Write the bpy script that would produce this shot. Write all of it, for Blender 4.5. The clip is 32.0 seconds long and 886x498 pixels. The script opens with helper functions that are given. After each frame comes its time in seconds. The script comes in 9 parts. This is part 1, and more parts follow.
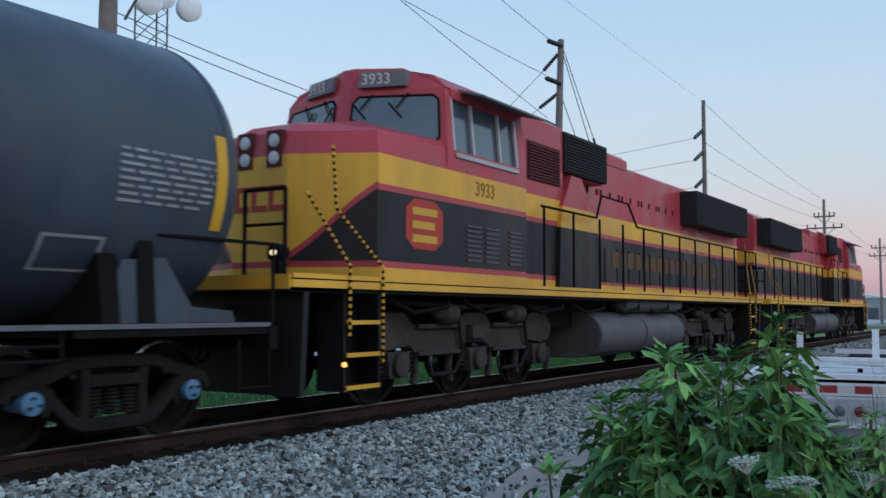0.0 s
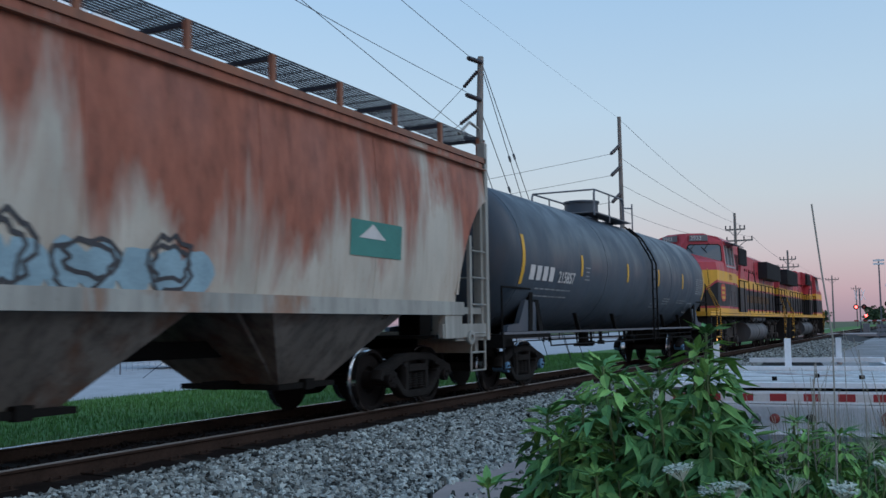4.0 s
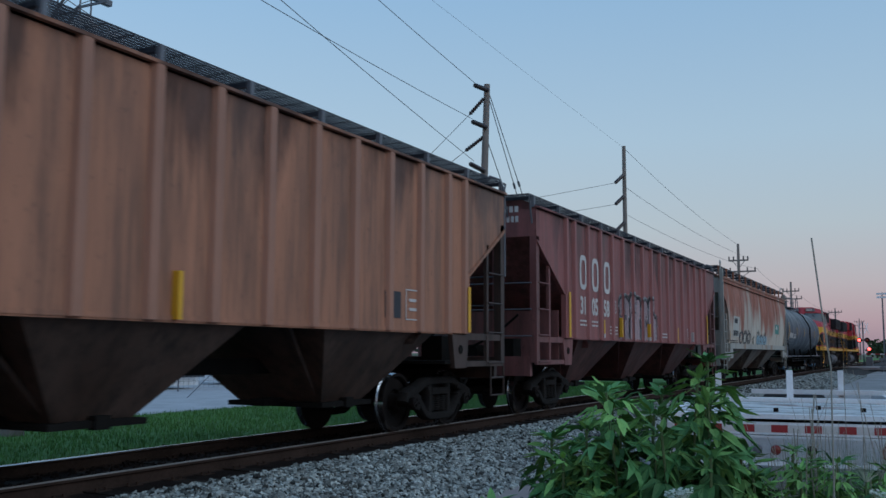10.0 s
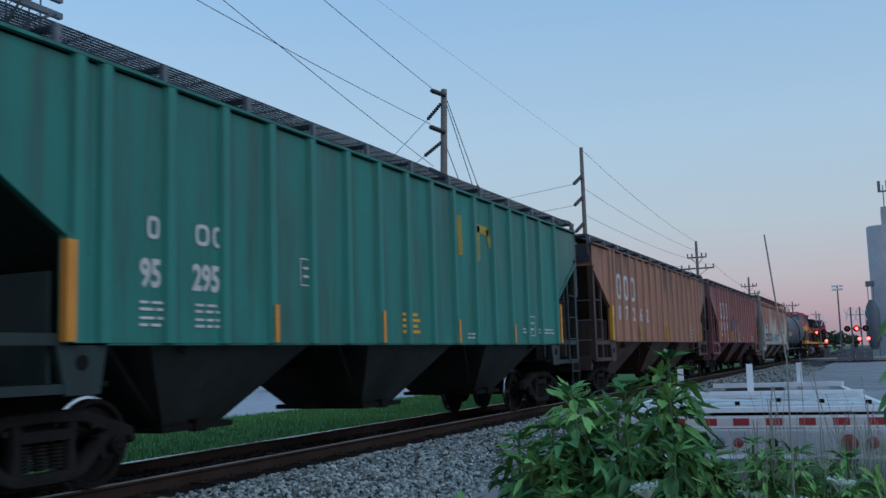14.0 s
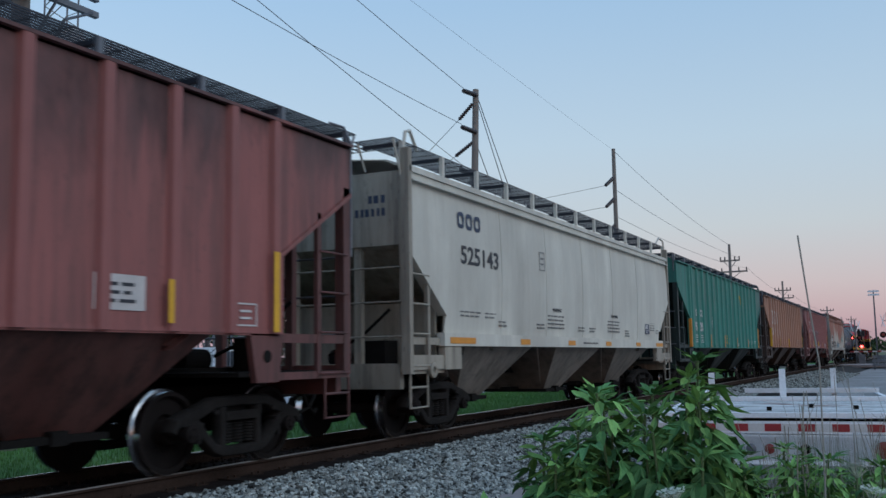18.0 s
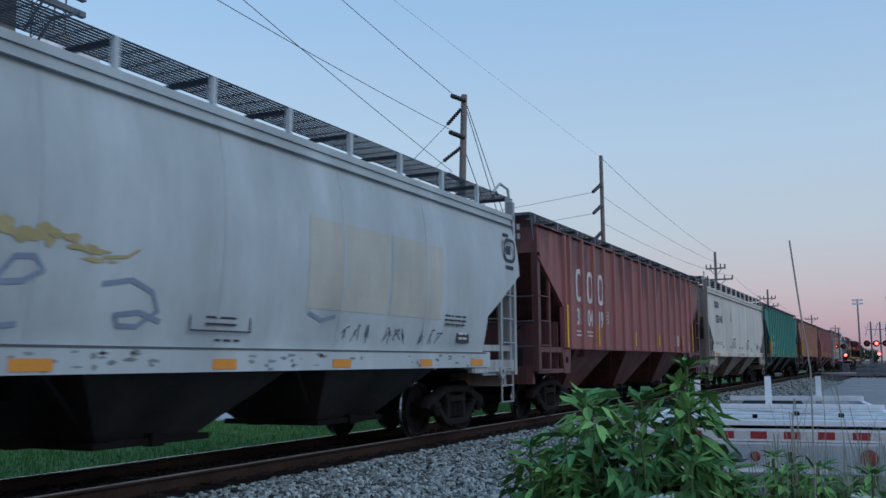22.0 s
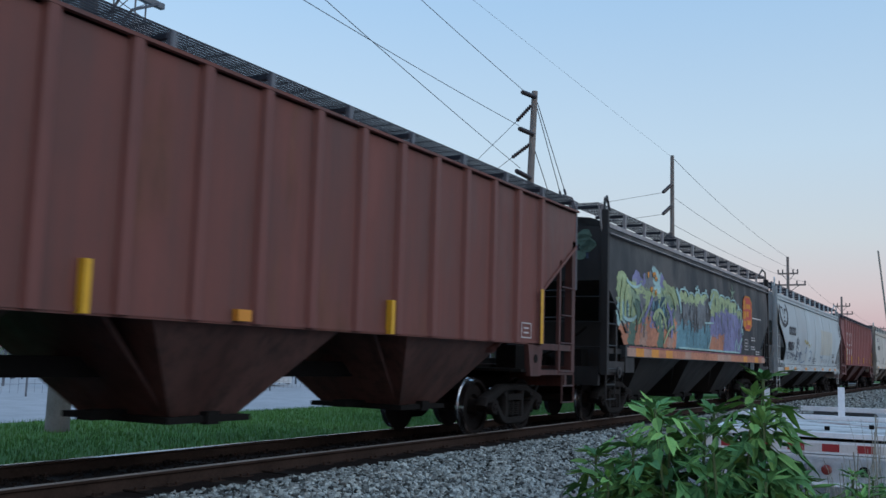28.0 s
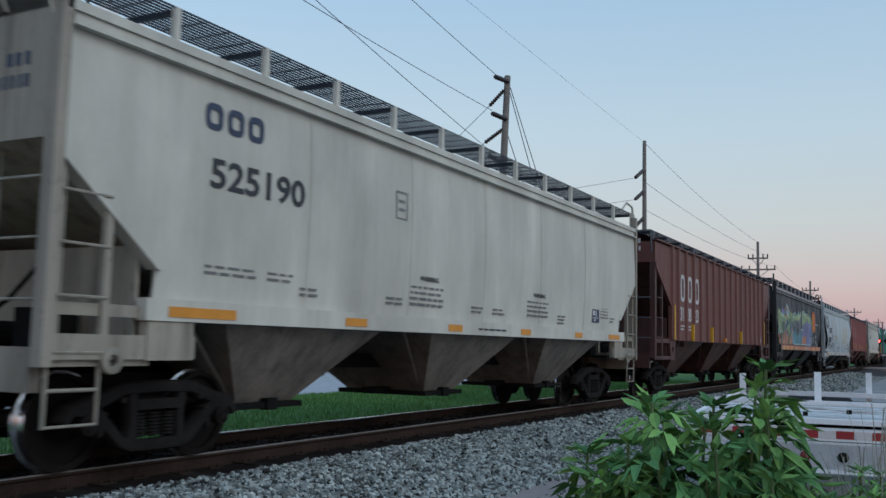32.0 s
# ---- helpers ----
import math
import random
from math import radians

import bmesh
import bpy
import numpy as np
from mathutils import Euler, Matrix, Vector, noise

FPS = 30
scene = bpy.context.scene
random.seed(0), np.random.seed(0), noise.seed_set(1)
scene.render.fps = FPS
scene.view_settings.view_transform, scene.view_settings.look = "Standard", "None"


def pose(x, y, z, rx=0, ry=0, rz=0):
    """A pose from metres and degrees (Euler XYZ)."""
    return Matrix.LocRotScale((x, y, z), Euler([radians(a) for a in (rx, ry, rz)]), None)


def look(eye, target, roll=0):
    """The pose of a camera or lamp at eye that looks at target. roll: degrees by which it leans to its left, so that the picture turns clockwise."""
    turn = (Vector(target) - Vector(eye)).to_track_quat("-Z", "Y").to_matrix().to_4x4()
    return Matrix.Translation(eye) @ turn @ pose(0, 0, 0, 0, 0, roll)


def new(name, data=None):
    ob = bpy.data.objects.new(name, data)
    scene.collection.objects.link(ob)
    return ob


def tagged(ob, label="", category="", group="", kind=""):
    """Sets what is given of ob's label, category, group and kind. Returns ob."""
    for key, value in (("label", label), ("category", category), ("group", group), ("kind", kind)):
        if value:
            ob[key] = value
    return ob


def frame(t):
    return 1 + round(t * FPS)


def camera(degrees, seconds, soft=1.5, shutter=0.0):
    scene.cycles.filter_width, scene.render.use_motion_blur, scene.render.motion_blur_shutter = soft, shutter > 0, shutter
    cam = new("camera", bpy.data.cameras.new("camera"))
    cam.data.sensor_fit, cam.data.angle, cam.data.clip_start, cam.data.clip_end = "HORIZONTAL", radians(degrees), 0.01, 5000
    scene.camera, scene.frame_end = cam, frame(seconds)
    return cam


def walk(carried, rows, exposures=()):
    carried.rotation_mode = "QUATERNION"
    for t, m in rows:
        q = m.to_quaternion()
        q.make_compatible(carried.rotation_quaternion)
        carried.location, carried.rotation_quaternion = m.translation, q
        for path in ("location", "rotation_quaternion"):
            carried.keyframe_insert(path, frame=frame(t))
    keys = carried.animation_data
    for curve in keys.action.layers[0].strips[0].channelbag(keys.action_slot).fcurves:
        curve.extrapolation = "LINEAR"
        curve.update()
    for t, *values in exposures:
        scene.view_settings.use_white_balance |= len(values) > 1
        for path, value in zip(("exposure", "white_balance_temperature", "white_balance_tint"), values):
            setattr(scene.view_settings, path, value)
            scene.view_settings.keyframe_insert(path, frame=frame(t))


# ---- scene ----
# ---- camera: a hand-held phone beside the line; the track runs along x, its middle is y = 0, the rail tops are z = 0 ----
cam = camera(50.5, 32.0, soft=1.5, shutter=0.3)
# seconds, eye, yaw from +y, pitch, roll
PATH = [
    (0, 0.131, -8.233, 1.233, -58.26, 3.82, 0.07),
    (0.5, 0.130, -8.222, 1.234, -60.51, 3.68, -0.06),
    (1, 0.129, -8.215, 1.222, -61.38, 3.60, -0.10),
    (1.5, 0.103, -8.219, 1.229, -62.00, 3.69, -0.53),
    (2, 0.130, -8.176, 1.246, -62.10, 3.71, 0.03),
    (2.5, 0.112, -8.175, 1.241, -61.82, 3.99, 0.31),
    (4.5, 0.076, -8.210, 1.235, -63.23, 5.02, -1.16),
    (5, 0.075, -8.203, 1.239, -61.68, 5.05, -0.99),
    (5.5, 0.075, -8.204, 1.233, -60.73, 4.98, -0.59),
    (6, 0.077, -8.179, 1.236, -61.02, 5.08, 0.75),
    (6.5, 0.072, -8.160, 1.233, -59.35, 5.51, 2.35),
    (7, 0.069, -8.167, 1.235, -57.41, 6.39, 2.80),
    (7.5, 0.043, -8.194, 1.223, -58.25, 6.62, 1.98),
    (8, 0.062, -8.188, 1.229, -59.27, 6.44, 1.86),
    (8.5, 0.035, -8.204, 1.224, -60.12, 6.33, 1.08),
    (9, 0.024, -8.209, 1.220, -60.88, 6.20, 0.77),
    (9.5, 0.004, -8.213, 1.230, -61.98, 6.20, 0.83),
    (10, -0.004, -8.223, 1.230, -62.91, 6.29, 0.20),
    (10.5, 0.002, -8.226, 1.234, -63.77, 6.46, -0.55),
    (11, -0.013, -8.228, 1.222, -64.73, 6.35, -0.74),
    (11.5, -0.017, -8.232, 1.222, -65.58, 6.23, -1.07),
    (12, -0.029, -8.238, 1.229, -66.06, 6.14, -1.47),
    (12.5, -0.046, -8.243, 1.230, -66.01, 6.05, -1.79),
    (13, -0.038, -8.240, 1.235, -65.15, 5.98, -1.85),
    (13.5, -0.049, -8.235, 1.231, -65.46, 6.49, -1.74),
    (14, -0.045, -8.236, 1.229, -65.28, 6.57, -1.73),
    (14.5, -0.048, -8.230, 1.227, -64.29, 6.47, -1.60),
    (16.5, -0.004, -8.224, 1.226, -63.37, 6.49, -0.85),
    (17, -0.017, -8.228, 1.226, -63.07, 6.52, -0.93),
    (17.5, -0.020, -8.232, 1.221, -63.36, 6.60, -0.84),
    (18, -0.002, -8.235, 1.225, -63.40, 6.64, -0.93),
    (18.5, -0.009, -8.238, 1.221, -62.99, 6.72, -0.67),
    (19, 0.000, -8.240, 1.220, -62.53, 6.79, -0.69),
    (19.5, -0.003, -8.243, 1.220, -63.10, 6.78, -0.82),
    (20, -0.001, -8.242, 1.226, -62.68, 6.93, -0.81),
    (20.5, 0.011, -8.238, 1.224, -62.37, 7.02, -0.71),
    (21, 0.024, -8.224, 1.228, -62.76, 7.25, -0.38),
    (21.5, 0.002, -8.225, 1.213, -63.80, 7.17, -0.60),
    (22, 0.040, -8.212, 1.220, -64.21, 6.95, -0.47),
    (22.5, 0.029, -8.216, 1.219, -64.92, 6.92, -0.44),
    (23, 0.033, -8.220, 1.223, -64.28, 6.92, -0.43),
    (23.5, 0.055, -8.207, 1.222, -62.86, 7.51, -0.05),
    (24, 0.060, -8.215, 1.216, -62.86, 7.09, 0.19),
    (24.5, 0.079, -8.204, 1.208, -62.52, 6.24, 0.66),
    (25, 0.112, -8.192, 1.216, -61.14, 5.58, 0.37),
    (25.5, 0.098, -8.191, 1.209, -61.47, 4.54, 0.41),
    (26, 0.070, -8.185, 1.214, -61.48, 4.62, 0.19),
    (26.5, 0.070, -8.157, 1.217, -61.62, 5.76, 1.62),
    (28.5, 0.113, -8.180, 1.241, -59.83, 6.58, 1.33),
    (29, 0.134, -8.174, 1.238, -59.90, 5.66, 1.08),
    (29.5, 0.149, -8.115, 1.244, -61.71, 5.44, 0.68),
    (30, 0.187, -8.065, 1.261, -63.24, 5.96, 0.31),
    (30.5, 0.216, -8.075, 1.256, -64.27, 5.80, 0.58),
    (31, 0.230, -8.064, 1.249, -61.62, 5.75, 1.03),
    (31.5, 0.252, -8.064, 1.253, -61.80, 6.39, 0.75),
    (32, 0.283, -8.050, 1.252, -61.90, 5.84, 1.27),
]


def aim(x, y, z, yaw, pitch, roll):
    a, p = radians(yaw), radians(pitch)
    way = Vector((-math.sin(a) * math.cos(p), math.cos(a) * math.cos(p), math.sin(p)))
    eye = Vector((x, y, z))
    return look(eye, eye + 2 * way, roll)


EXPOSURES = [(0.0, 0.15, 6400, 10), (1.2, 0.15, 6400, 9), (2.0, -0.17, 6200, 9), (2.6, -0.07, 6200, 9), (5.0, 0.03, 6200, 9), (8.0, 0.03, 6250, 7), (9.0, 0.0, 6200, 7), (10.0, -0.25, 6050, 6), (11.0, -0.13, 5950, 4), (12.0, 0.01, 6050, 4), (14.0, -0.17, 5850, 6), (17.0, -0.04, 6450, 9), (19.0, 0.0, 6400, 10), (22.3, -0.13, 6000, 10), (23.0, -0.42, 6000, 10), (23.6, -0.12, 6300, 10), (24.0, 0.09, 6550, 10), (26.0, 0.12, 6450, 10), (30.3, -0.02, 6300, 9), (31.0, -0.37, 6400, 8), (31.6, -0.09, 6600, 8), (32.0, 0.03, 6700, 8)]
walk(cam, [(r[0], aim(*r[1:])) for r in PATH], EXPOSURES)
scene.view_settings.exposure = 0.0

# ---- dusk: the sun is down behind the camera ----
world = bpy.data.worlds.new("dusk_sky")
scene.world = world
world.use_nodes = True
wn, wl = world.node_tree.nodes, world.node_tree.links
wn.clear()
w_out, w_bg = wn.new("ShaderNodeOutputWorld"), wn.new("ShaderNodeBackground")
sky = wn.new("ShaderNodeTexSky")
sky.sky_type, sky.sun_disc = "NISHITA", False
sky.sun_elevation, sky.sun_rotation = radians(1.5), radians(245)
w_co, w_sep = wn.new("ShaderNodeTexCoord"), wn.new("ShaderNodeSeparateXYZ")
w_ramp = wn.new("ShaderNodeValToRGB")
els = w_ramp.color_ramp.elements
SKY = [(0.0, (0.36, 0.27, 0.33)), (0.03, (0.47, 0.35, 0.42)), (0.07, (0.50, 0.45, 0.52)), (0.13, (0.47, 0.53, 0.61)), (0.22, (0.42, 0.55, 0.69)),
       (0.36, (0.31, 0.48, 0.69)), (0.6, (0.21, 0.38, 0.62)), (1.0, (0.16, 0.31, 0.56))]
els[0].position, els[0].color = SKY[0][0], (*SKY[0][1], 1)
els[1].position, els[1].color = SKY[-1][0], (*SKY[-1][1], 1)
for at, rgb in SKY[1:-1]:
    e = els.new(at)
    e.color = (*rgb, 1)
w_sc = wn.new("ShaderNodeMix")
w_sc.data_type, w_sc.blend_type = "RGBA", "ADD"
w_sc.inputs[0].default_value = 0.05
wl.new(w_co.outputs["Generated"], w_sep.inputs[0])
wl.new(w_sep.outputs["Z"], w_ramp.inputs[0])
w_east, w_dim = wn.new("ShaderNodeMapRange"), wn.new("ShaderNodeVectorMath")
w_east.inputs[1].default_value, w_east.inputs[2].default_value = 0.55, 1.0
w_east.inputs[3].default_value, w_east.inputs[4].default_value = 1.05, 0.9
w_dim.operation = "SCALE"
wl.new(w_sep.outputs["X"], w_east.inputs[0])
wl.new(w_ramp.outputs[0], w_dim.inputs[0])
wl.new(w_east.outputs[0], w_dim.inputs["Scale"])
wl.new(w_dim.outputs[0], w_sc.inputs[6])
wl.new(sky.outputs[0], w_sc.inputs[7])
wl.new(w_sc.outputs[2], w_bg.inputs[0])
w_bg.inputs[1].default_value = 1.08
wl.new(w_bg.outputs[0], w_out.inputs[0])
glow = new("sun", bpy.data.lights.new("sun", "SUN"))
glow.data.energy, glow.data.angle, glow.data.color = 0.84, radians(40), (0.97, 0.97, 0.97)
glow.matrix_basis = look((2, -86, 66), (0, 0, 0))


# ---- materials ----
def material(name):
    m = bpy.data.materials.new(name)
    m.use_nodes = True
    return m, m.node_tree.nodes, m.node_tree.links, m.node_tree.nodes["Principled BSDF"]


def noise_node(nodes, links, scale, stretch=(1, 1, 1), detail=6.0, rough=0.6, distort=0.0):
    co, mp, tx = nodes.new("ShaderNodeTexCoord"), nodes.new("ShaderNodeMapping"), nodes.new("ShaderNodeTexNoise")
    mp.inputs["Scale"].default_value = stretch
    tx.inputs["Scale"].default_value, tx.inputs["Detail"].default_value = scale, detail
    tx.inputs["Roughness"].default_value, tx.inputs["Distortion"].default_value = rough, distort
    links.new(co.outputs["Object"], mp.inputs[0])
    links.new(mp.outputs[0], tx.inputs["Vector"])
    return tx.outputs["Fac"]


def ramp_node(nodes, links, fac, a, b, lo=0.4, hi=0.6):
    r = nodes.new("ShaderNodeValToRGB")
    r.color_ramp.elements[0].position, r.color_ramp.elements[1].position = lo, hi
    r.color_ramp.elements[0].color, r.color_ramp.elements[1].color = (*a, 1), (*b, 1)
    links.new(fac, r.inputs[0])
    return r.outputs[0]


def mix_node(nodes, links, fac, a, b, blend="MIX"):
    m = nodes.new("ShaderNodeMix")
    m.data_type, m.blend_type = "RGBA", blend
    for k, v in ((0, fac), (6, a), (7, b)):
        if hasattr(v, "is_linked"):
            links.new(v, m.inputs[k])
        else:
            m.inputs[k].default_value = v if k == 0 else (*v, 1)
    return m.outputs[2]


def surface(name, rgb, rough=0.6, metal=0.0, vary=0.25, scale=6.0, bump=0.15, bscale=40.0, spec=0.4):
    """A plain worn surface: two scales of change in tone, with fine relief."""
    m, n, l, b = material(name)
    big, fine = noise_node(n, l, scale * 0.25), noise_node(n, l, scale * 4)
    dark = tuple(c * (1 - vary) for c in rgb)
    light = tuple(min(1, c * (1 + vary * 0.7)) for c in rgb)
    c = mix_node(n, l, 0.4, ramp_node(n, l, big, dark, light, 0.3, 0.7), ramp_node(n, l, fine, dark, light, 0.3, 0.7))
    l.new(c, b.inputs["Base Color"])
    b.inputs["Roughness"].default_value, b.inputs["Metallic"].default_value = rough, metal
    b.inputs["Specular IOR Level"].default_value = spec
    bp = n.new("ShaderNodeBump")
    bp.inputs["Strength"].default_value, bp.inputs["Distance"].default_value = bump, 0.01
    l.new(noise_node(n, l, bscale), bp.inputs["Height"])
    l.new(bp.outputs[0], b.inputs["Normal"])
    return m


def paint(name, rgb, dirt=0.35, rust=0.0, rust_rgb=(0.16, 0.06, 0.03), rough=0.55, grime=(0.045, 0.04, 0.037), blotch=0.9, high=0.0, lift=2.6, run=0.28):
    """Weathered car paint: faded patches, grime that runs down in streaks, and rust."""
    m, n, l, b = material(name)
    fade = noise_node(n, l, 0.9, (1, 1, 0.45))
    c = ramp_node(n, l, fade, tuple(v * 0.78 for v in rgb), tuple(min(1, v * 1.22 + 0.012) for v in rgb), 0.3, 0.7)
    streak = noise_node(n, l, 2.4, (1.8, 1.8, 0.13), 8, 0.68)
    s = ramp_node(n, l, streak, (0, 0, 0), (min(1, dirt * 1.35),) * 3, 0.44, 0.72)
    c = mix_node(n, l, s, c, grime)
    if rust:
        patch = noise_node(n, l, blotch, (1.0, 1.0, run), 7, 0.62, 0.4)
        if high:
            co, sp, ma, ad = n.new("ShaderNodeTexCoord"), n.new("ShaderNodeSeparateXYZ"), n.new("ShaderNodeMapRange"), n.new("ShaderNodeMath")
            ma.inputs[1].default_value, ma.inputs[2].default_value = lift - 1.0, lift + 1.0
            ma.inputs[3].default_value, ma.inputs[4].default_value = -high, high
            l.new(co.outputs["Object"], sp.inputs[0])
            l.new(sp.outputs["Z"], ma.inputs[0])
            l.new(ma.outputs[0], ad.inputs[0])
            l.new(patch, ad.inputs[1])
            patch = ad.outputs[0]
        f = ramp_node(n, l, patch, (0, 0, 0), (1, 1, 1), 0.62 - rust * 0.3, 0.74 - rust * 0.3)
        rr = ramp_node(n, l, noise_node(n, l, 5, (1, 1, 0.4)), tuple(v * 0.7 for v in rust_rgb), tuple(v * 1.35 for v in rust_rgb), 0.3, 0.7)
        c = mix_node(n, l, f, c, rr)
    spots = noise_node(n, l, 14.0, (1, 1, 0.6), 3)
    c = mix_node(n, l, ramp_node(n, l, spots, (0, 0, 0), (dirt * 0.7,) * 3, 0.6, 0.72), c, grime)
    l.new(c, b.inputs["Base Color"])
    b.inputs["Specular IOR Level"].default_value = 0.35
    rn = ramp_node(n, l, fade, (rough - 0.08,) * 3, (min(1, rough + 0.2),) * 3)
    l.new(rn, b.inputs["Roughness"])
    bp = n.new("ShaderNodeBump")
    bp.inputs["Strength"].default_value, bp.inputs["Distance"].default_value = 0.25, 0.02
    l.new(noise_node(n, l, 1.7, (1, 1, 0.6), 3), bp.inputs["Height"])
    l.new(bp.outputs[0], b.inputs["Normal"])
    return m


def lamp_mat(name, rgb, power):
    m, n, l, b = material(name)
    b.inputs["Base Color"].default_value = (*rgb, 1)
    b.inputs["Emission Color"].default_value, b.inputs["Emission Strength"].default_value = (*rgb, 1), power
    return m


def random_tint(m, amount=0.35):
    """Each object of this material gets a tone of its own."""
    n, l = m.node_tree.nodes, m.node_tree.links
    b = n["Principled BSDF"]
    src = b.inputs["Base Color"].links[0].from_socket
    oi, mr = n.new("ShaderNodeObjectInfo"), n.new("ShaderNodeHueSaturation")
    mp = n.new("ShaderNodeMapRange")
    mp.inputs[3].default_value, mp.inputs[4].default_value = 1 - amount, 1 + amount
    l.new(oi.outputs["Random"], mp.inputs[0])
    l.new(mp.outputs[0], mr.inputs["Value"])
    l.new(src, mr.inputs["Color"])
    l.new(mr.outputs[0], b.inputs["Base Color"])
    return m


def island_tint(m, amount=0.4):
    n, l = m.node_tree.nodes, m.node_tree.links
    b = n["Principled BSDF"]
    src = b.inputs["Base Color"].links[0].from_socket
    g, hs, mp = n.new("ShaderNodeNewGeometry"), n.new("ShaderNodeHueSaturation"), n.new("ShaderNodeMapRange")
    mp.inputs[3].default_value, mp.inputs[4].default_value = 1 - amount, 1 + amount
    l.new(g.outputs["Random Per Island"], mp.inputs[0])
    l.new(mp.outputs[0], hs.inputs["Value"])
    l.new(src, hs.inputs["Color"])
    l.new(hs.outputs[0], b.inputs["Base Color"])
    return m


def leaf_mat(name, rgb):
    m = random_tint(surface(name, rgb, 0.65, 0, 0.3, 30, 0.1, 120, 0.22), 0.45)
    b = m.node_tree.nodes["Principled BSDF"]
    b.inputs["Transmission Weight"].default_value = 0.0
    b.inputs["Subsurface Weight"].default_value = 0.0
    return m


STEEL_DARK = surface("dark_grimy_steel", (0.011, 0.0105, 0.0102), 0.9, 0.0, 0.4, 8, spec=0.08)
TRUCK_STEEL = surface("dusty_cast_steel", (0.018, 0.0165, 0.0158), 0.9, 0.0, 0.5, 7, 0.4, spec=0.1)
WHEEL_STEEL = surface("brown_wheel_steel", (0.014, 0.0115, 0.011), 0.85, 0.0, 0.45, 9, spec=0.12)
TREAD = surface("polished_wheel_rim", (0.62, 0.64, 0.67), 0.2, 1.0, 0.15, 12, 0.03)
CAP_BLUE = surface("blue_bearing_cap", (0.10, 0.22, 0.36), 0.5, 0.2, 0.3, 14)
RAIL_HEAD = surface("shiny_rail_head", (0.55, 0.55, 0.56), 0.22, 1.0, 0.12, 5, 0.03)
DULL_HEAD = surface("dull_rail_head", (0.17, 0.145, 0.13), 0.42, 0.6, 0.3, 5, 0.1)
RAIL_RUST = surface("rusty_rail_web", (0.036, 0.023, 0.018), 0.9, 0.0, 0.5, 9, 0.3, spec=0.1)
TIE_WOOD = random_tint(surface("creosoted_tie_wood", (0.024, 0.02, 0.018), 0.92, 0, 0.5, 12, 0.5, spec=0.1))
STONE = island_tint(surface("crushed_limestone", (0.24, 0.262, 0.25), 0.85, 0, 0.4, 9, 0.4, 60, spec=0.25), 0.97)
# Near-black bed: the shaded gaps between stones are put into its colour.
BED = surface("dark_ballast_bed", (0.026, 0.026, 0.025), 0.95, 0, 0.5, 26, 1.0, 22)
PAVE = surface("pale_concrete", (0.30, 0.262, 0.25), 0.85, 0, 0.18, 3, 0.3, 50)
LOT = surface("compacted_pale_gravel", (0.27, 0.27, 0.268), 0.92, 0, 0.5, 1.2, 1.0, 24)
GRASS_SOIL = surface("mown_grass", (0.075, 0.18, 0.035), 0.95, 0, 0.4, 7, 1.0, 45)
FIELD = surface("far_field", (0.09, 0.11, 0.05), 0.95, 0, 0.4, 0.3, 0.6, 4)
YARD = surface("white_yard_gravel", (0.42, 0.42, 0.43), 0.9, 0, 0.25, 6, 0.9, 26)
YELLOW = surface("reflective_yellow", (0.62, 0.34, 0.02), 0.5, 0, 0.2, 10)
ORANGE = surface("orange_reflector", (0.62, 0.25, 0.03), 0.5, 0, 0.2, 12)
LETTER_W = surface("chalky_white_lettering", (0.55, 0.53, 0.51), 0.7, 0, 0.25, 9)
LETTER_K = surface("black_lettering", (0.03, 0.032, 0.04), 0.6, 0, 0.3, 9)
LETTER_DIM = surface("worn_white_stencil", (0.27, 0.28, 0.29), 0.7, 0, 0.35, 14)
LETTER_G = surface("faded_grey_stencil", (0.16, 0.16, 0.155), 0.7, 0, 0.3, 14)
LETTER_N = surface("navy_lettering", (0.035, 0.05, 0.09), 0.6, 0, 0.3, 9)
GREY_GALV = surface("galvanised_grating", (0.16, 0.17, 0.19), 0.55, 0.6, 0.3, 14)
BOARD_DARK = surface("dark_walkway_grating", (0.035, 0.042, 0.055), 0.7, 0.2, 0.3, 14)
GLASS = surface("dim_cab_glass", (0.07, 0.095, 0.115), 0.08, 0.0, 0.1, 3, 0.0, 5, 1.0)
POLE_WOOD = surface("weathered_pole_wood", (0.2, 0.18, 0.165), 0.9, 0, 0.35, 9, 0.5)
WIRE = surface("bare_wire", (0.10, 0.11, 0.13), 0.6, 0.4, 0.1)
INSUL = surface("brown_porcelain", (0.035, 0.026, 0.028), 0.35, 0, 0.2, 10)
WHITE_PAINT = surface("chipped_white_paint", (0.78, 0.80, 0.82), 0.55, 0, 0.18, 7)
TAPE_RED = surface("red_reflective_tape", (0.30, 0.025, 0.03), 0.4, 0, 0.15, 12)
TAPE_WHITE = surface("white_reflective_tape", (0.6, 0.58, 0.56), 0.4, 0, 0.15, 12)
LAMP_RED = surface("red_tail_lamp", (0.19, 0.03, 0.025), 0.25, 0, 0.15, 12)
CONCRETE_SILO = surface("weathered_silo_concrete", (0.42, 0.43, 0.45), 0.85, 0, 0.2, 0.6)
DARK_SILO = surface("dull_steel_bin", (0.12, 0.14, 0.16), 0.6, 0.3, 0.25, 1.5)
SIG_RED = lamp_mat("lit_red_signal", (1.0, 0.07, 0.06), 9.0)
HEAD_LIT = lamp_mat("lit_ditch_lamp", (1.0, 0.82, 0.5), 1.6)
HEAD_OFF = surface("headlight_glass", (0.55, 0.55, 0.56), 0.15, 0, 0.15, 20)
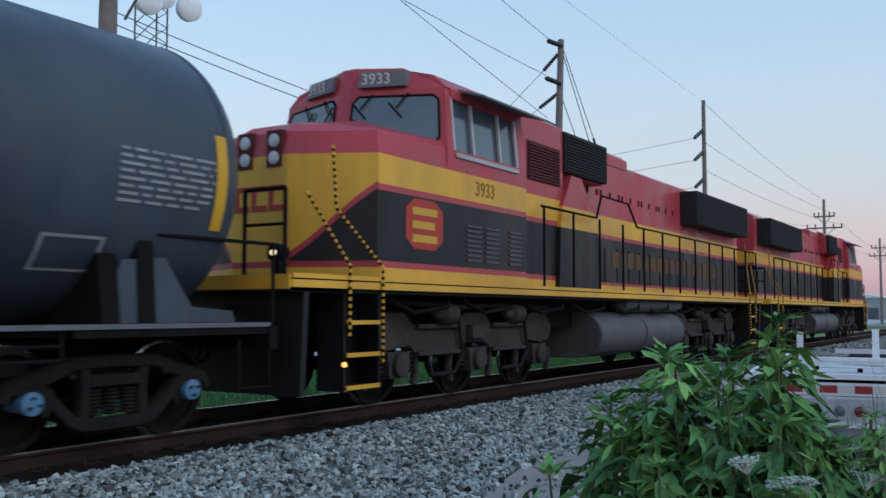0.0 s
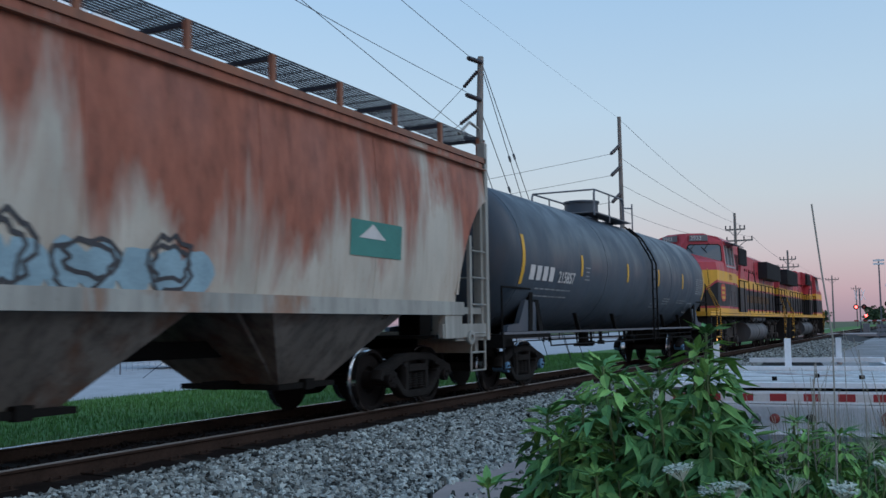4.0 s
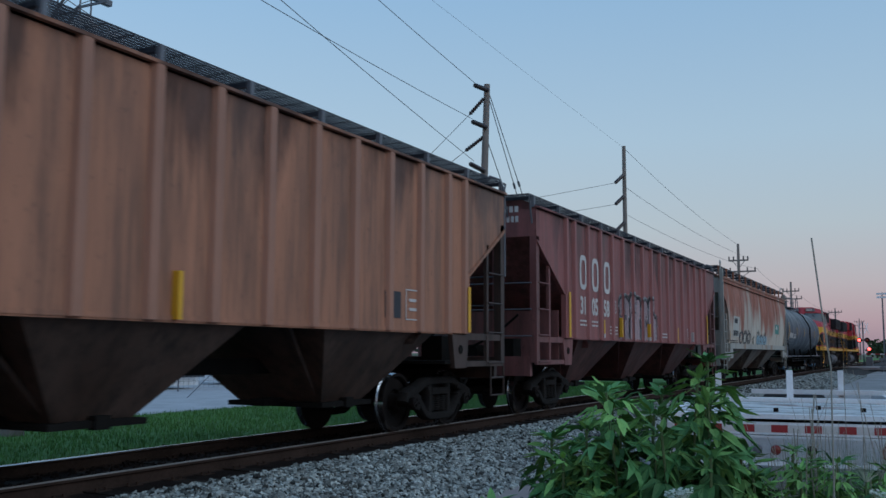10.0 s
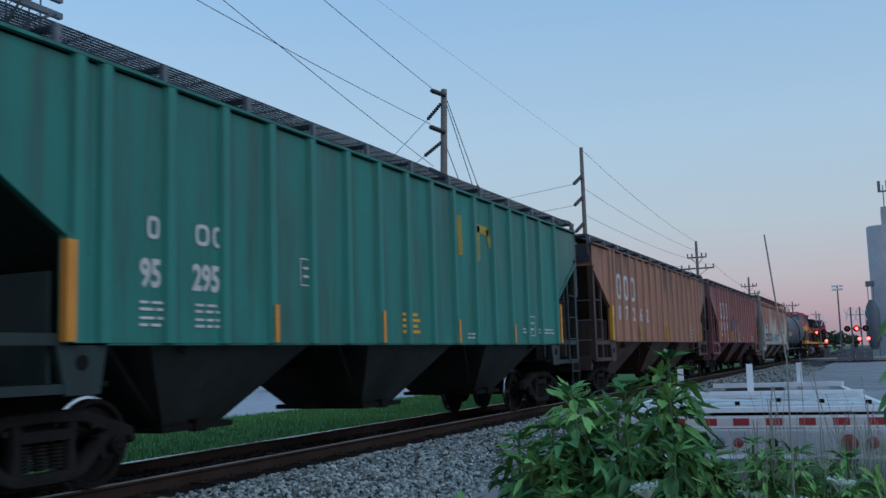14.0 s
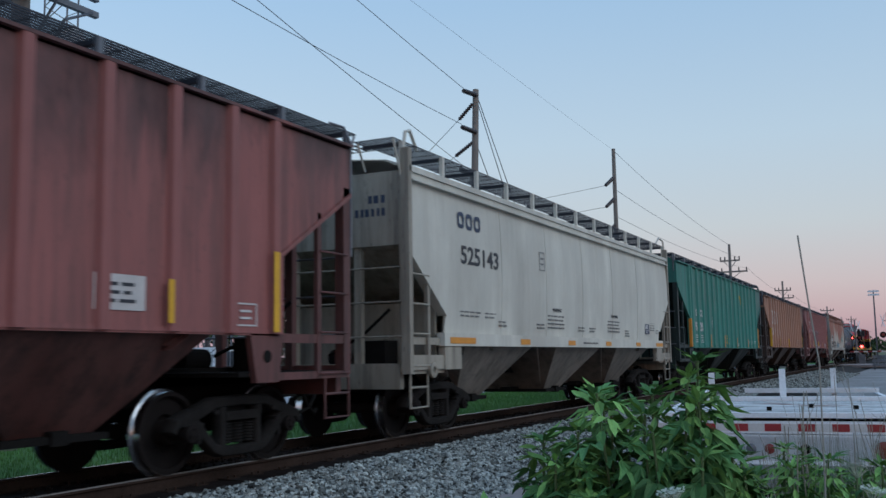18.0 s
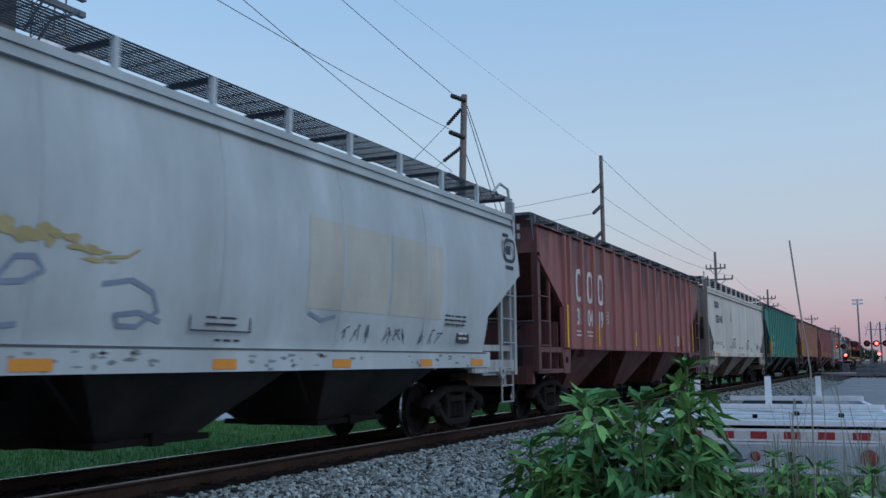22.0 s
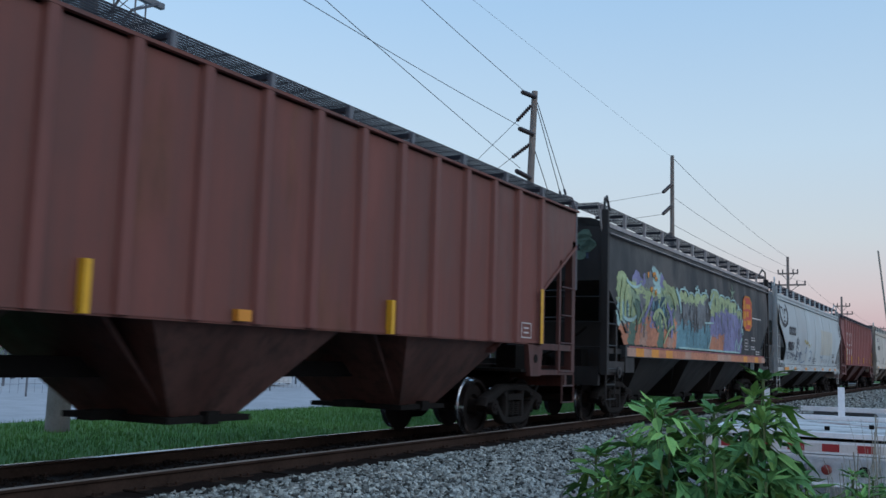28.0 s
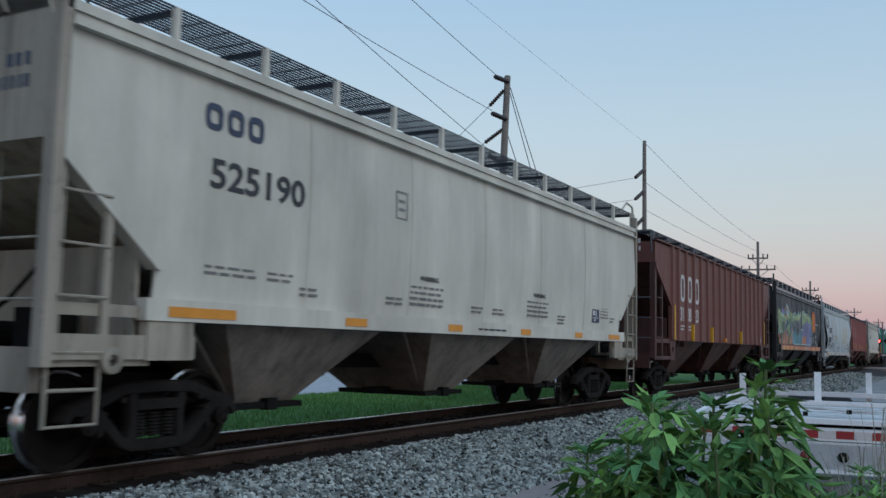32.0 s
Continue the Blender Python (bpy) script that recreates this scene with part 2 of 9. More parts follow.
MARK_AMBER = lamp_mat("lit_amber_marker", (1.0, 0.45, 0.12), 1.6)
LEAF = leaf_mat("ragweed_leaf", (0.085, 0.208, 0.07))
LEAF_PALE = leaf_mat("pale_young_leaf", (0.165, 0.325, 0.09))
STEM = surface("green_stem", (0.09, 0.13, 0.05), 0.7, 0, 0.25, 20)
DRY = surface("dry_stalk", (0.33, 0.31, 0.27), 0.9, 0, 0.3, 20)
UMBEL = surface("white_umbel_flowers", (0.5, 0.55, 0.46), 0.9, 0, 0.25, 60)
TREE_LEAF = island_tint(surface("far_tree_foliage", (0.045, 0.075, 0.03), 0.9, 0, 0.4, 3), 0.4)
# Fouled tone darkened further: the shade under the train is coloured in.
FOULED_SHADE = surface("rusty_shaded_ballast", (0.017, 0.013, 0.012), 0.95, 0, 0.5, 20, 1.0, 30, spec=0.05)
BARK = surface("tree_bark", (0.08, 0.065, 0.05), 0.95, 0, 0.4, 8, 0.6)


# ---- mesh building ----
class Geo:
    def __init__(self):
        self.v, self.f, self.m = [], [], []

    def add(self, verts, faces, mat=0):
        k = len(self.v)
        self.v += [tuple(p) for p in verts]
        self.f += [tuple(k + i for i in f) for f in faces]
        self.m += [mat] * len(faces)
        return self

    def box(self, x0, x1, y0, y1, z0, z1, mat=0):
        v = [(x, y, z) for z in (z0, z1) for y in (y0, y1) for x in (x0, x1)]
        return self.add(v, [(0, 2, 3, 1), (4, 5, 7, 6), (0, 1, 5, 4), (2, 6, 7, 3), (0, 4, 6, 2), (1, 3, 7, 5)], mat)

    def hexa(self, low, high, mat=0):
        """Two rings of four corners, both turning the same way seen from above."""
        return self.add([*low, *high], [(3, 2, 1, 0), (4, 5, 6, 7), (0, 1, 5, 4), (1, 2, 6, 5), (2, 3, 7, 6), (3, 0, 4, 7)], mat)

    def plate(self, poly, axis, a, b, mat=0):
        """A flat outline, pushed from a to b along an axis; the outline holds the other two coordinates in order."""
        def put(p, q):
            return {"x": (q, p[0], p[1]), "y": (p[0], q, p[1]), "z": (p[0], p[1], q)}[axis]
        n = len(poly)
        v = [put(p, a) for p in poly] + [put(p, b) for p in poly]
        f = [tuple(range(n)), tuple(range(2 * n - 1, n - 1, -1))] + [(i, n + i, n + (i + 1) % n, (i + 1) % n) for i in range(n)]
        return self.add(v, f, mat)

    def rod(self, p, q, r, r2=None, n=8, caps=True, mat=0):
        p, q = Vector(p), Vector(q)
        r2 = r if r2 is None else r2
        d = (q - p).normalized()
        a = d.orthogonal().normalized()
        b = d.cross(a)
        ring = [math.cos(2 * math.pi * i / n) * a + math.sin(2 * math.pi * i / n) * b for i in range(n)]
        v = [p + r * c for c in ring] + [q + r2 * c for c in ring]
        f = [(i, (i + 1) % n, n + (i + 1) % n, n + i) for i in range(n)]
        if caps:
            f += [tuple(range(n - 1, -1, -1)), tuple(range(n, 2 * n))]
        return self.add(v, f, mat)

    def path(self, pts, r, n=6, mat=0):
        """One bent tube through the points."""
        pts = [Vector(p) for p in pts]
        shut = (pts[0] - pts[-1]).length < 1e-6
        if shut:
            pts = pts[:-1]
        v, f, a = [], [], None
        m = len(pts)
        for i, p in enumerate(pts):
            before, after = pts[i - 1] if i or shut else None, pts[(i + 1) % m] if i < m - 1 or shut else None
            d = ((after - p).normalized() if after else Vector()) + ((p - before).normalized() if before else Vector())
            d = d.normalized() if d.length > 1e-6 else (after - p).normalized()
            a = d.orthogonal().normalized() if a is None else (a - d * a.dot(d)).normalized()
            b = d.cross(a)
            v += [p + r * (math.cos(2 * math.pi * k / n) * a + math.sin(2 * math.pi * k / n) * b) for k in range(n)]
        for i in range(m if shut else m - 1):
            j = (i + 1) % m
            f += [(i * n + k, i * n + (k + 1) % n, j * n + (k + 1) % n, j * n + k) for k in range(n)]
        if not shut:
            f += [tuple(range(n - 1, -1, -1)), tuple(range((m - 1) * n, m * n))]
        return self.add(v, f, mat)

    def bar(self, pts, wide, deep, y, mat=0, n=12):
        """A cast bar with rounded edges along points (x, z), in the plane of that y; wide: across it, deep: along y."""
        v, f = [], []
        m = len(pts)
        for i, (x, z) in enumerate(pts):
            (xa, za), (xb, zb) = pts[max(i - 1, 0)], pts[min(i + 1, m - 1)]
            d = math.hypot(xb - xa, zb - za) or 1
            nx, nz = -(zb - za) / d, (xb - xa) / d
            w = wide[i] if isinstance(wide, (list, tuple)) else wide
            for k in range(n):
                a = 2 * math.pi * k / n
                c, s = math.cos(a), math.sin(a)
                c, s = math.copysign(abs(c) ** 0.55, c), math.copysign(abs(s) ** 0.55, s)
                v.append((x + nx * w / 2 * c, y + deep / 2 * s, z + nz * w / 2 * c))
        for i in range(m - 1):
            f += [(i * n + k, i * n + (k + 1) % n, (i + 1) * n + (k + 1) % n, (i + 1) * n + k) for k in range(n)]
        f += [tuple(range(n - 1, -1, -1)), tuple(range((m - 1) * n, m * n))]
        return self.add(v, f, mat)

    def turned(self, profile, axis_from, axis_to, n=24, mat=0, caps=True):
        """Rings of (distance along, radius) about the line between two points."""
        p, q = Vector(axis_from), Vector(axis_to)
        d = (q - p).normalized()
        a = d.orthogonal().normalized()
        b = d.cross(a)
        v, f = [], []
        for s, r in profile:
            v += [p + d * s + r * (math.cos(2 * math.pi * i / n) * a + math.sin(2 * math.pi * i / n) * b) for i in range(n)]
        for k in range(len(profile) - 1):
            f += [(k * n + i, k * n + (i + 1) % n, (k + 1) * n + (i + 1) % n, (k + 1) * n + i) for i in range(n)]
        if caps:
            f += [tuple(range(n - 1, -1, -1)), tuple(range((len(profile) - 1) * n, len(profile) * n))]
        return self.add(v, f, mat)

    def mesh(self, name, mats, smooth=False):
        me = bpy.data.meshes.new(name)
        me.from_pydata(self.v, [], self.f)
        for m in mats:
            me.materials.append(m)
        if len(mats) > 1:
            me.polygons.foreach_set("material_index", self.m)
        bm = bmesh.new()
        bm.from_mesh(me)
        bmesh.ops.recalc_face_normals(bm, faces=bm.faces)
        bm.to_mesh(me)
        bm.free()
        if smooth:
            me.polygons.foreach_set("use_smooth", [True] * len(me.polygons))
            me.set_sharp_from_angle(angle=radians(38))
        me.update()
        return me


def part(name, geo, mats, parent, label="", smooth=False, at=None):
    """One mesh object under a thing or a part. geo: a Geo, or a mesh that alike parts share."""
    me = geo if isinstance(geo, bpy.types.Mesh) else geo.mesh(name, mats if isinstance(mats, (list, tuple)) else [mats], smooth)
    ob = new(name, me)
    ob.parent = parent
    if at is not None:
        ob.matrix_basis = at
    if label:
        tagged(ob, label)
    return ob


def weld(ob):
    """Joins the touching bands of a part into one connected skin."""
    bm = bmesh.new()
    bm.from_mesh(ob.data)
    bmesh.ops.remove_doubles(bm, verts=bm.verts, dist=0.0005)
    bm.to_mesh(ob.data)
    bm.free()
    return ob


def thing(name, label, category, group="", at=None, kind=""):
    ob = new(name)
    ob.empty_display_size = 0.2
    if at is not None:
        ob.matrix_basis = at
    return tagged(ob, label, category, group, kind)


def solid(name, geo, mats, label="", category="", group="", kind="", smooth=False, at=None):
    ob = part(name, geo, mats, None, "", smooth, at)
    return tagged(ob, label, category, group, kind)


def words(text, size, mat, parent, m, name="number_lettering", squeeze=1.0, label="", weight=0.012):
    """Painted characters as a thin mesh; m: pose of the text's lower left corner, its face along +z."""
    cu = bpy.data.curves.new(name, "FONT")
    cu.body, cu.size, cu.extrude, cu.resolution_u = text, size, 0.0015, 3
    cu.offset = size * weight
    tmp = bpy.data.objects.new(name, cu)
    scene.collection.objects.link(tmp)
    me = bpy.data.meshes.new_from_object(tmp.evaluated_get(bpy.context.evaluated_depsgraph_get()))
    bpy.data.objects.remove(tmp)
    bpy.data.curves.remove(cu)
    me.materials.clear()
    me.materials.append(mat)
    for v in me.vertices:
        v.co.x *= squeeze
    return part(name, me, mat, parent, label, at=m)


def on_side(x, z, y=-1.6, lean=0.0):
    """The pose of lettering on a car's side that faces -y."""
    return pose(x, y, z, 90 + lean, 0, 0)


def bars(rows, mat, parent, y, name="small_lettering"):
    """Lines of lettering too small to read: rows of (x0, x1, z0, z1)."""
    g = Geo()
    for x0, x1, z0, z1 in rows:
        g.box(x0, x1, y - 0.004, y + 0.004, z0, z1)
    return part(name, g, mat, parent)


def small_print(x, z, w, lines, mat, parent, y, step=0.07, seed=1):
    rnd = random.Random(seed)
    rows = []
    for k in range(lines):
        at = x
        while at < x + w - 0.05:
            n = rnd.uniform(0.08, 0.22)
            rows.append((at, min(at + n, x + w), z - k * step, z - k * step + step * 0.42))
            at += n + 0.05
    return bars(rows, mat, parent, y)


def emblem(cells, mat, parent, y, stroke, name="painted_emblem"):
    """Plain rounded rings in place of a company's mark: (x0, x1, z0, z1) each."""
    g = Geo()
    for x0, x1, z0, z1 in cells:
        cx, cz, rx, rz = (x0 + x1) / 2, (z0 + z1) / 2, (x1 - x0) / 2, (z1 - z0) / 2
        n = 24
        ring = [(math.copysign(abs(math.cos(2 * math.pi * k / n)) ** 0.6, math.cos(2 * math.pi * k / n)), math.copysign(abs(math.sin(2 * math.pi * k / n)) ** 0.6, math.sin(2 * math.pi * k / n))) for k in range(n)]
        v = [(cx + c * rx, y - 0.003, cz + s * rz) for c, s in ring] + [(cx + c * (rx - stroke * 0.9), y - 0.003, cz + s * (rz - stroke * 0.9)) for c, s in ring]
        g.add(v, [(k, (k + 1) % n, n + (k + 1) % n, n + k) for k in range(n)])
    return part(name, g, mat, parent)


def blob(rnd, cx, cz, rx, rz, n=14, wobble=0.35):
    return [(cx + rx * math.cos(2 * math.pi * i / n) * (1 + wobble * (rnd.random() - 0.5)),
             cz + rz * math.sin(2 * math.pi * i / n) * (1 + wobble * (rnd.random() - 0.5))) for i in range(n)]


def ribbon(geo, pts, width, y, mat=0):
    """A sprayed line: flat strips along points (x, z), at depth y (a number or a function of z)."""
    dep = y if callable(y) else (lambda z: y)
    for (x0, z0), (x1, z1) in zip(pts[:-1], pts[1:]):
        d = math.hypot(x1 - x0, z1 - z0) or 1
        nx, nz = -(z1 - z0) / d * width / 2, (x1 - x0) / d * width / 2
        ex, ez = (x1 - x0) / d * width * 0.3, (z1 - z0) / d * width * 0.3
        q = [(x0 - ex + nx, z0 - ez + nz), (x1 + ex + nx, z1 + ez + nz), (x1 + ex - nx, z1 + ez - nz), (x0 - ex - nx, z0 - ez - nz)]
        geo.add([(a, dep(b), b) for a, b in q], [(0, 1, 2, 3)], mat)


# ---- how far the train has gone at t ----
def gone(t):
    return 6.6 * t - 0.3 * t * t / 36 if t < 18 else 116.1 + 6.3 * (t - 18)


MOVERS, SPINNERS = [], []


# ---- trucks and wheels, shared by the cars ----
def wheelset_mesh(r, cap, cap_mat):
    g = Geo()
    for s in (-1, 1):
        a, b = s * 0.68, s * 0.82
        g.turned([(0, r + 0.028), (0.03, r + 0.028), (0.035, r), (0.135, r - 0.006)], (0, a, 0), (0, b, 0), 40, 1, False)
        g.turned([(0.135, r - 0.006), (0.14, r - 0.05), (0.11, r - 0.07)], (0, a, 0), (0, b, 0), 40, 0, False)
        g.turned([(0.001, r * 0.4), (0.0, r + 0.027)], (0, a, 0), (0, b, 0), 40, 0, False)
        g.turned([(0, r - 0.055), (0.05, r - 0.06), (0.055, r * 0.45), (0.01, r * 0.4), (0.0, 0.14), (0.16, 0.12)], (0, s * 0.70, 0), (0, s, 0), 36, 0)
        g.turned([(0, 0.085), (0.26, 0.085), (0.27, 0.10), (0.36, 0.10), (0.365, 0.06), (0.375, 0.06)], (0, s * 0.8, 0), (0, s * 2, 0), 18, 0 if not cap else 2)
        for k in range(3):
            c = 2 * math.pi * k / 3
            g.rod((0.05 * math.cos(c), s * 1.165, 0.05 * math.sin(c)), (0.05 * math.cos(c), s * 1.195, 0.05 * math.sin(c)), 0.016, n=6, mat=0)
    g.rod((0, -0.7, 0), (0, 0.7, 0), 0.085, n=14, mat=0)
    return g.mesh("wheelset", [WHEEL_STEEL, TREAD, cap_mat], True)


WHEEL_R = 0.457
WHEELSET = wheelset_mesh(WHEEL_R, True, WHEEL_STEEL)
WHEELSET_BLUE = wheelset_mesh(WHEEL_R, True, CAP_BLUE)


def side_frame_mesh():
    """The cast frame of a freight-car truck, with its two windows and the spring pocket."""
    g = Geo()
    wb, y = 0.89, 1.03
    g.bar([(-wb - 0.24, 0.47), (-wb - 0.19, 0.57), (-wb, 0.625), (-0.72, 0.665), (-0.46, 0.765), (0, 0.78), (0.46, 0.765), (0.72, 0.665), (wb, 0.625), (wb + 0.19, 0.57), (wb + 0.24, 0.47)],
          [0.1, 0.13, 0.15, 0.15, 0.14, 0.13, 0.14, 0.15, 0.15, 0.13, 0.1], 0.2, y)
    g.bar([(-0.80, 0.58), (-0.66, 0.44), (-0.46, 0.26), (-0.34, 0.215), (0, 0.205), (0.34, 0.215), (0.46, 0.26), (0.66, 0.44), (0.80, 0.58)], [0.15, 0.13, 0.13, 0.13, 0.12, 0.13, 0.13, 0.13, 0.15], 0.19, y)
    for s in (-1, 1):
        g.bar([(s * 0.33, 0.24), (s * 0.315, 0.5), (s * 0.33, 0.74)], [0.15, 0.1, 0.14], 0.17, y)
        g.bar([(s * (wb - 0.2), 0.56), (s * (wb - 0.175), 0.42), (s * (wb - 0.16), 0.33)], [0.12, 0.08, 0.06], 0.18, y)
        g.box(s * wb - 0.13, s * wb + 0.13, 0.92, 1.13, 0.535, 0.585)
        g.turned([(0, 0.03), (0.05, 0.03)], (s * 0.52, 1.13, 0.665), (s * 0.52, 2, 0.665), 8)
    g.box(-0.29, 0.29, 0.9, 1.12, 0.56, 0.66)
    return g.mesh("side_frame", [TRUCK_STEEL], True)


SIDE_FRAME = side_frame_mesh()


def spring_mesh():
    g = Geo()
    for cx in (0.0,):
        prof = []
        for j in range(7):
            prof += [(0.035 * j, 0.05), (0.035 * j + 0.01, 0.076), (0.035 * j + 0.024, 0.076)]
        g.turned(prof, (cx, 1.02, 0.29), (cx, 1.02, 2), 12)
    return g.mesh("spring", [TRUCK_STEEL], True)


SPRINGS = spring_mesh()


def truck(car, x, blue=False):
    """A two-axle freight truck under a car; its wheels turn."""
    g = Geo()
    g.box(-0.2, 0.2, -1.0, 1.0, 0.5, 0.72)
    g.rod((0, 0, 0.6), (0, 0, 0.95), 0.2, n=16)
    for s in (-1, 1):
        g.box(s * 0.36 - 0.05, s * 0.36 + 0.05, -0.85, 0.85, 0.38, 0.46)
        g.rod((s * 0.38, 0.2, 0.45), (s * 0.2, -0.5, 0.75), 0.022)
    tr = part("truck_bolster", g, STEEL_DARK, car, "", at=pose(x, 0, 0))
    for s in (0, 180):
        part("side_frame", SIDE_FRAME, None, tr, at=pose(0, 0, 0, 0, 0, s))
        for d in (-0.19, 0.0, 0.19):
            part("spring", SPRINGS, None, tr, at=pose(0, 0, 0, 0, 0, s) @ pose(d, 0, 0))
    for s in (-0.89, 0.89):
        w = part("wheelset", WHEELSET_BLUE if blue else WHEELSET, None, car, at=pose(x + s, 0, WHEEL_R))
        SPINNERS.append((w, x + s, WHEEL_R, 1))
    return tr


def coupler(car, x, s):
    g = Geo()
    g.box(min(x, x + s * 0.95), max(x, x + s * 0.95), -0.09, 0.09, 0.78, 0.98)
    g.plate([(x + s * 0.85, -0.16), (x + s * 1.05, -0.17), (x + s * 1.16, -0.06), (x + s * 1.1, 0.06), (x + s * 0.98, 0.14), (x + s * 0.85, 0.14)], "z", 0.72, 1.02)
    part("coupler", g, TRUCK_STEEL, car)
    h = Geo()
    h.path([(x + s * 0.5, -0.3, 0.8), (x + s * 0.7, -0.28, 0.55), (x + s * 0.95, -0.2, 0.45), (x + s * 1.15, -0.1, 0.5)], 0.028)
    part("brake_hose", h, STEEL_DARK, car)


def grating(car, x0, x1, y0, y1, z, name="running_board", step=0.35, bars_n=7):
    """An open walkway of long bars on cross straps."""
    g = Geo()
    for k in range(bars_n):
        y = y0 + (y1 - y0) * k / (bars_n - 1)
        g.box(x0, x1, y - 0.006, y + 0.006, z, z + 0.02)
    n = max(2, int((x1 - x0) / step))
    for k in range(n + 1):
        x = x0 + (x1 - x0) * k / n
        g.box(x - 0.007, x + 0.007, y0, y1, z + 0.004, z + 0.016)
    return part(name, g, BOARD_DARK, car)


# Bay paints run darker than the bodies; shade underneath is put into them.
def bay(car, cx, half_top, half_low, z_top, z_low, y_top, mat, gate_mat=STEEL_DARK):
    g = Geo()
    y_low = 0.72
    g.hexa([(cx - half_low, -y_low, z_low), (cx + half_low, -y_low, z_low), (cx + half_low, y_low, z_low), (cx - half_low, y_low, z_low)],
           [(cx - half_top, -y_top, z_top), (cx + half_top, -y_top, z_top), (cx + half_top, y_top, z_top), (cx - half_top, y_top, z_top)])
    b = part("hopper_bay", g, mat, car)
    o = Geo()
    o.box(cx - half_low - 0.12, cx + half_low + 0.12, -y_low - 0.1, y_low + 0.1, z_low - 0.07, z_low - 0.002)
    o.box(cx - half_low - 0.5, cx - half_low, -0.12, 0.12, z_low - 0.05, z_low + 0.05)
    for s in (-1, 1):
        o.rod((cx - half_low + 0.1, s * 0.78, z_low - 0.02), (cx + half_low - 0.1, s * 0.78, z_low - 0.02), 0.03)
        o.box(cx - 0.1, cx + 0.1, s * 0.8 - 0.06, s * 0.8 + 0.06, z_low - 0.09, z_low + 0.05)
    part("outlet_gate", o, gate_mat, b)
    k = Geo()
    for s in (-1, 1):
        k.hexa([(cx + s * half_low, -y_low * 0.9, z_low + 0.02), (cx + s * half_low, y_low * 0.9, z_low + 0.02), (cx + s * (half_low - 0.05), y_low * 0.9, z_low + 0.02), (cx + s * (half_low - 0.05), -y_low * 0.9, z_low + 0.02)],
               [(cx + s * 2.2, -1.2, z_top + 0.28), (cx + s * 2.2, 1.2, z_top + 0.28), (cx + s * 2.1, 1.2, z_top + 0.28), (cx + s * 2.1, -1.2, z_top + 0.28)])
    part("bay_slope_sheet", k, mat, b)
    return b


def bay_shadow_plate(car, z, half, mat):
    g = Geo()
    g.box(-half, half, -0.22, 0.22, z - 0.26, z - 0.05)
    return part("centre_sill", g, mat, car)


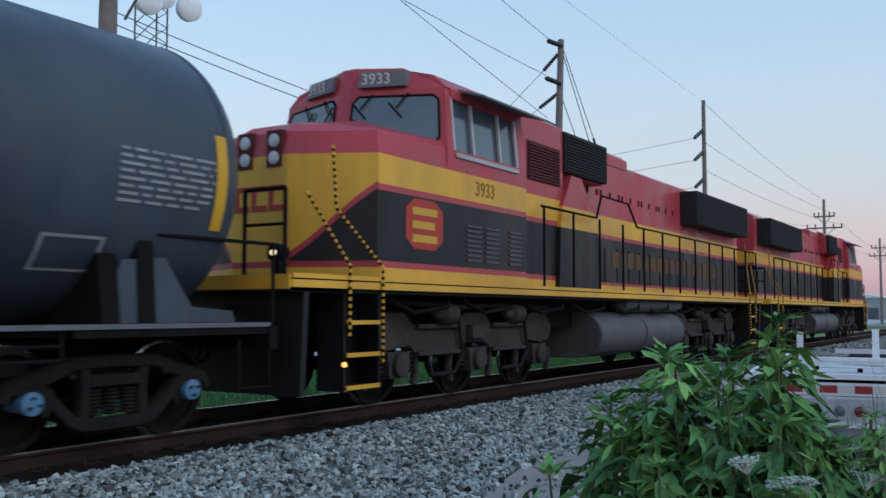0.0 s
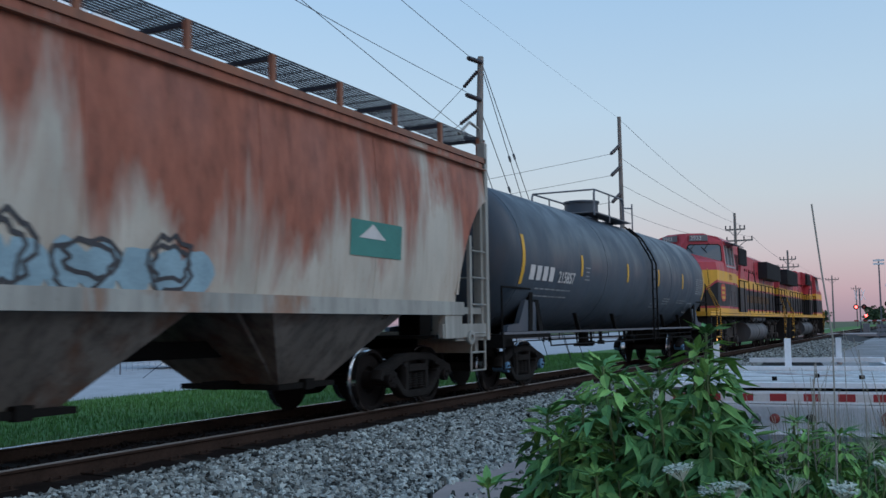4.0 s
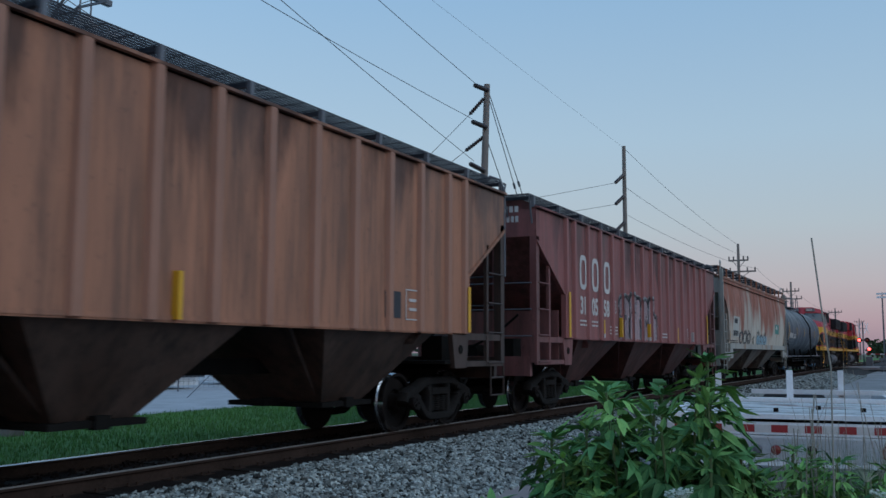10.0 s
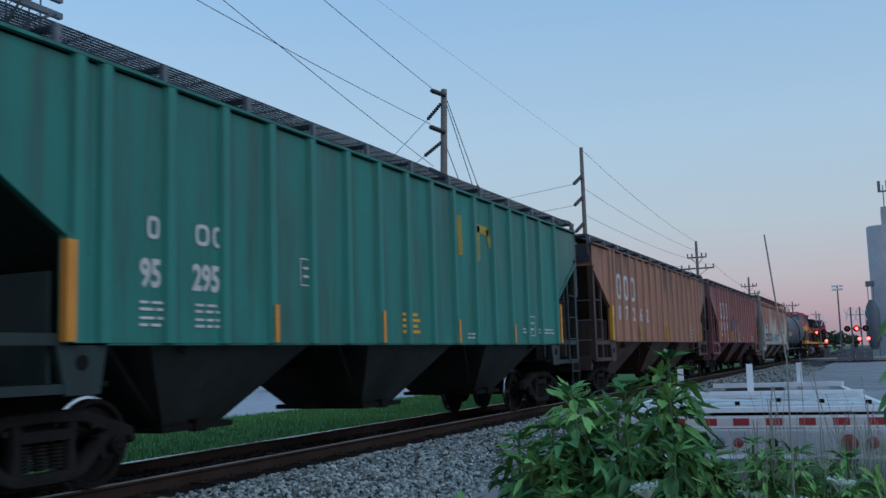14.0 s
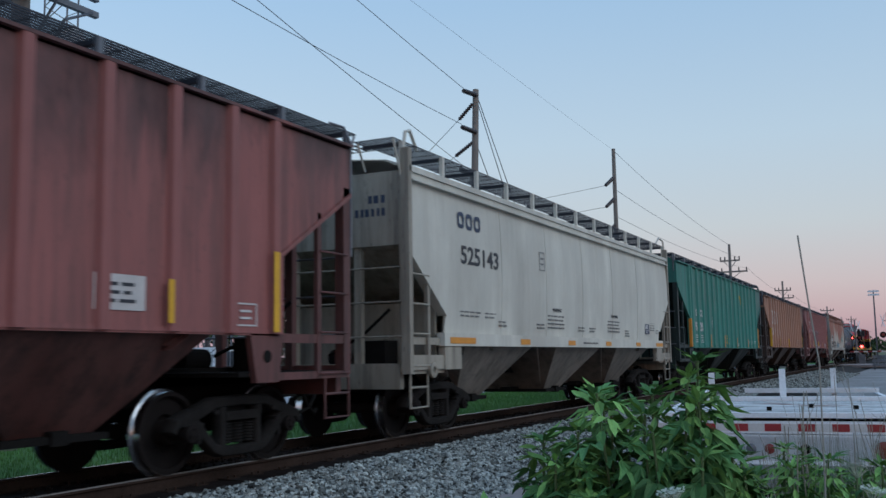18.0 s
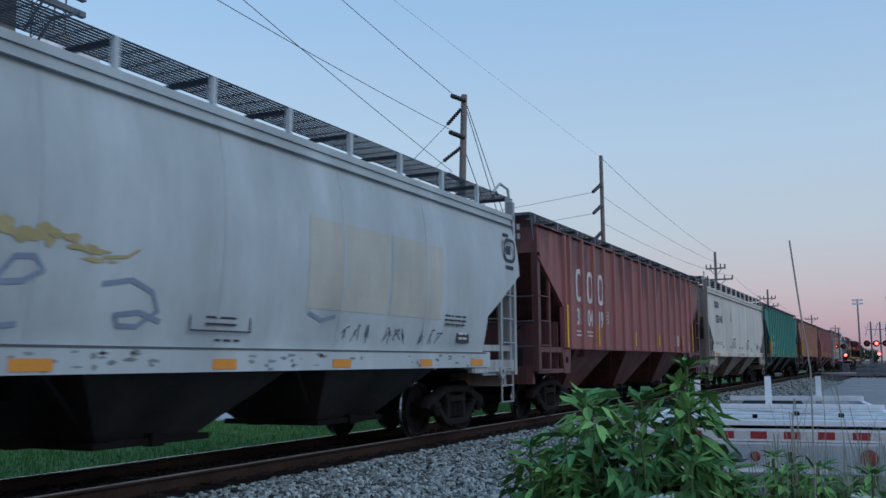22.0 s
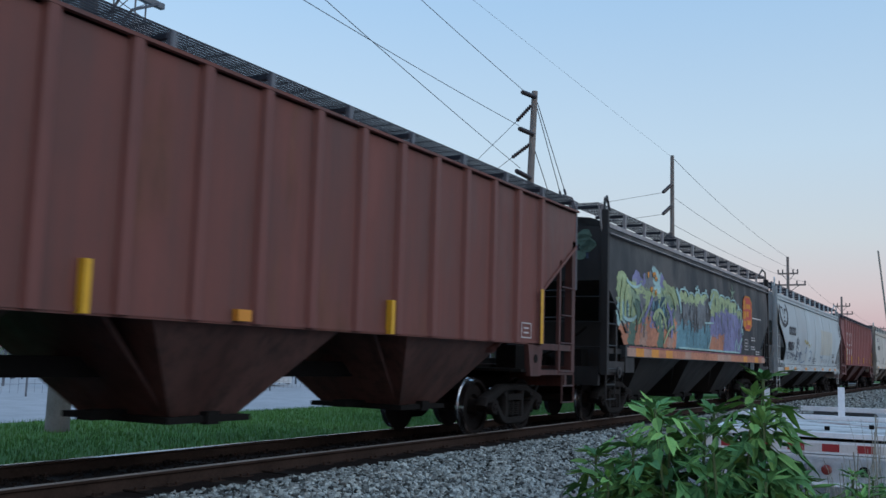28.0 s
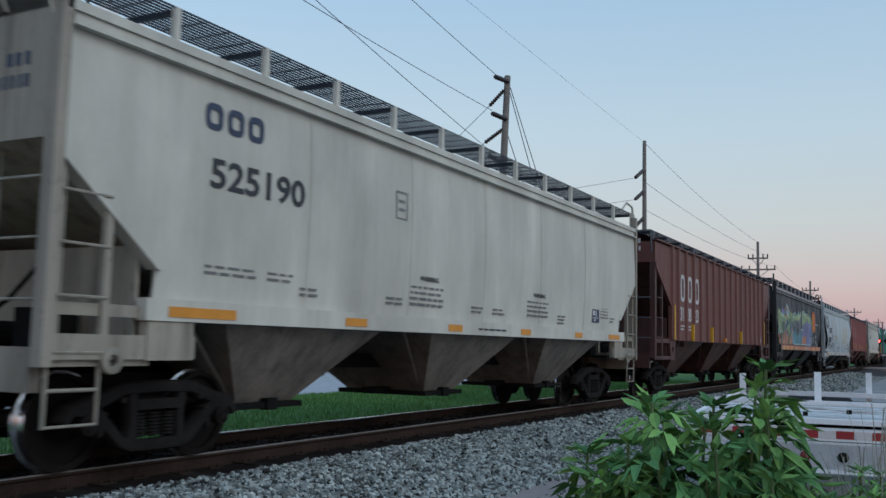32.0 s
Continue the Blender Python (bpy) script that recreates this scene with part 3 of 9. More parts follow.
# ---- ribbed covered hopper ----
# On ribbed cars low_mat is darkened for the shade between cars.
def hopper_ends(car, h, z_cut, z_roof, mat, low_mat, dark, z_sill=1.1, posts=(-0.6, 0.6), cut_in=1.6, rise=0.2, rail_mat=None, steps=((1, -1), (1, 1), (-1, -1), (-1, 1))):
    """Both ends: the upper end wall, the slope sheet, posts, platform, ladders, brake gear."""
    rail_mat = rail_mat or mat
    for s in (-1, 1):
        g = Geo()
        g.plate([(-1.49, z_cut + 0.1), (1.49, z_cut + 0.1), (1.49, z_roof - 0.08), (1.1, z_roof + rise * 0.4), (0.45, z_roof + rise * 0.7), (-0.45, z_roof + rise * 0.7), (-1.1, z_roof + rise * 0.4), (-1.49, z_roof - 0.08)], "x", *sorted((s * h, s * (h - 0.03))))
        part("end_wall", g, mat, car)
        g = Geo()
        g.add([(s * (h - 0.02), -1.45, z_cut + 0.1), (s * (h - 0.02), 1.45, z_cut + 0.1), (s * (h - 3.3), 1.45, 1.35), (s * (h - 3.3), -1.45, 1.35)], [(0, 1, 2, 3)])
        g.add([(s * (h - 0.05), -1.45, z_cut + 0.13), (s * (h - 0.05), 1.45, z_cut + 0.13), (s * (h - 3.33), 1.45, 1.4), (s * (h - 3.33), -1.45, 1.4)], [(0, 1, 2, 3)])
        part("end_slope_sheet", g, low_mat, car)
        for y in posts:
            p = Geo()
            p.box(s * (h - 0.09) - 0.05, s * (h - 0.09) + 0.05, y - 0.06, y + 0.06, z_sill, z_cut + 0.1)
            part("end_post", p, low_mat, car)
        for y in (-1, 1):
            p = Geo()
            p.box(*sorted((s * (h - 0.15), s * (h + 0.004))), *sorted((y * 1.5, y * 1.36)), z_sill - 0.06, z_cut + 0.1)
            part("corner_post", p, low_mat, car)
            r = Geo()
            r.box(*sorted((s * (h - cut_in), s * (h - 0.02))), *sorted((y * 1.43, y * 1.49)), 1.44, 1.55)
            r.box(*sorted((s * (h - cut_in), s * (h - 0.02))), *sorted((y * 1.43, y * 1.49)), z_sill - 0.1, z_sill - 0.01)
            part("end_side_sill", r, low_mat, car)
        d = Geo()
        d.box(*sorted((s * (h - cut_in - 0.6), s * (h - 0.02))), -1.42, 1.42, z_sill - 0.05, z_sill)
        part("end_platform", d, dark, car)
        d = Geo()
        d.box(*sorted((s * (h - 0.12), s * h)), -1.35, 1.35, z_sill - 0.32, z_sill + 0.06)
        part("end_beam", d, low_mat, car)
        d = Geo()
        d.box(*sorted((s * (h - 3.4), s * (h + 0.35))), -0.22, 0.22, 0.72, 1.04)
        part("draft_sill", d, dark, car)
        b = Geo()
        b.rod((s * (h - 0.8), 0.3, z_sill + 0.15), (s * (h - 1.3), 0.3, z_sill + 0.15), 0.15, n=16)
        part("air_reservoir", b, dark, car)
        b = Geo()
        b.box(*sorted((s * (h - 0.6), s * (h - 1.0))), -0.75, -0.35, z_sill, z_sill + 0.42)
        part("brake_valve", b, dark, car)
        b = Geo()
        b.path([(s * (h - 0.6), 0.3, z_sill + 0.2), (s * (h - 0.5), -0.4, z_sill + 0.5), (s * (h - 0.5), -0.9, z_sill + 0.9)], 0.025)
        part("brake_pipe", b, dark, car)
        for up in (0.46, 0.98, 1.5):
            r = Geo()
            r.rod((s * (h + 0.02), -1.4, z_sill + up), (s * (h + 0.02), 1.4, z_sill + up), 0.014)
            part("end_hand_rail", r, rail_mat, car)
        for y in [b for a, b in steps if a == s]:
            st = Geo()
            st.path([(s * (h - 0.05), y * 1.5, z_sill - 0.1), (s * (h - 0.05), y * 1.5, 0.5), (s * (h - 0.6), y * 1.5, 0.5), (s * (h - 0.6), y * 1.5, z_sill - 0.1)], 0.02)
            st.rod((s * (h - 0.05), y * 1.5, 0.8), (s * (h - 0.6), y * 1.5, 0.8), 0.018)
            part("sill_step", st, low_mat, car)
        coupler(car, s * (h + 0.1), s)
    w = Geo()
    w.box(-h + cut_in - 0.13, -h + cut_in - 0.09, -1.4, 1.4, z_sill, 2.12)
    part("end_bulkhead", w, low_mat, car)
    wheel = Geo()
    wheel.turned([(0, 0.27), (0.02, 0.28), (0.04, 0.27), (0.04, 0.235), (0, 0.235)], (-h - 0.12, 0.85, z_cut - 0.5), (-h - 1, 0.85, z_cut - 0.5), 24)
    for k in range(4):
        a = math.pi * k / 4
        wheel.rod((-h - 0.13, 0.85 + 0.25 * math.cos(a), z_cut - 0.5 + 0.25 * math.sin(a)), (-h - 0.13, 0.85 - 0.25 * math.cos(a), z_cut - 0.5 - 0.25 * math.sin(a)), 0.012)
    part("brake_wheel", wheel, dark, car)


def corner_ladder(car, h, e, s, z1, mat, inner=0.72, rungs=(1.06, 1.58, 2.09, 2.61), y=1.49):
    """The ladder on a car's side: rungs from the corner post to an inner stile that bends in at its head."""
    st = Geo()
    st.box(*sorted((e * (h - inner + 0.04), e * (h - inner - 0.04))), *sorted((s * (y - 0.05), s * (y + 0.01))), rungs[0] - 0.05, z1)
    part("ladder_stile", st, mat, car)
    b = Geo()
    b.rod((e * (h - 0.08), s * (y + 0.02), 0), (e * (h - inner), s * (y + 0.02), 0), 0.015, n=6)
    bar = b.mesh("ladder_rung", [mat])
    for z in rungs:
        part("ladder_rung", bar, None, car, at=pose(0, 0, z))


def end_marks(car, h, z, mat, seed):
    """Two lines of small lettering high on the end wall."""
    r = random.Random(seed)
    for k, (dz, n, w) in enumerate(((0.0, 3, 0.085), (-0.2, 6, 0.065))):
        for i in range(n):
            g = Geo()
            y = -1.12 + i * (w + 0.03)
            g.box(-h - 0.004, -h + 0.002, y, y + w * r.uniform(0.7, 1.0), z + dz, z + dz + 0.12)
            part("end_lettering", g, mat, car)


def hopper_roof(car, h, z, mat, y_edge=1.5, rise=0.26):
    g = Geo()
    prof = [(-y_edge, z), (-1.15, z + rise * 0.62), (-0.5, z + rise * 0.95), (0.5, z + rise * 0.95), (1.15, z + rise * 0.62), (y_edge, z),
            (y_edge, z - 0.06), (-y_edge, z - 0.06)]
    g.plate(prof, "x", -h, h)
    roof = part("roof", g, mat, car)
    t = Geo()
    t.box(-h + 0.8, h - 0.8, -0.34, 0.34, z + rise * 0.9, z + rise + 0.09)
    for k in range(12):
        x = -h + 1.2 + k * (2 * h - 2.4) / 11
        t.box(x - 0.03, x + 0.03, -0.4, 0.4, z + rise + 0.09, z + rise + 0.14)
    part("hatch_cover", t, mat, roof)


def walkways(car, h, z, y_in=0.62, y_out=1.12, over=0.25, deep=0.28, mat=None, bars_n=10):
    """Running boards along both edges of the roof and across the ends."""
    for s in (-1, 1):
        a, b = sorted((s * y_in, s * y_out))
        grating(car, -h - over, h + over, a, b, z, bars_n=bars_n)
        a, b = sorted((s * (h - 0.35), s * (h + over)))
        grating(car, a, b, -y_in + 0.02, y_in - 0.02, z, step=0.2, bars_n=12)
        k = Geo()
        n = 12
        k.plate([(s * (y_out - 0.03), z - 0.04), (s * (y_out - 0.03), z - deep), (s * (y_out + 0.03), z - deep), (s * (y_out + 0.03), z + 0.01), (s * (y_out - 0.03), z + 0.01)], "x", -0.035, 0.035)
        k.box(-0.03, 0.03, *sorted((s * (y_in - 0.04), s * (y_out - 0.032))), z - 0.06, z - 0.005, 1)
        bracket = k.mesh("running_board_bracket", [mat or GREY_GALV, BOARD_DARK])
        for i in range(n + 1):
            part("running_board_bracket", bracket, None, car, at=pose(-h + i * 2 * h / n, 0, 0))
        for y in (-1, 1):
            for a, b in (((s * (h + over - 0.03), y * y_out, z), (s * (h + 0.02), y * 1.42, z - 0.55)), ((s * (h + over - 0.05), y * y_in, z), (s * (h + 0.01), y * y_in, z - 0.4))):
                e = Geo()
                e.path([a, b], 0.018)
                part("running_board_brace", e, mat or GREY_GALV, car)


RIBS = {}


def ribbed_hopper(name, label, x_front, x_rear, mat, bay_mat, rib_mat, end_mat, shift=-0.1, top=4.12, sill=1.54, up=0.2):
    """x_front, x_rear: where its two ends stand at the start of the clip."""
    h = (x_front - x_rear) / 2
    car = thing(name, label, "freight car", "cars of the train")
    MOVERS.append((car, (x_front + x_rear) / 2, 0))
    c = 1.6
    outline = [(-h, top), (h, top), (h, 3.4), (h - c, 2.42), (h - c, sill), (-h + c, sill), (-h + c, 2.42), (-h, 3.4)]
    for s in (-1, 1):
        g = Geo()
        g.plate(outline, "y", *sorted((s * 1.47, s * 1.5)))
        part("side_sheet", g, mat, car)
        q = Geo()
        q.box(-h, h, *sorted((s * 1.5, s * 1.57)), top - 0.035, top)
        part("top_chord", q, mat, car)
        q = Geo()
        q.box(-h + c, h - c, *sorted((s * 1.5, s * 1.512)), sill, sill + 0.05)
        q.box(-h + c, h - c, *sorted((s * 1.38, s * 1.5)), sill - 0.02, sill + 0.04)
        part("side_sill", q, mat, car)
        for e in (-1, 1):
            k = Geo()
            d = Vector((e * c, 0, 0.98)).normalized()
            k.hexa([(e * h, s * 1.44, 3.40), (e * (h - c), s * 1.44, 2.42), (e * (h - c), s * 1.53, 2.42), (e * h, s * 1.53, 3.40)],
                   [(e * h, s * 1.44, 3.46), (e * (h - c), s * 1.44, 2.48), (e * (h - c), s * 1.53, 2.48), (e * h, s * 1.53, 3.46)])
            k.box(e * (h - c) - 0.05, e * (h - c) + 0.05, *sorted((s * 1.44, s * 1.55)), sill, 2.46)
            part("corner_brace", k, mat, car)
            j = Geo()
            x0, x1 = sorted((e * (h - c + 0.12), e * (h - c - 0.5)))
            outer = [(x0, sill), (x1, sill), (x1 - 0.08, 0.98), (x0 + 0.12, 0.98)]
            j.plate(outer, "y", *sorted((s * 1.42, s * 1.5)))
            jp = part("jacking_plate", j, end_mat, car)
            hole = Geo()
            hole.turned([(0, 0.075), (0.012, 0.07)], ((x0 + x1) / 2, s * 1.5, 1.28), ((x0 + x1) / 2, s * 2, 1.28), 14)
            part("jacking_hole", hole, STEEL_DARK, jp)
    # rib_mat: brighter, cleaner copy of the body paint, for lit rib faces
    rib = Geo()
    rib.plate([(-0.09, 0), (0.09, 0), (0.06, 0.06), (0.045, 0.066), (-0.045, 0.066), (-0.06, 0.06)], "z", sill, top - 0.036)
    rib_me = rib.mesh("side_rib", [rib_mat])
    rib_x = [0.92 * k + shift for k in range(-8, 9) if abs(0.92 * k + shift) < h - c - 0.3] + [-h + c + 0.08, h - c - 0.08]
    RIBS[car.name] = rib_x
    for s in (-1, 1):
        for x in rib_x:
            part("side_rib", rib_me, None, car, at=pose(x, s * 1.5, 0, 0, 0, 0 if s > 0 else 180))
    hopper_roof(car, h, top, mat)
    walkways(car, h, top + up, 0.9, 1.44, deep=0.12 + up * 0.5)
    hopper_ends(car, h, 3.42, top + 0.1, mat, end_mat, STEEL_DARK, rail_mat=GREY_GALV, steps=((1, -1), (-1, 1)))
    end_marks(car, h, top - 0.1, LETTER_W, len(MOVERS))
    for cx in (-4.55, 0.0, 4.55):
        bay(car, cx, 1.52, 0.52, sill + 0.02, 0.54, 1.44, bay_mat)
    bay_shadow_plate(car, 1.2, h - 0.3, STEEL_DARK)
    for e in (-1, 1):
        for s in (-1, 1):
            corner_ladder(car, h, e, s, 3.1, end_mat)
            if e < 0:
                continue
            gp = Geo()
            gp.path([(e * (h + 0.02), s * 1.5, 2.6), (e * (h + 0.02), s * 1.5, top + 0.05), (e * (h - 0.02), s * 1.42, top + 0.26), (e * (h - 0.2), s * 1.3, top + 0.3)], 0.022)
            part("corner_grab", gp, GREY_GALV, car)
        truck(car, e * (h - 1.75))
    return car, h, 0.84


# ---- smooth-sided covered hopper ----
def bulge(z, top, sill, out):
    k = (z - sill) / (top - sill)
    return 1.49 + out * 4 * k * (1 - k)


def smooth_hopper(name, label, x_front, x_rear, mat, bay_mat, stripe_mat, end_mat, out=0.1, top=4.05, sill=1.63, cut=(2.82, 1.2, 1.9), roof_mat=None, curve=0.0, seams=6, deep=0.21, bays=((-4.5, 0.0, 4.5), 1.55, 0.52, 0.52)):
    h = (x_front - x_rear) / 2
    zc, c, zb = cut
    car = thing(name, label, "freight car", "cars of the train")
    MOVERS.append((car, (x_front + x_rear) / 2, 0))

    def end_x(z):
        """How far the side reaches towards the end at height z."""
        if z >= zc:
            return h
        if z <= zb:
            return h - c
        k = (zc - z) / (zc - zb)
        k = k ** (1 - curve * 0.4) if curve else k
        return h - c * (k + curve * math.sin(math.pi * k) * 0.18)

    zs = sorted({sill, zb, zc, top} | {sill + (top - sill) * i / 14 for i in range(15)})
    for s in (-1, 1):
        v, f = [], []
        nx = 12
        for z in zs:
            e = end_x(z)
            for i in range(nx + 1):
                v.append((-e + 2 * e * i / nx, s * bulge(z, top, sill, out), z))
        n = nx + 1
        for a in range(len(zs) - 1):
            for i in range(nx):
                f.append((a * n + i, a * n + i + 1, (a + 1) * n + i + 1, (a + 1) * n + i))
        g = Geo().add(v, f)
        g.add([(x, y - s * 0.03, z) for x, y, z in v], [tuple(reversed(q)) for q in f])
        side = part("side_sheet", g, mat, car, smooth=True)
        for i in range(1, seams):
            x = -h + c + (2 * h - 2 * c) * i / seams
            w = Geo()
            for z0, z1 in zip(zs[:-1], zs[1:]):
                ya, yb = bulge(z0, top, sill, out), bulge(z1, top, sill, out)
                w.hexa([(x - 0.03, s * ya, z0), (x + 0.03, s * ya, z0), (x + 0.03, s * (ya + 0.006), z0), (x - 0.03, s * (ya + 0.006), z0)],
                       [(x - 0.03, s * yb, z1), (x + 0.03, s * yb, z1), (x + 0.03, s * (yb + 0.006), z1), (x - 0.03, s * (yb + 0.006), z1)])
            part("weld_seam", w, mat, side)
        q = Geo()
        q.box(-h, h, *sorted((s * 1.42, s * 1.56)), top, top + 0.09)
        part("eave_rail", q, roof_mat or stripe_mat, car)
        q = Geo()
        q.box(-h + 0.1, h - 0.1, *sorted((s * 1.36, s * 1.53)), top - 0.1, top - 0.004)
        part("eave_flange", q, mat, car)
        q = Geo()
        q.box(-h + 0.06, h - 0.06, *sorted((s * 1.40, s * 1.59)), top - 0.135, top - 0.112)
        part("eave_drip_strip", q, roof_mat or stripe_mat, car)
        q = Geo()
        q.box(-h + c - 0.15, h - c + 0.15, *sorted((s * 1.44, s * 1.58)), sill - deep, sill)
        part("side_sill", q, stripe_mat, car)
        for e in (-1, 1):
            q = Geo()
            x0, x1 = sorted((e * (h - c - 0.55), e * (h - 0.02)))
            q.box(x0, x1, *sorted((s * 1.46, s * 1.54)), 1.06, 1.28)
            q.box(*sorted((e * (h - c + 0.1), e * (h - c - 0.5))), *sorted((s * 1.44, s * 1.56)), 1.05, sill - deep - 0.005)
            ep = part("end_sill_plate", q, end_mat, car)
            lug = Geo()
            lug.turned([(0, 0.12), (0.05, 0.12), (0.055, 0.11), (0.055, 0.055), (0.03, 0.05)], (e * (h - 0.7), s * 1.52, 1.05), (e * (h - 0.7), s * 2, 1.05), 18, caps=False)
            part("tow_lug", lug, end_mat, ep, smooth=True)
            k = Geo()
            m = 8
            for i in range(m):
                za, zz = zb + (zc - zb) * i / m, zb + (zc - zb) * (i + 1) / m
                k.hexa([(e * end_x(za), s * 1.38, za), (e * (end_x(za) - 0.06), s * 1.38, za), (e * (end_x(za) - 0.06), s * 1.55, za), (e * end_x(za), s * 1.55, za)],
                       [(e * end_x(zz), s * 1.38, zz), (e * (end_x(zz) - 0.06), s * 1.38, zz), (e * (end_x(zz) - 0.06), s * 1.55, zz), (e * end_x(zz), s * 1.55, zz)])
            weld(part("side_end_flange", k, mat, car))
    hopper_roof(car, h, top + 0.09, mat, 1.5, 0.2)
    walkways(car, h, top + 0.46, 0.78, 1.42, 0.28, 0.4, roof_mat or stripe_mat, 11)
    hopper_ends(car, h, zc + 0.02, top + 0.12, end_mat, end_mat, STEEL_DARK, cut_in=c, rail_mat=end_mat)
    end_marks(car, h, top - 0.45, LETTER_N, len(MOVERS))
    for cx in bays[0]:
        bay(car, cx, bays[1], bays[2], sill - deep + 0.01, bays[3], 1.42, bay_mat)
    bay_shadow_plate(car, 1.15, h - 0.3, STEEL_DARK)
    for e in (-1, 1):
        for s in (-1, 1):
            corner_ladder(car, h, e, s, min(zc - 0.25, 2.75), end_mat, 0.62, (1.12, 1.6, 2.05, 2.5), 1.52)
            cp = Geo()
            cp.box(*sorted((e * (h - 0.06), e * (h + 0.05))), *sorted((s * 1.42, s * 1.56)), 1.0, top + 0.36)
            part("corner_rail", cp, end_mat, car)
            hoop = Geo()
            hoop.path([(e * (h + 0.03), s * 1.46, top + 0.35), (e * (h - 0.05), s * 1.46, top + 0.62), (e * (h - 0.3), s * 1.4, top + 0.7), (e * (h - 0.62), s * 1.35, top + 0.45)], 0.028)
            part("grab_hoop", hoop, stripe_mat, car)
        truck(car, e * (h - 1.75), blue=False)
    return car, h


def sill_reflectors(car, xs, z0, z1, mat=ORANGE, y=-1.585):
    for x, w in xs:
        g = Geo()
        g.box(x - w / 2, x + w / 2, y - 0.004, y + 0.002, z0, z1)
        part("reflector_strip", g, mat, car, "orange reflective strip")


# ---- tank car ----
def tank_car(x_front, x_rear):
    h = (x_front - x_rear) / 2
    car = thing("tank_car", "black tank car with yellow reflective strips and white lettering", "freight car", "cars of the train")
    MOVERS.append((car, (x_front + x_rear) / 2, 0))
    mat = paint("black_tank_paint", (0.038, 0.053, 0.072), 0.25, rough=0.42, grime=(0.07, 0.066, 0.062))
    R, zc, L = 1.52, 2.6, h - 0.2
    prof = [(0, 0.05)] + [(0.62 * (1 - math.cos(a)), R * math.sin(a) * 0.995 + 0.003) for a in [math.pi / 2 * k / 9 for k in range(1, 10)]]
    shell = Geo()
    full = prof + [(0.66 + (2 * L - 1.32) * k / 10, R) for k in range(11)] + [(2 * L - d, r) for d, r in reversed(prof)]
    shell.turned(full, (-L, 0, zc), (L, 0, zc), 56)
    tank = part("tank", shell, mat, car, smooth=True)
    for x in (-L + 0.64, -2.9, 3.6, L - 0.64):
        g = Geo()
        g.turned([(0, R + 0.004), (0.05, R + 0.004)], (x, 0, zc), (x + 1, 0, zc), 56)
        part("weld_band", g, mat, tank, smooth=True)
    d = Geo()
    d.turned([(0, 0.46), (0.5, 0.46), (0.5, 0.5), (0.55, 0.5), (0.57, 0.35)], (-0.2, 0, zc + R - 0.08), (-0.2, 0, 9), 24)
    d.rod((0.75, 0.2, zc + R - 0.1), (0.75, 0.2, zc + R + 0.22), 0.09, n=12)
    part("manway_dome", d, mat, car, smooth=True)
    p = Geo()
    zt = zc + R + 0.02
    p.box(-1.7, 1.7, -0.85, -0.42, zt - 0.03, zt)
    p.box(-1.7, 1.7, 0.42, 0.85, zt - 0.03, zt)
    p.box(-1.7, -0.9, -0.42, 0.42, zt - 0.03, zt)
    p.box(0.9, 1.7, -0.42, 0.42, zt - 0.03, zt)
    part("dome_platform", p, GREY_GALV, car)
    r = Geo()
    zz = 0.56
    for s in (-1, 1):
        r.path([(-1.7, s * 0.85, zt - 0.1), (-1.7, s * 0.85, zt + zz - 0.1), (-1.62, s * 0.85, zt + zz), (0.8, s * 0.85, zt + zz + 0.02), (0.98, s * 0.84, zt + zz - 0.08), (1.05, s * 0.82, zt)], 0.028)
        r.path([(1.05, s * 0.82, zt + zz - 0.2), (1.92, s * 0.82, zt + zz - 0.12)], 0.022)
    r.path([(-1.66, -0.85, zt + zz), (-1.66, 0.85, zt + zz)], 0.022)
    for x in (-0.4, 1.85):
        for y in (-0.85, 0.85):
            r.rod((x, y, zt - 0.2), (x, y, zt + zz), 0.022)
    part("platform_rail", r, GREY_GALV, car)
    for s in (-1, 1):
        lad = Geo()
        for x in (0.95, 1.38):
            pts = [(x, s * 1.62, 0.75), (x, s * 1.62, zc + 0.3)] + [(x, s * (R + 0.09) * math.cos(a), zc + (R + 0.09) * math.sin(a)) for a in (0.35, 0.7, 1.0)]
            lad.path(pts, 0.024)
        lp = part("side_ladder", lad, STEEL_DARK, car)
        for k in range(11):
            z = 0.85 + k * 0.27
            y = 1.62 if z < zc + 0.3 else (R + 0.1) * math.cos(math.asin(min(1, (z - zc) / (R + 0.1))))
            part("ladder_rung", Geo().rod((0.95, s * y, z), (1.38, s * y, z), 0.014), STEEL_DARK, lp)
        sill = Geo()
        sill.box(-h + 0.1, h - 0.1, *sorted((s * 1.34, s * 1.44)), 1.075, 1.12)
        part("side_running_board", sill, GREY_GALV, car)
        rail = Geo()
        for zr in (0.94, 0.82):
            rail.path([(-h + 2.6, s * 1.4, zr), (h - 2.6, s * 1.4, zr)], 0.017)
        for k in range(9):
            x = -h + 2.6 + k * (2 * h - 5.2) / 8
            rail.rod((x, s * 1.38, 1.08), (x, s * 1.4, 0.82), 0.016)
        part("side_hand_rail", rail, STEEL_DARK, car)
        for x in (-4.72, -1.92, 3.05, 5.08):
            br = Geo()
            br.plate([(x + 0.16, 1.08), (x + 0.23, 1.08), (x - 0.05, 1.5), (x - 0.14, 1.5)], "y", *sorted((s * 1.28, s * 1.36)))
            part("cradle_brace", br, STEEL_DARK, car)
    under = Geo()
    under.rod((-0.3, 0, 1.12), (-0.3, 0, 0.72), 0.14, n=12)
    under.box(-0.55, -0.05, -0.2, 0.2, 0.66, 0.74)
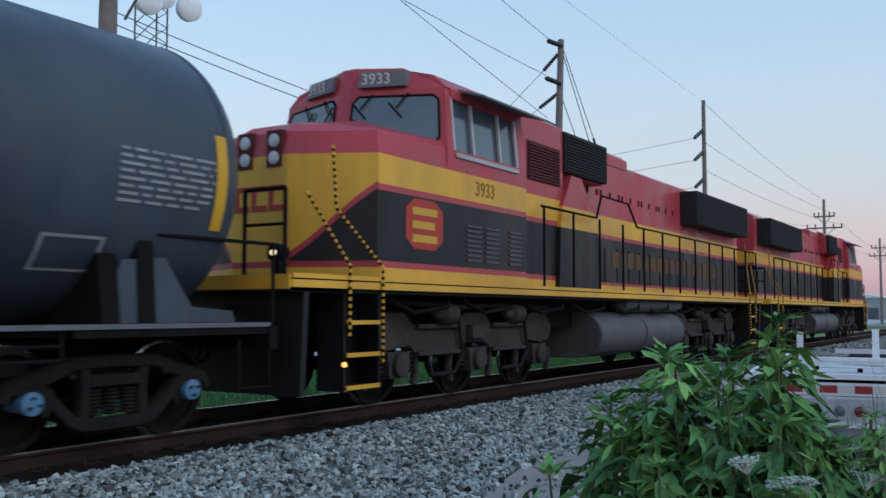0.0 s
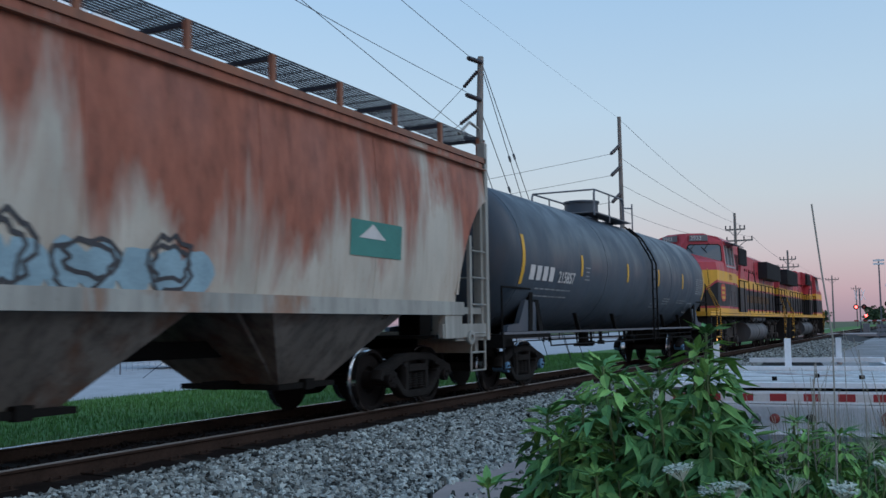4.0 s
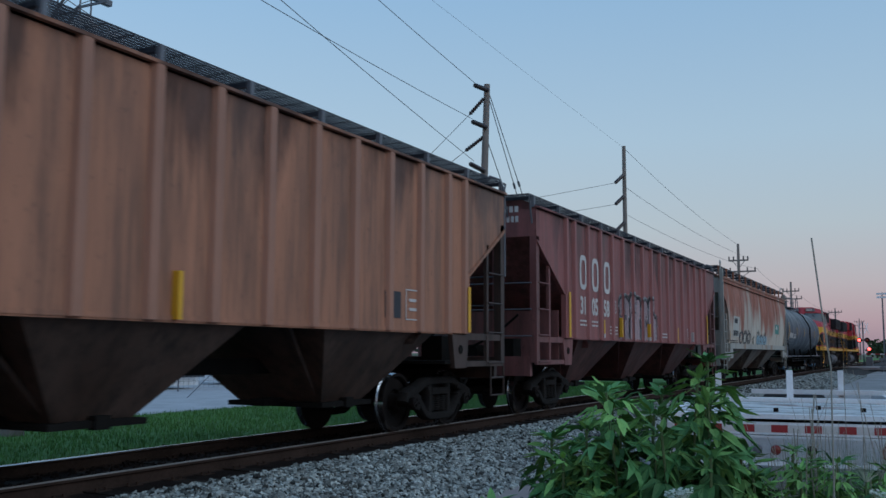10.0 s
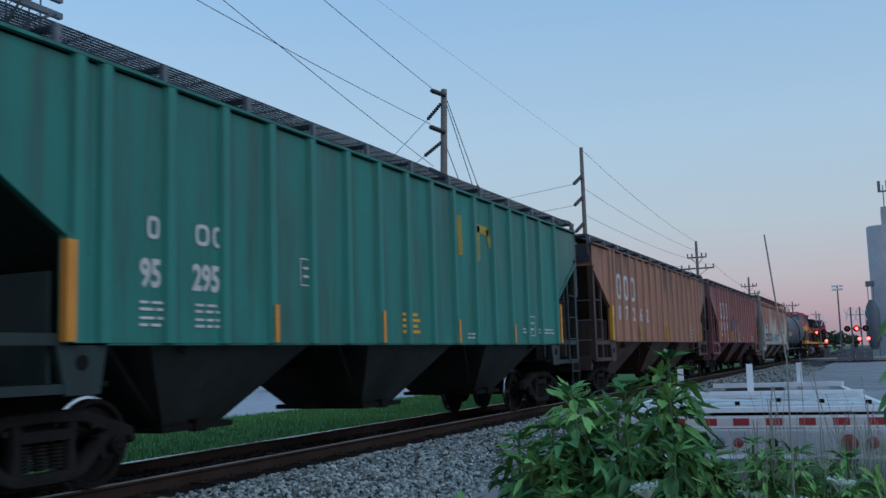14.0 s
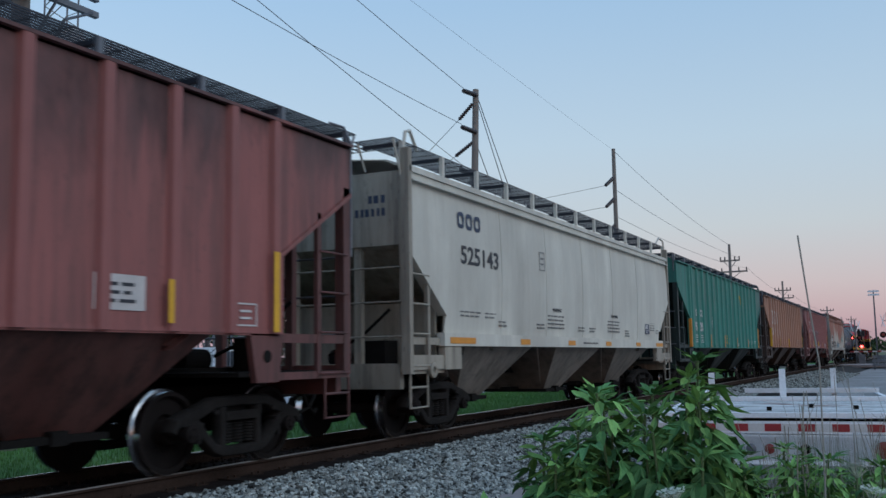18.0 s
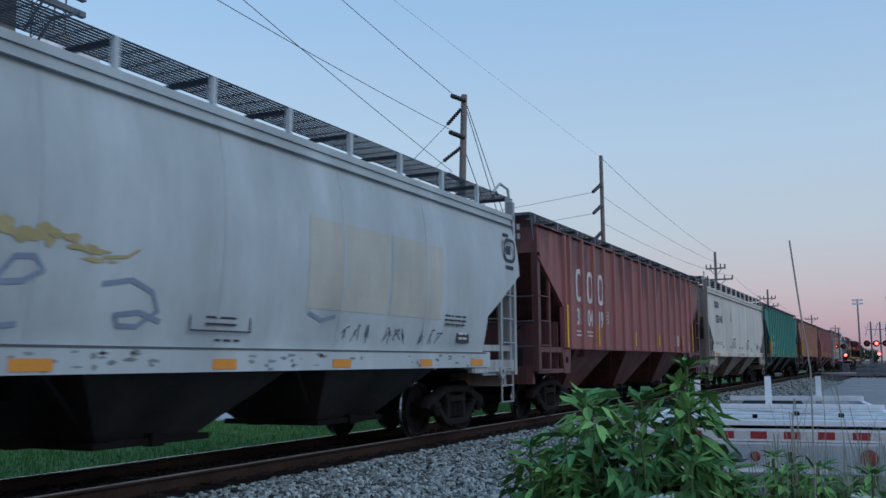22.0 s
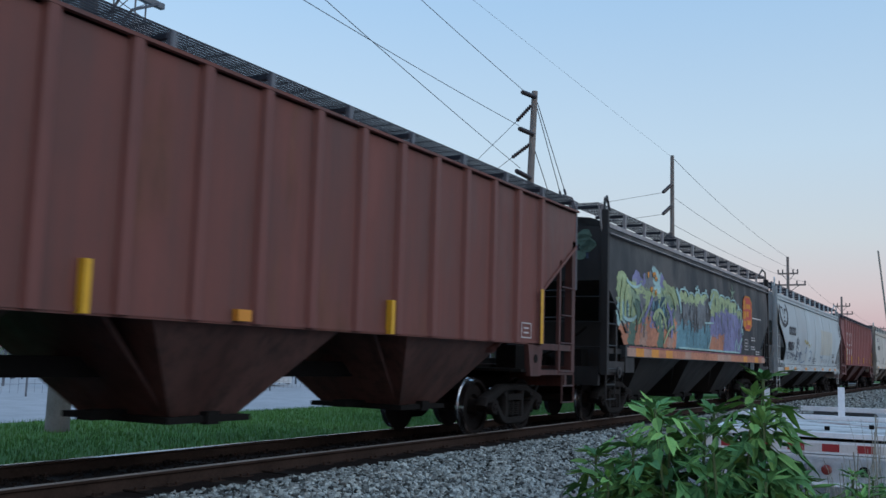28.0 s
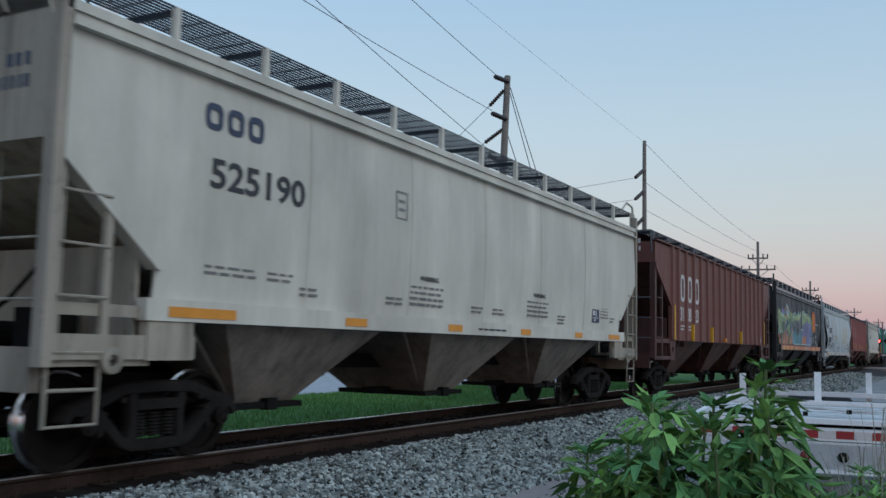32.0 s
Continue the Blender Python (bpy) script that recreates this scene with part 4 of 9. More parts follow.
    part("bottom_outlet", under, STEEL_DARK, car)
    for x in (-2.4, -1.6, 0.5, 1.2):
        valve = Geo()
        valve.rod((x, -0.9, 1.12), (x, -0.9, 0.78), 0.035, n=8)
        valve.box(x - 0.07, x + 0.07, -0.97, -0.83, 0.74, 0.84)
        part("drain_valve", valve, STEEL_DARK, car)
    for e in (-1, 1):
        b = Geo()
        b.plate([(-1.4, 1.05), (1.4, 1.05), (1.3, 1.75), (0.9, 1.45), (-0.9, 1.45), (-1.3, 1.75)], "x", *sorted((e * (h - 2.2), e * (h - 2.0))))
        b.box(*sorted((e * (h - 2.5), e * (h - 0.02))), -1.42, 1.42, 1.0, 1.08)
        b.box(*sorted((e * (h - 0.12), e * h)), -1.45, 1.45, 0.84, 1.08)
        b.plate([(e * (h - 0.3), 1.08), (e * (h - 0.55), 1.08), (e * (h - 2.0), 1.75), (e * (h - 1.9), 1.75)], "y", -0.3, 0.3)
        b.box(*sorted((e * (h - 3.2), e * (h - 0.1))), -0.3, 0.3, 0.76, 1.0)
        part("bolster_saddle", b, STEEL_DARK, car)
        for s in (-1, 1):
            sd = Geo()
            sd.plate([(e * (h - 2.15), 1.125), (e * (h - 0.5), 1.125), (e * (h - 0.55), 1.24), (e * (h - 1.1), 1.28), (e * (h - 1.45), 1.74), (e * (h - 1.95), 1.7)], "y", *sorted((s * 1.22, s * 1.32)))
            part("side_saddle", sd, mat, car, "blue-grey saddle plate under the tank's end")
        for s in (-1, 1):
            k = Geo()
            k.plate([(e * (h - 1.55), 1.08), (e * (h - 1.75), 1.08), (e * (h - 1.8), 1.95), (e * (h - 1.62), 1.95)], "y", *sorted((s * 1.2, s * 1.34)))
            k.rod((e * (h - 0.05), s * 1.42, 1.08), (e * (h - 0.05), s * 1.42, 1.95), 0.02)
            k.rod((e * (h - 0.05), s * 1.42, 1.95), (e * (h - 1.6), s * 1.36, 1.95), 0.02)
            part("corner_grab", k, STEEL_DARK, car)
            st = Geo()
            st.path([(e * (h - 0.1), s * 1.42, 0.95), (e * (h - 0.1), s * 1.42, 0.45), (e * (h - 0.55), s * 1.42, 0.45), (e * (h - 0.55), s * 1.42, 0.95)], 0.02)
            part("sill_step", st, STEEL_DARK, car)
        coupler(car, e * (h + 0.1), e)
        truck(car, e * (h - 1.8), blue=True)

    def wrap(x0, x1, a0, a1, m, name, label=""):
        g = Geo()
        n = 8
        rr = R + 0.008
        for i in range(n):
            a, b = radians(a0 + (a1 - a0) * i / n), radians(a0 + (a1 - a0) * (i + 1) / n)
            g.add([(x0, -rr * math.cos(a), zc + rr * math.sin(a)), (x1, -rr * math.cos(a), zc + rr * math.sin(a)),
                   (x1, -rr * math.cos(b), zc + rr * math.sin(b)), (x0, -rr * math.cos(b), zc + rr * math.sin(b))], [(0, 1, 2, 3)])
        return part(name, g, m, car, label)

    for x in (-L + 0.72, -4.78, -1.12, 2.05, 5.08, L - 0.72):
        big = abs(x) > 6
        wrap(x - 0.07, x + 0.07, -22 if big else -11, 14 if big else 6.5, YELLOW, "reflector_strip", "yellow reflective strip")
    for i in range(4):
        wrap(-7.85 + i * 0.36, -7.6 + i * 0.36, -18, -7, LETTER_W, "painted_mark")
    rnd = random.Random(5)
    for k, (x0, x1, a) in enumerate([(-7.4, -5.3, -25), (-7.4, -5.4, -31), (7.0, 8.15, 2.5), (7.0, 8.15, 0), (7.0, 8.1, -2.5), (7.0, 8.15, -5), (7.0, 8.1, -7.5), (7.0, 8.15, -10), (7.0, 8.1, -12.5), (7.0, 8.0, -15), (3.04, 3.84, -25), (3.04, 3.8, -28), (3.04, 3.7, -31), (4.87, 5.93, -26), (4.87, 5.85, -29), (1.8, 2.85, -32), (1.8, 2.7, -36)]):
        x = x0
        while x < x1:
            w = rnd.uniform(0.1, 0.3)
            wrap(x, min(x + w, x1), a, a + 1.1, LETTER_DIM, "small_lettering")
            x += w + 0.05
    for x0, x1, a0, a1 in ((6.35, 7.0, -42, -40.8), (6.35, 7.0, -29, -27.8), (6.35, 6.39, -40.8, -29), (6.96, 7.0, -40.8, -29), (-4.55, -4.2, -14, -13), (-4.55, -4.2, -4, -3), (-4.5, -4.25, -11, -10), (-4.5, -4.25, -7.5, -6.5)):
        wrap(x0, x1, a0, a1, LETTER_DIM, "stencil_line")
    words("215857", 0.34, LETTER_W, car, pose(-6.25, -1.462, 2.12, 103, 0, 0))
    return car


# ---- diesel locomotive; its nose points along +x in its own space ----
def locomotive(centre, turned, number, far):
    car = thing("diesel_locomotive", "red, yellow and black diesel locomotive with handrails along its walkway", "locomotive", "locomotives")
    MOVERS.append((car, centre, 180 if turned else 0))
    red, yel, blk = LOCO
    h, rear = 10.1, 11.3
    f = Geo()
    f.box(-rear, h, -1.5, 1.5, 1.45, 1.62)
    f.box(-rear + 0.3, h - 0.3, -0.9, 0.9, 0.95, 1.45)
    part("frame", f, STEEL_DARK, car)
    for s in (-1, 1):
        g = Geo()
        g.box(-rear, h, *sorted((s * 1.5, s * 1.525)), 1.50, 1.585, 0)
        g.box(-rear, h, *sorted((s * 1.5, s * 1.518)), 1.585, 1.602, 1)
        g.box(-rear, h, *sorted((s * 1.5, s * 1.535)), 1.602, 1.655, 0)
        part("sill_stripe", g, [yel, STEEL_DARK], car)
        for k in range(9):
            pp = Geo()
            x = -8.6 + k * 1.9
            pp.path([(x, s * 1.36, 1.5), (x + 0.1, s * 1.4, 1.3), (x + 0.9, s * 1.38, 1.22), (x + 1.3, s * 1.3, 1.36), (x + 1.5, s * 1.3, 1.5)], 0.03)
            part("under_sill_pipe", pp, STEEL_DARK, car)
    # nose and cab: stacked bands of paint
    nx0, nx1, cx0 = 6.87, 9.0, 4.45
    bands = [(1.64, 1.78, 1), (1.78, 1.86, 0), (1.86, 2.74, 2), (2.74, 2.82, 0), (2.82, 3.2, 1)]

    # plan of the nose: flat front, two slanting cheeks, straight flanks
    bx, by, cy = 8.5, 1.5, 0.45

    def nose_ring(z):
        t = max(0.0, (z - 3.2) / 0.3)
        return [(nx0, -by + 0.03 * t), (bx - 0.06 * t, -by + 0.07 * t), (nx1 - 0.05 * t, -cy + 0.02 * t), (nx1 - 0.05 * t, cy - 0.02 * t), (bx - 0.06 * t, by - 0.07 * t), (nx0, by - 0.03 * t)]

    nose = Geo()
    zs = [(1.64, 1.78, 1), (1.78, 1.86, 0), (1.86, 2.74, 2), (2.74, 2.82, 0), (2.82, 3.2, 1), (3.2, 3.5, 0)]
    for z0, z1, m in zs:
        a, b = nose_ring(z0), nose_ring(z1)
        front_m = 1 if 1.86 <= z0 < 3.2 else m
        for i in range(5):
            nose.add([(*a[i], z0), (*a[i + 1], z0), (*b[i + 1], z1), (*b[i], z1)], [(0, 1, 2, 3)], front_m if i in (1, 2, 3) else m)
    # the hump rises from the front to the foot of the windscreens
    t0 = nose_ring(3.5)
    hump = [(nx0, -1.4, 3.6), (bx - 0.3, -1.2, 3.58), (nx1 - 0.25, -0.36, 3.64), (nx1 - 0.25, 0.36, 3.64), (bx - 0.3, 1.2, 3.58), (nx0, 1.4, 3.6)]
    for i in range(5):
        nose.add([(*t0[i], 3.5), (*t0[i + 1], 3.5), hump[i + 1], hump[i]], [(0, 1, 2, 3)], 0)
    ridge = [(7.3, -0.3, 3.93), (7.3, 0.3, 3.93)]
    nose.add([hump[0], hump[1], hump[2], ridge[0]], [(0, 1, 2, 3)], 0)
    nose.add([ridge[0], hump[2], hump[3], ridge[1]], [(0, 1, 2, 3)], 0)
    nose.add([ridge[1], hump[3], hump[4], hump[5]], [(0, 1, 2, 3)], 0)
    weld(part("short_hood", nose, [red, yel, blk], car))
    for s in (-1, 1):
        # black panel and red edge that sweep down over the cheek to the front step
        sw = Geo()
        steps = 10
        nl = math.hypot(nx1 - bx, by - cy)
        ox, oy = (by - cy) / nl * 0.006, s * (nx1 - bx) / nl * 0.006
        for k in range(steps):
            u0, u1 = k / steps * 0.97, (k + 1) / steps * 0.97
            pa, pb = (bx + (nx1 - bx) * u0 + ox, s * (by - (by - cy) * u0) + oy), (bx + (nx1 - bx) * u1 + ox, s * (by - (by - cy) * u1) + oy)
            za, zb = [2.76 - 0.9 * (0.75 * u + 0.25 * math.sin(u * math.pi / 2) ** 2) for u in (u0, u1)]
            sw.add([(*pa, 1.862), (*pb, 1.862), (*pb, max(zb, 1.863)), (*pa, za)], [(0, 1, 2, 3)], 0)
            sw.add([(*pa, za), (*pb, max(zb, 1.863)), (*pb, zb + 0.085), (*pa, za + 0.085)], [(0, 1, 2, 3)], 1)
        weld(part("painted_sweep", sw, [blk, red], car))
        hx = Geo()
        hx.box(nx1 - 0.24, nx1 + 0.012, *sorted((s * 0.12, s * 0.37)), 3.05, 3.52)
        part("headlight_housing", hx, LOCO_DARKRED, car)
    cab = Geo()
    for z0, z1, m in bands + [(3.2, 3.5, 0)]:
        cab.box(cx0, nx0, -1.5, 1.5, z0, z1, m)
    # the upper cab stands round its windows
    cab.hexa([(cx0, -1.5, 3.5), (cx0 + 0.25, -1.5, 3.5), (cx0 + 0.25, 1.5, 3.5), (cx0, 1.5, 3.5)], [(cx0, -1.4, 4.38), (cx0 + 0.25, -1.4, 4.38), (cx0 + 0.25, 1.4, 4.38), (cx0, 1.4, 4.38)])
    for s in (-1, 1):
        for x0, x1 in ((nx0 - 0.2, nx0), (cx0 + 0.25, cx0 + 0.32)):
            cab.hexa([(x0, s * 1.5, 3.5), (x1, s * 1.5, 3.5), (x1, s * 1.42, 3.5), (x0, s * 1.42, 3.5)], [(x0, s * 1.42, 4.38), (x1 - 0.05, s * 1.42, 4.38), (x1 - 0.05, s * 1.34, 4.38), (x0, s * 1.34, 4.38)])
        cab.box(cx0 + 0.3, nx0 - 0.18, *sorted((s * 1.36, s * 1.44)), 4.24, 4.38)
    # slanting front of the cab
    rings = [[(nx0, -1.5, 3.5), (7.42, -0.1, 3.5), (7.42, 0.1, 3.5), (nx0, 1.5, 3.5)], [(nx0 - 0.06, -1.42, 4.38), (7.24, -0.1, 4.38), (7.24, 0.1, 4.38), (nx0 - 0.06, 1.42, 4.38)],
             [(nx0 - 0.06, -0.72, 4.74), (7.14, -0.1, 4.74), (7.14, 0.1, 4.74), (nx0 - 0.06, 0.72, 4.74)]]

    def on_front(s, u, z, out=0.01):
        """A point of the cab's slanting front: u from the middle to the corner."""
        k = (z - 3.5) / 0.88
        xa, ya, xb, yb = 7.42 - 0.18 * k, 0.1, nx0 - 0.06 * k, 1.5 - 0.08 * k
        return (xa + (xb - xa) * u + out * 0.93, s * (ya + (yb - ya) * u) + s * out * 0.36, z)

    for sd in (-1, 1):
        for i in range(6):
            for j in range(4):
                q = [on_front(sd, (i + p) / 6, 3.5 + 0.88 * (j + r) / 4, 0.0) for p, r in ((0, 0), (1, 0), (1, 1), (0, 1))]
                cab.add(q, [(0, 1, 2, 3)], 0)
    cab.add([rings[0][1], rings[0][2], rings[1][2], rings[1][1]], [(0, 1, 2, 3)], 0)
    for i in range(3):
        cab.add([rings[1][i], rings[1][i + 1], rings[2][i + 1], rings[2][i]], [(0, 1, 2, 3)], 0)
    cab.add(rings[2], [(0, 1, 2, 3)], 0)
    cab.plate([(-1.44, 4.38), (1.44, 4.38), (1.22, 4.58), (0.7, 4.72), (-0.7, 4.72), (-1.22, 4.58)], "x", cx0 - 0.05, nx0 - 0.06)
    body = weld(part("cab", cab, [red, yel, blk], car))
    for s in (-1, 1):
        w = Geo()
        w.add([(nx0 - 0.19, s * 1.45, 3.5), (cx0 + 0.3, s * 1.45, 3.5), (cx0 + 0.3, s * 1.38, 4.26), (nx0 - 0.19, s * 1.38, 4.26)], [(0, 1, 2, 3)])
        part("side_window", w, GLASS, body)
        fr = Geo()
        for x in (nx0 - 0.2, nx0 - 0.75, cx0 + 0.85, cx0 + 0.3):
            fr.hexa([(x - 0.03, s * 1.505, 3.5), (x + 0.03, s * 1.505, 3.5), (x + 0.03, s * 1.46, 3.5), (x - 0.03, s * 1.46, 3.5)],
                    [(x - 0.03, s * 1.435, 4.26), (x + 0.03, s * 1.435, 4.26), (x + 0.03, s * 1.39, 4.26), (x - 0.03, s * 1.39, 4.26)])
        fr.box(cx0 + 0.3, nx0 - 0.2, *sorted((s * 1.502, s * 1.53)), 3.40, 3.46)
        part("side_window_frame", fr, WINDOW_METAL, body)
        sh = Geo()
        sh.hexa([(cx0 - 0.1, s * 1.36, 4.40), (nx0 - 0.45, s * 1.36, 4.40), (nx0 - 0.45, s * 1.82, 4.27), (cx0 - 0.1, s * 1.82, 4.27)],
                [(cx0 - 0.1, s * 1.36, 4.44), (nx0 - 0.45, s * 1.36, 4.44), (nx0 - 0.45, s * 1.82, 4.30), (cx0 - 0.1, s * 1.82, 4.30)])
        part("sun_shade", sh, GREY_GALV, body)
        fw = Geo()
        pane = [(0.04, 3.96), (0.3, 3.78), (0.78, 3.6), (0.9, 3.6), (0.93, 3.68), (0.93, 4.2), (0.88, 4.27), (0.1, 4.29), (0.04, 4.2)]
        fw.add([on_front(s, u, z, 0.012) for u, z in pane], [tuple(range(len(pane)))])
        scr = part("windscreen", fw, GLASS, body)
        ga = Geo()
        for p, q in zip(pane, pane[1:] + pane[:1]):
            ga.rod(on_front(s, *p, 0.012), on_front(s, *q, 0.012), 0.018, n=5)
        part("windscreen_gasket", ga, STEEL_DARK, scr)
        for u in (0.25, 0.62):
            wp = Geo()
            wp.path([on_front(s, u, 4.32, 0.03), on_front(s, u - 0.12, 4.1, 0.045)], 0.012)
            wp.path([on_front(s, u - 0.2, 4.18, 0.04), on_front(s, u - 0.06, 3.96, 0.04)], 0.014)
            part("wiper", wp, STEEL_DARK, scr)
        nb = Geo()
        z0, z1 = 4.42, 4.66
        lean = lambda z: 7.24 - 0.1 * (z - 4.38) / 0.36
        pts = [(lean(z0) - 0.12 + 0.0, s * 0.24, z0), (lean(z0) - 0.34, s * 0.9, z0), (lean(z1) - 0.34, s * 0.86, z1), (lean(z1) - 0.12, s * 0.24, z1)]
        nb.hexa(pts, [(x + 0.16, y, z) for x, y, z in pts])
        plate = part("number_board", nb, LOCO_BOARD, body)
        if number:
            x0, y0, turn = (lean(4.54) + 0.045, 0.28, 108.4) if s > 0 else (lean(4.54) - 0.145, -0.84, 71.6)
            words(number, 0.22, LETTER_W, plate, pose(x0, y0, 4.465, 90, 0, turn), label="lit white numbers")
        hl = Geo()
        for z in (3.17, 3.39):
            hl.turned([(0, 0.085), (0.05, 0.085), (0.06, 0.06)], (nx1 - 0.03, s * 0.245, z), (nx1 + 1, s * 0.245, z), 18)
        part("headlight", hl, HEAD_OFF, car, smooth=True)
        dl = Geo()
        dl.turned([(0, 0.1), (0.14, 0.11), (0.17, 0.1), (0.17, 0.075)], (h - 0.4, s * 1.03, 1.9), (h + 1, s * 1.03, 1.9), 16)
        dl.box(h - 0.36, h - 0.26, *sorted((s * 0.97, s * 1.09)), 1.62, 1.84)
        lamp = part("ditch_light", dl, STEEL_DARK, car)
        ln = Geo()
        ln.turned([(0, 0.05), (0.02, 0.035)], (h - 0.235, s * 1.03, 1.9), (h + 1, s * 1.03, 1.9), 14)
        part("lens", ln, HEAD_LIT if s > 0 and not far else HEAD_OFF, lamp)
        fuel = Geo()
        prof = [(s * 0.3, 0.36), (s * 0.95, 0.36)] + [(s * (0.98 + 0.5 * math.sin(a)), 0.80 - 0.44 * math.cos(a)) for a in [math.pi * k / 12 for k in range(1, 12)]] + [(s * 0.95, 1.24), (s * 0.3, 1.24)]
        fuel.plate(prof, "x", -3.75, 1.35)
        part("fuel_tank", fuel, LOCO_GREY, car, "dark grey fuel tank", smooth=True)
        for x in (1.3, -1.2, -3.7):
            band = Geo()
            band.plate([(c * 1.012, d) for c, d in prof], "x", x - 0.025, x + 0.025)
            part("tank_band", band, LOCO_GREY, car)
        air = Geo()
        air.turned([(0, 0.1), (0.06, 0.2), (3.6, 0.2), (3.66, 0.1)], (-3.9, s * 1.2, 1.42), (9, s * 1.2, 1.42), 16)
        part("air_reservoir", air, LOCO_GREY, car, smooth=True)
    rf = Geo()
    rf.path([(cx0 + 1.5, -0.5, 4.68), (cx0 + 1.5, 0.5, 4.68)], 0.018)
    rf.path([(cx0 + 1.5, -0.5, 4.56), (cx0 + 1.5, -0.5, 4.68), (cx0 + 2.3, -0.5, 4.68), (cx0 + 2.3, -0.5, 4.56)], 0.018)
    rf.path([(cx0 + 1.5, 0.5, 4.56), (cx0 + 1.5, 0.5, 4.68), (cx0 + 2.3, 0.5, 4.68), (cx0 + 2.3, 0.5, 4.56)], 0.018)
    part("roof_aerial_rail", rf, GREY_GALV, body)
    # long hood
    def banded(x0, x1, y, z1, name):
        g = Geo()
        for a, b, m in bands + [(3.2, z1, 0)]:
            g.box(x0, x1, -y, y, a, b, m)
        g.plate([(-y, z1), (y, z1), (y - 0.25, z1 + 0.14), (-y + 0.25, z1 + 0.14)], "x", x0, x1, 0)
        return weld(part(name, g, [red, yel, blk], car))

    banded(2.56, cx0 - 0.05, 1.28, 4.5, "electrical_cabinet")
    banded(-10.75, 2.555, 0.92, 4.32, "long_hood")
    bl = Geo()
    bl.plate([(-1.2, 3.72), (1.2, 3.72), (1.2, 4.46), (1.0, 4.6), (-1.0, 4.6), (-1.2, 4.46)], "x", 0.5, 2.552)
    bl.plate([(-0.94, 4.3), (0.94, 4.3), (0.94, 4.5), (0.8, 4.6), (-0.8, 4.6), (-0.94, 4.5)], "x", -1.55, 0.498)
    part("blower_housing", bl, red, car)
    for s in (-1, 1):
        for k in range(17):
            d = Geo()
            x = -10.4 + k * 0.68
            d.box(x + 0.02, x + 0.64, *sorted((s * 0.92, s * 0.945)), 1.85, 2.55)
            part("hood_door", d, blk, car)
        for k in range(14):
            d = Geo()
            x = -4.7 + k * 0.4 + 0.1 * (k % 3)
            d.box(x, x + 0.045, *sorted((s * 0.92, s * 0.945)), 3.6, 3.72)
            part("door_latch", d, LOCO_DARKRED, car)
        for x0, x1, y, name in ((-10.3, -5.3, 1.36, "radiator_grille"), (0.56, 2.54, 1.32, "blower_grille"), (2.68, 4.0, 1.285, "cabinet_grille")):
            gr = Geo()
            m_red = name == "cabinet_grille"
            z0, z1 = {"cabinet_grille": (3.43, 4.1), "blower_grille": (3.74, 4.46), "radiator_grille": (3.42, 4.26)}[name]
            gr.box(x0, x1, *sorted((s * 0.9, s * y)), z0, z1)
            hood = part(name, gr, LOCO_GRILLE if not m_red else LOCO_DARKRED, car)
            sl = Geo()
            for k in range(12):
                z = z0 + 0.03 + k * (z1 - z0 - 0.05) / 12
                sl.box(x0 + 0.05, x1 - 0.05, *sorted((s * y, s * (y + 0.025))), z, z + 0.022)
            part("grille_slats", sl, LOCO_GRILLE if not m_red else LOCO_DARKRED, hood)
        for k, (z0, z1) in enumerate(((1.66, 2.72), (2.72, 3.1), (3.1, 3.68))):
            wing = Geo()
            x0, x1 = 1.05 + 0.2 * k, 2.9 - 0.08 * k
            wing.plate([(x0, z0), (x1, z0), (x1 - 0.08 - 0.3 * (k == 2), z1), (x0 + 0.1 + 0.35 * (k == 2), z1)], "y", *sorted((s * 0.93, s * 1.36)))
            part("blower_duct", wing, (blk, yel, red)[k], car)
        for x0 in (6.15, 5.6, 4.85):
            for k in range(8):
                lv = Geo()
                lv.box(x0 - 0.2, x0 + 0.2, *sorted((s * 1.5, s * 1.52)), 1.95 + k * 0.07, 1.98 + k * 0.07)
                part("louvre", lv, LOCO_GREY, body)
        # walkway rail
        for k in range(13):
            x = -10.6 + k * 1.2
            po = Geo()
            po.rod((x, s * 1.5, 1.6), (x, s * 1.5, 2.96), 0.022, n=6)
            part("rail_post", po, STEEL_DARK, car)
        hr = Geo()
        hr.path([(-10.6, s * 1.5, 2.96), (-0.6, s * 1.5, 2.97), (-0.1, s * 1.5, 3.4), (1.3, s * 1.5, 3.42), (1.55, s * 1.5, 2.98), (3.9, s * 1.5, 2.98)], 0.023)
        part("walkway_rail", hr, STEEL_DARK, car)
        # steps at both ends
        for e in (-1, 1):
            st = Geo()
            far_end = h if e > 0 else rear
            x0, x1 = sorted((e * (far_end - 1.62), e * (far_end - 0.96)))
            st.box(x0, x1, *sorted((s * 1.1, s * 1.18)), 0.3, 1.46)
            st.box(x0 - 0.03, x0, *sorted((s * 1.1, s * 1.5)), 0.3, 1.46)
            st.box(x1, x1 + 0.03, *sorted((s * 1.1, s * 1.5)), 0.3, 1.46)
            well = part("step_well", st, blk, car)
            for z in (0.32, 0.7, 1.08):
                t = Geo()
                t.box(x0, x1, *sorted((s * 1.18, s * 1.52)), z, z + 0.04)
                t.box(x0, x1, *sorted((s * 1.5, s * 1.53)), z, z + 0.05, 1)
                part("step", t, [STEEL_DARK, yel], well)
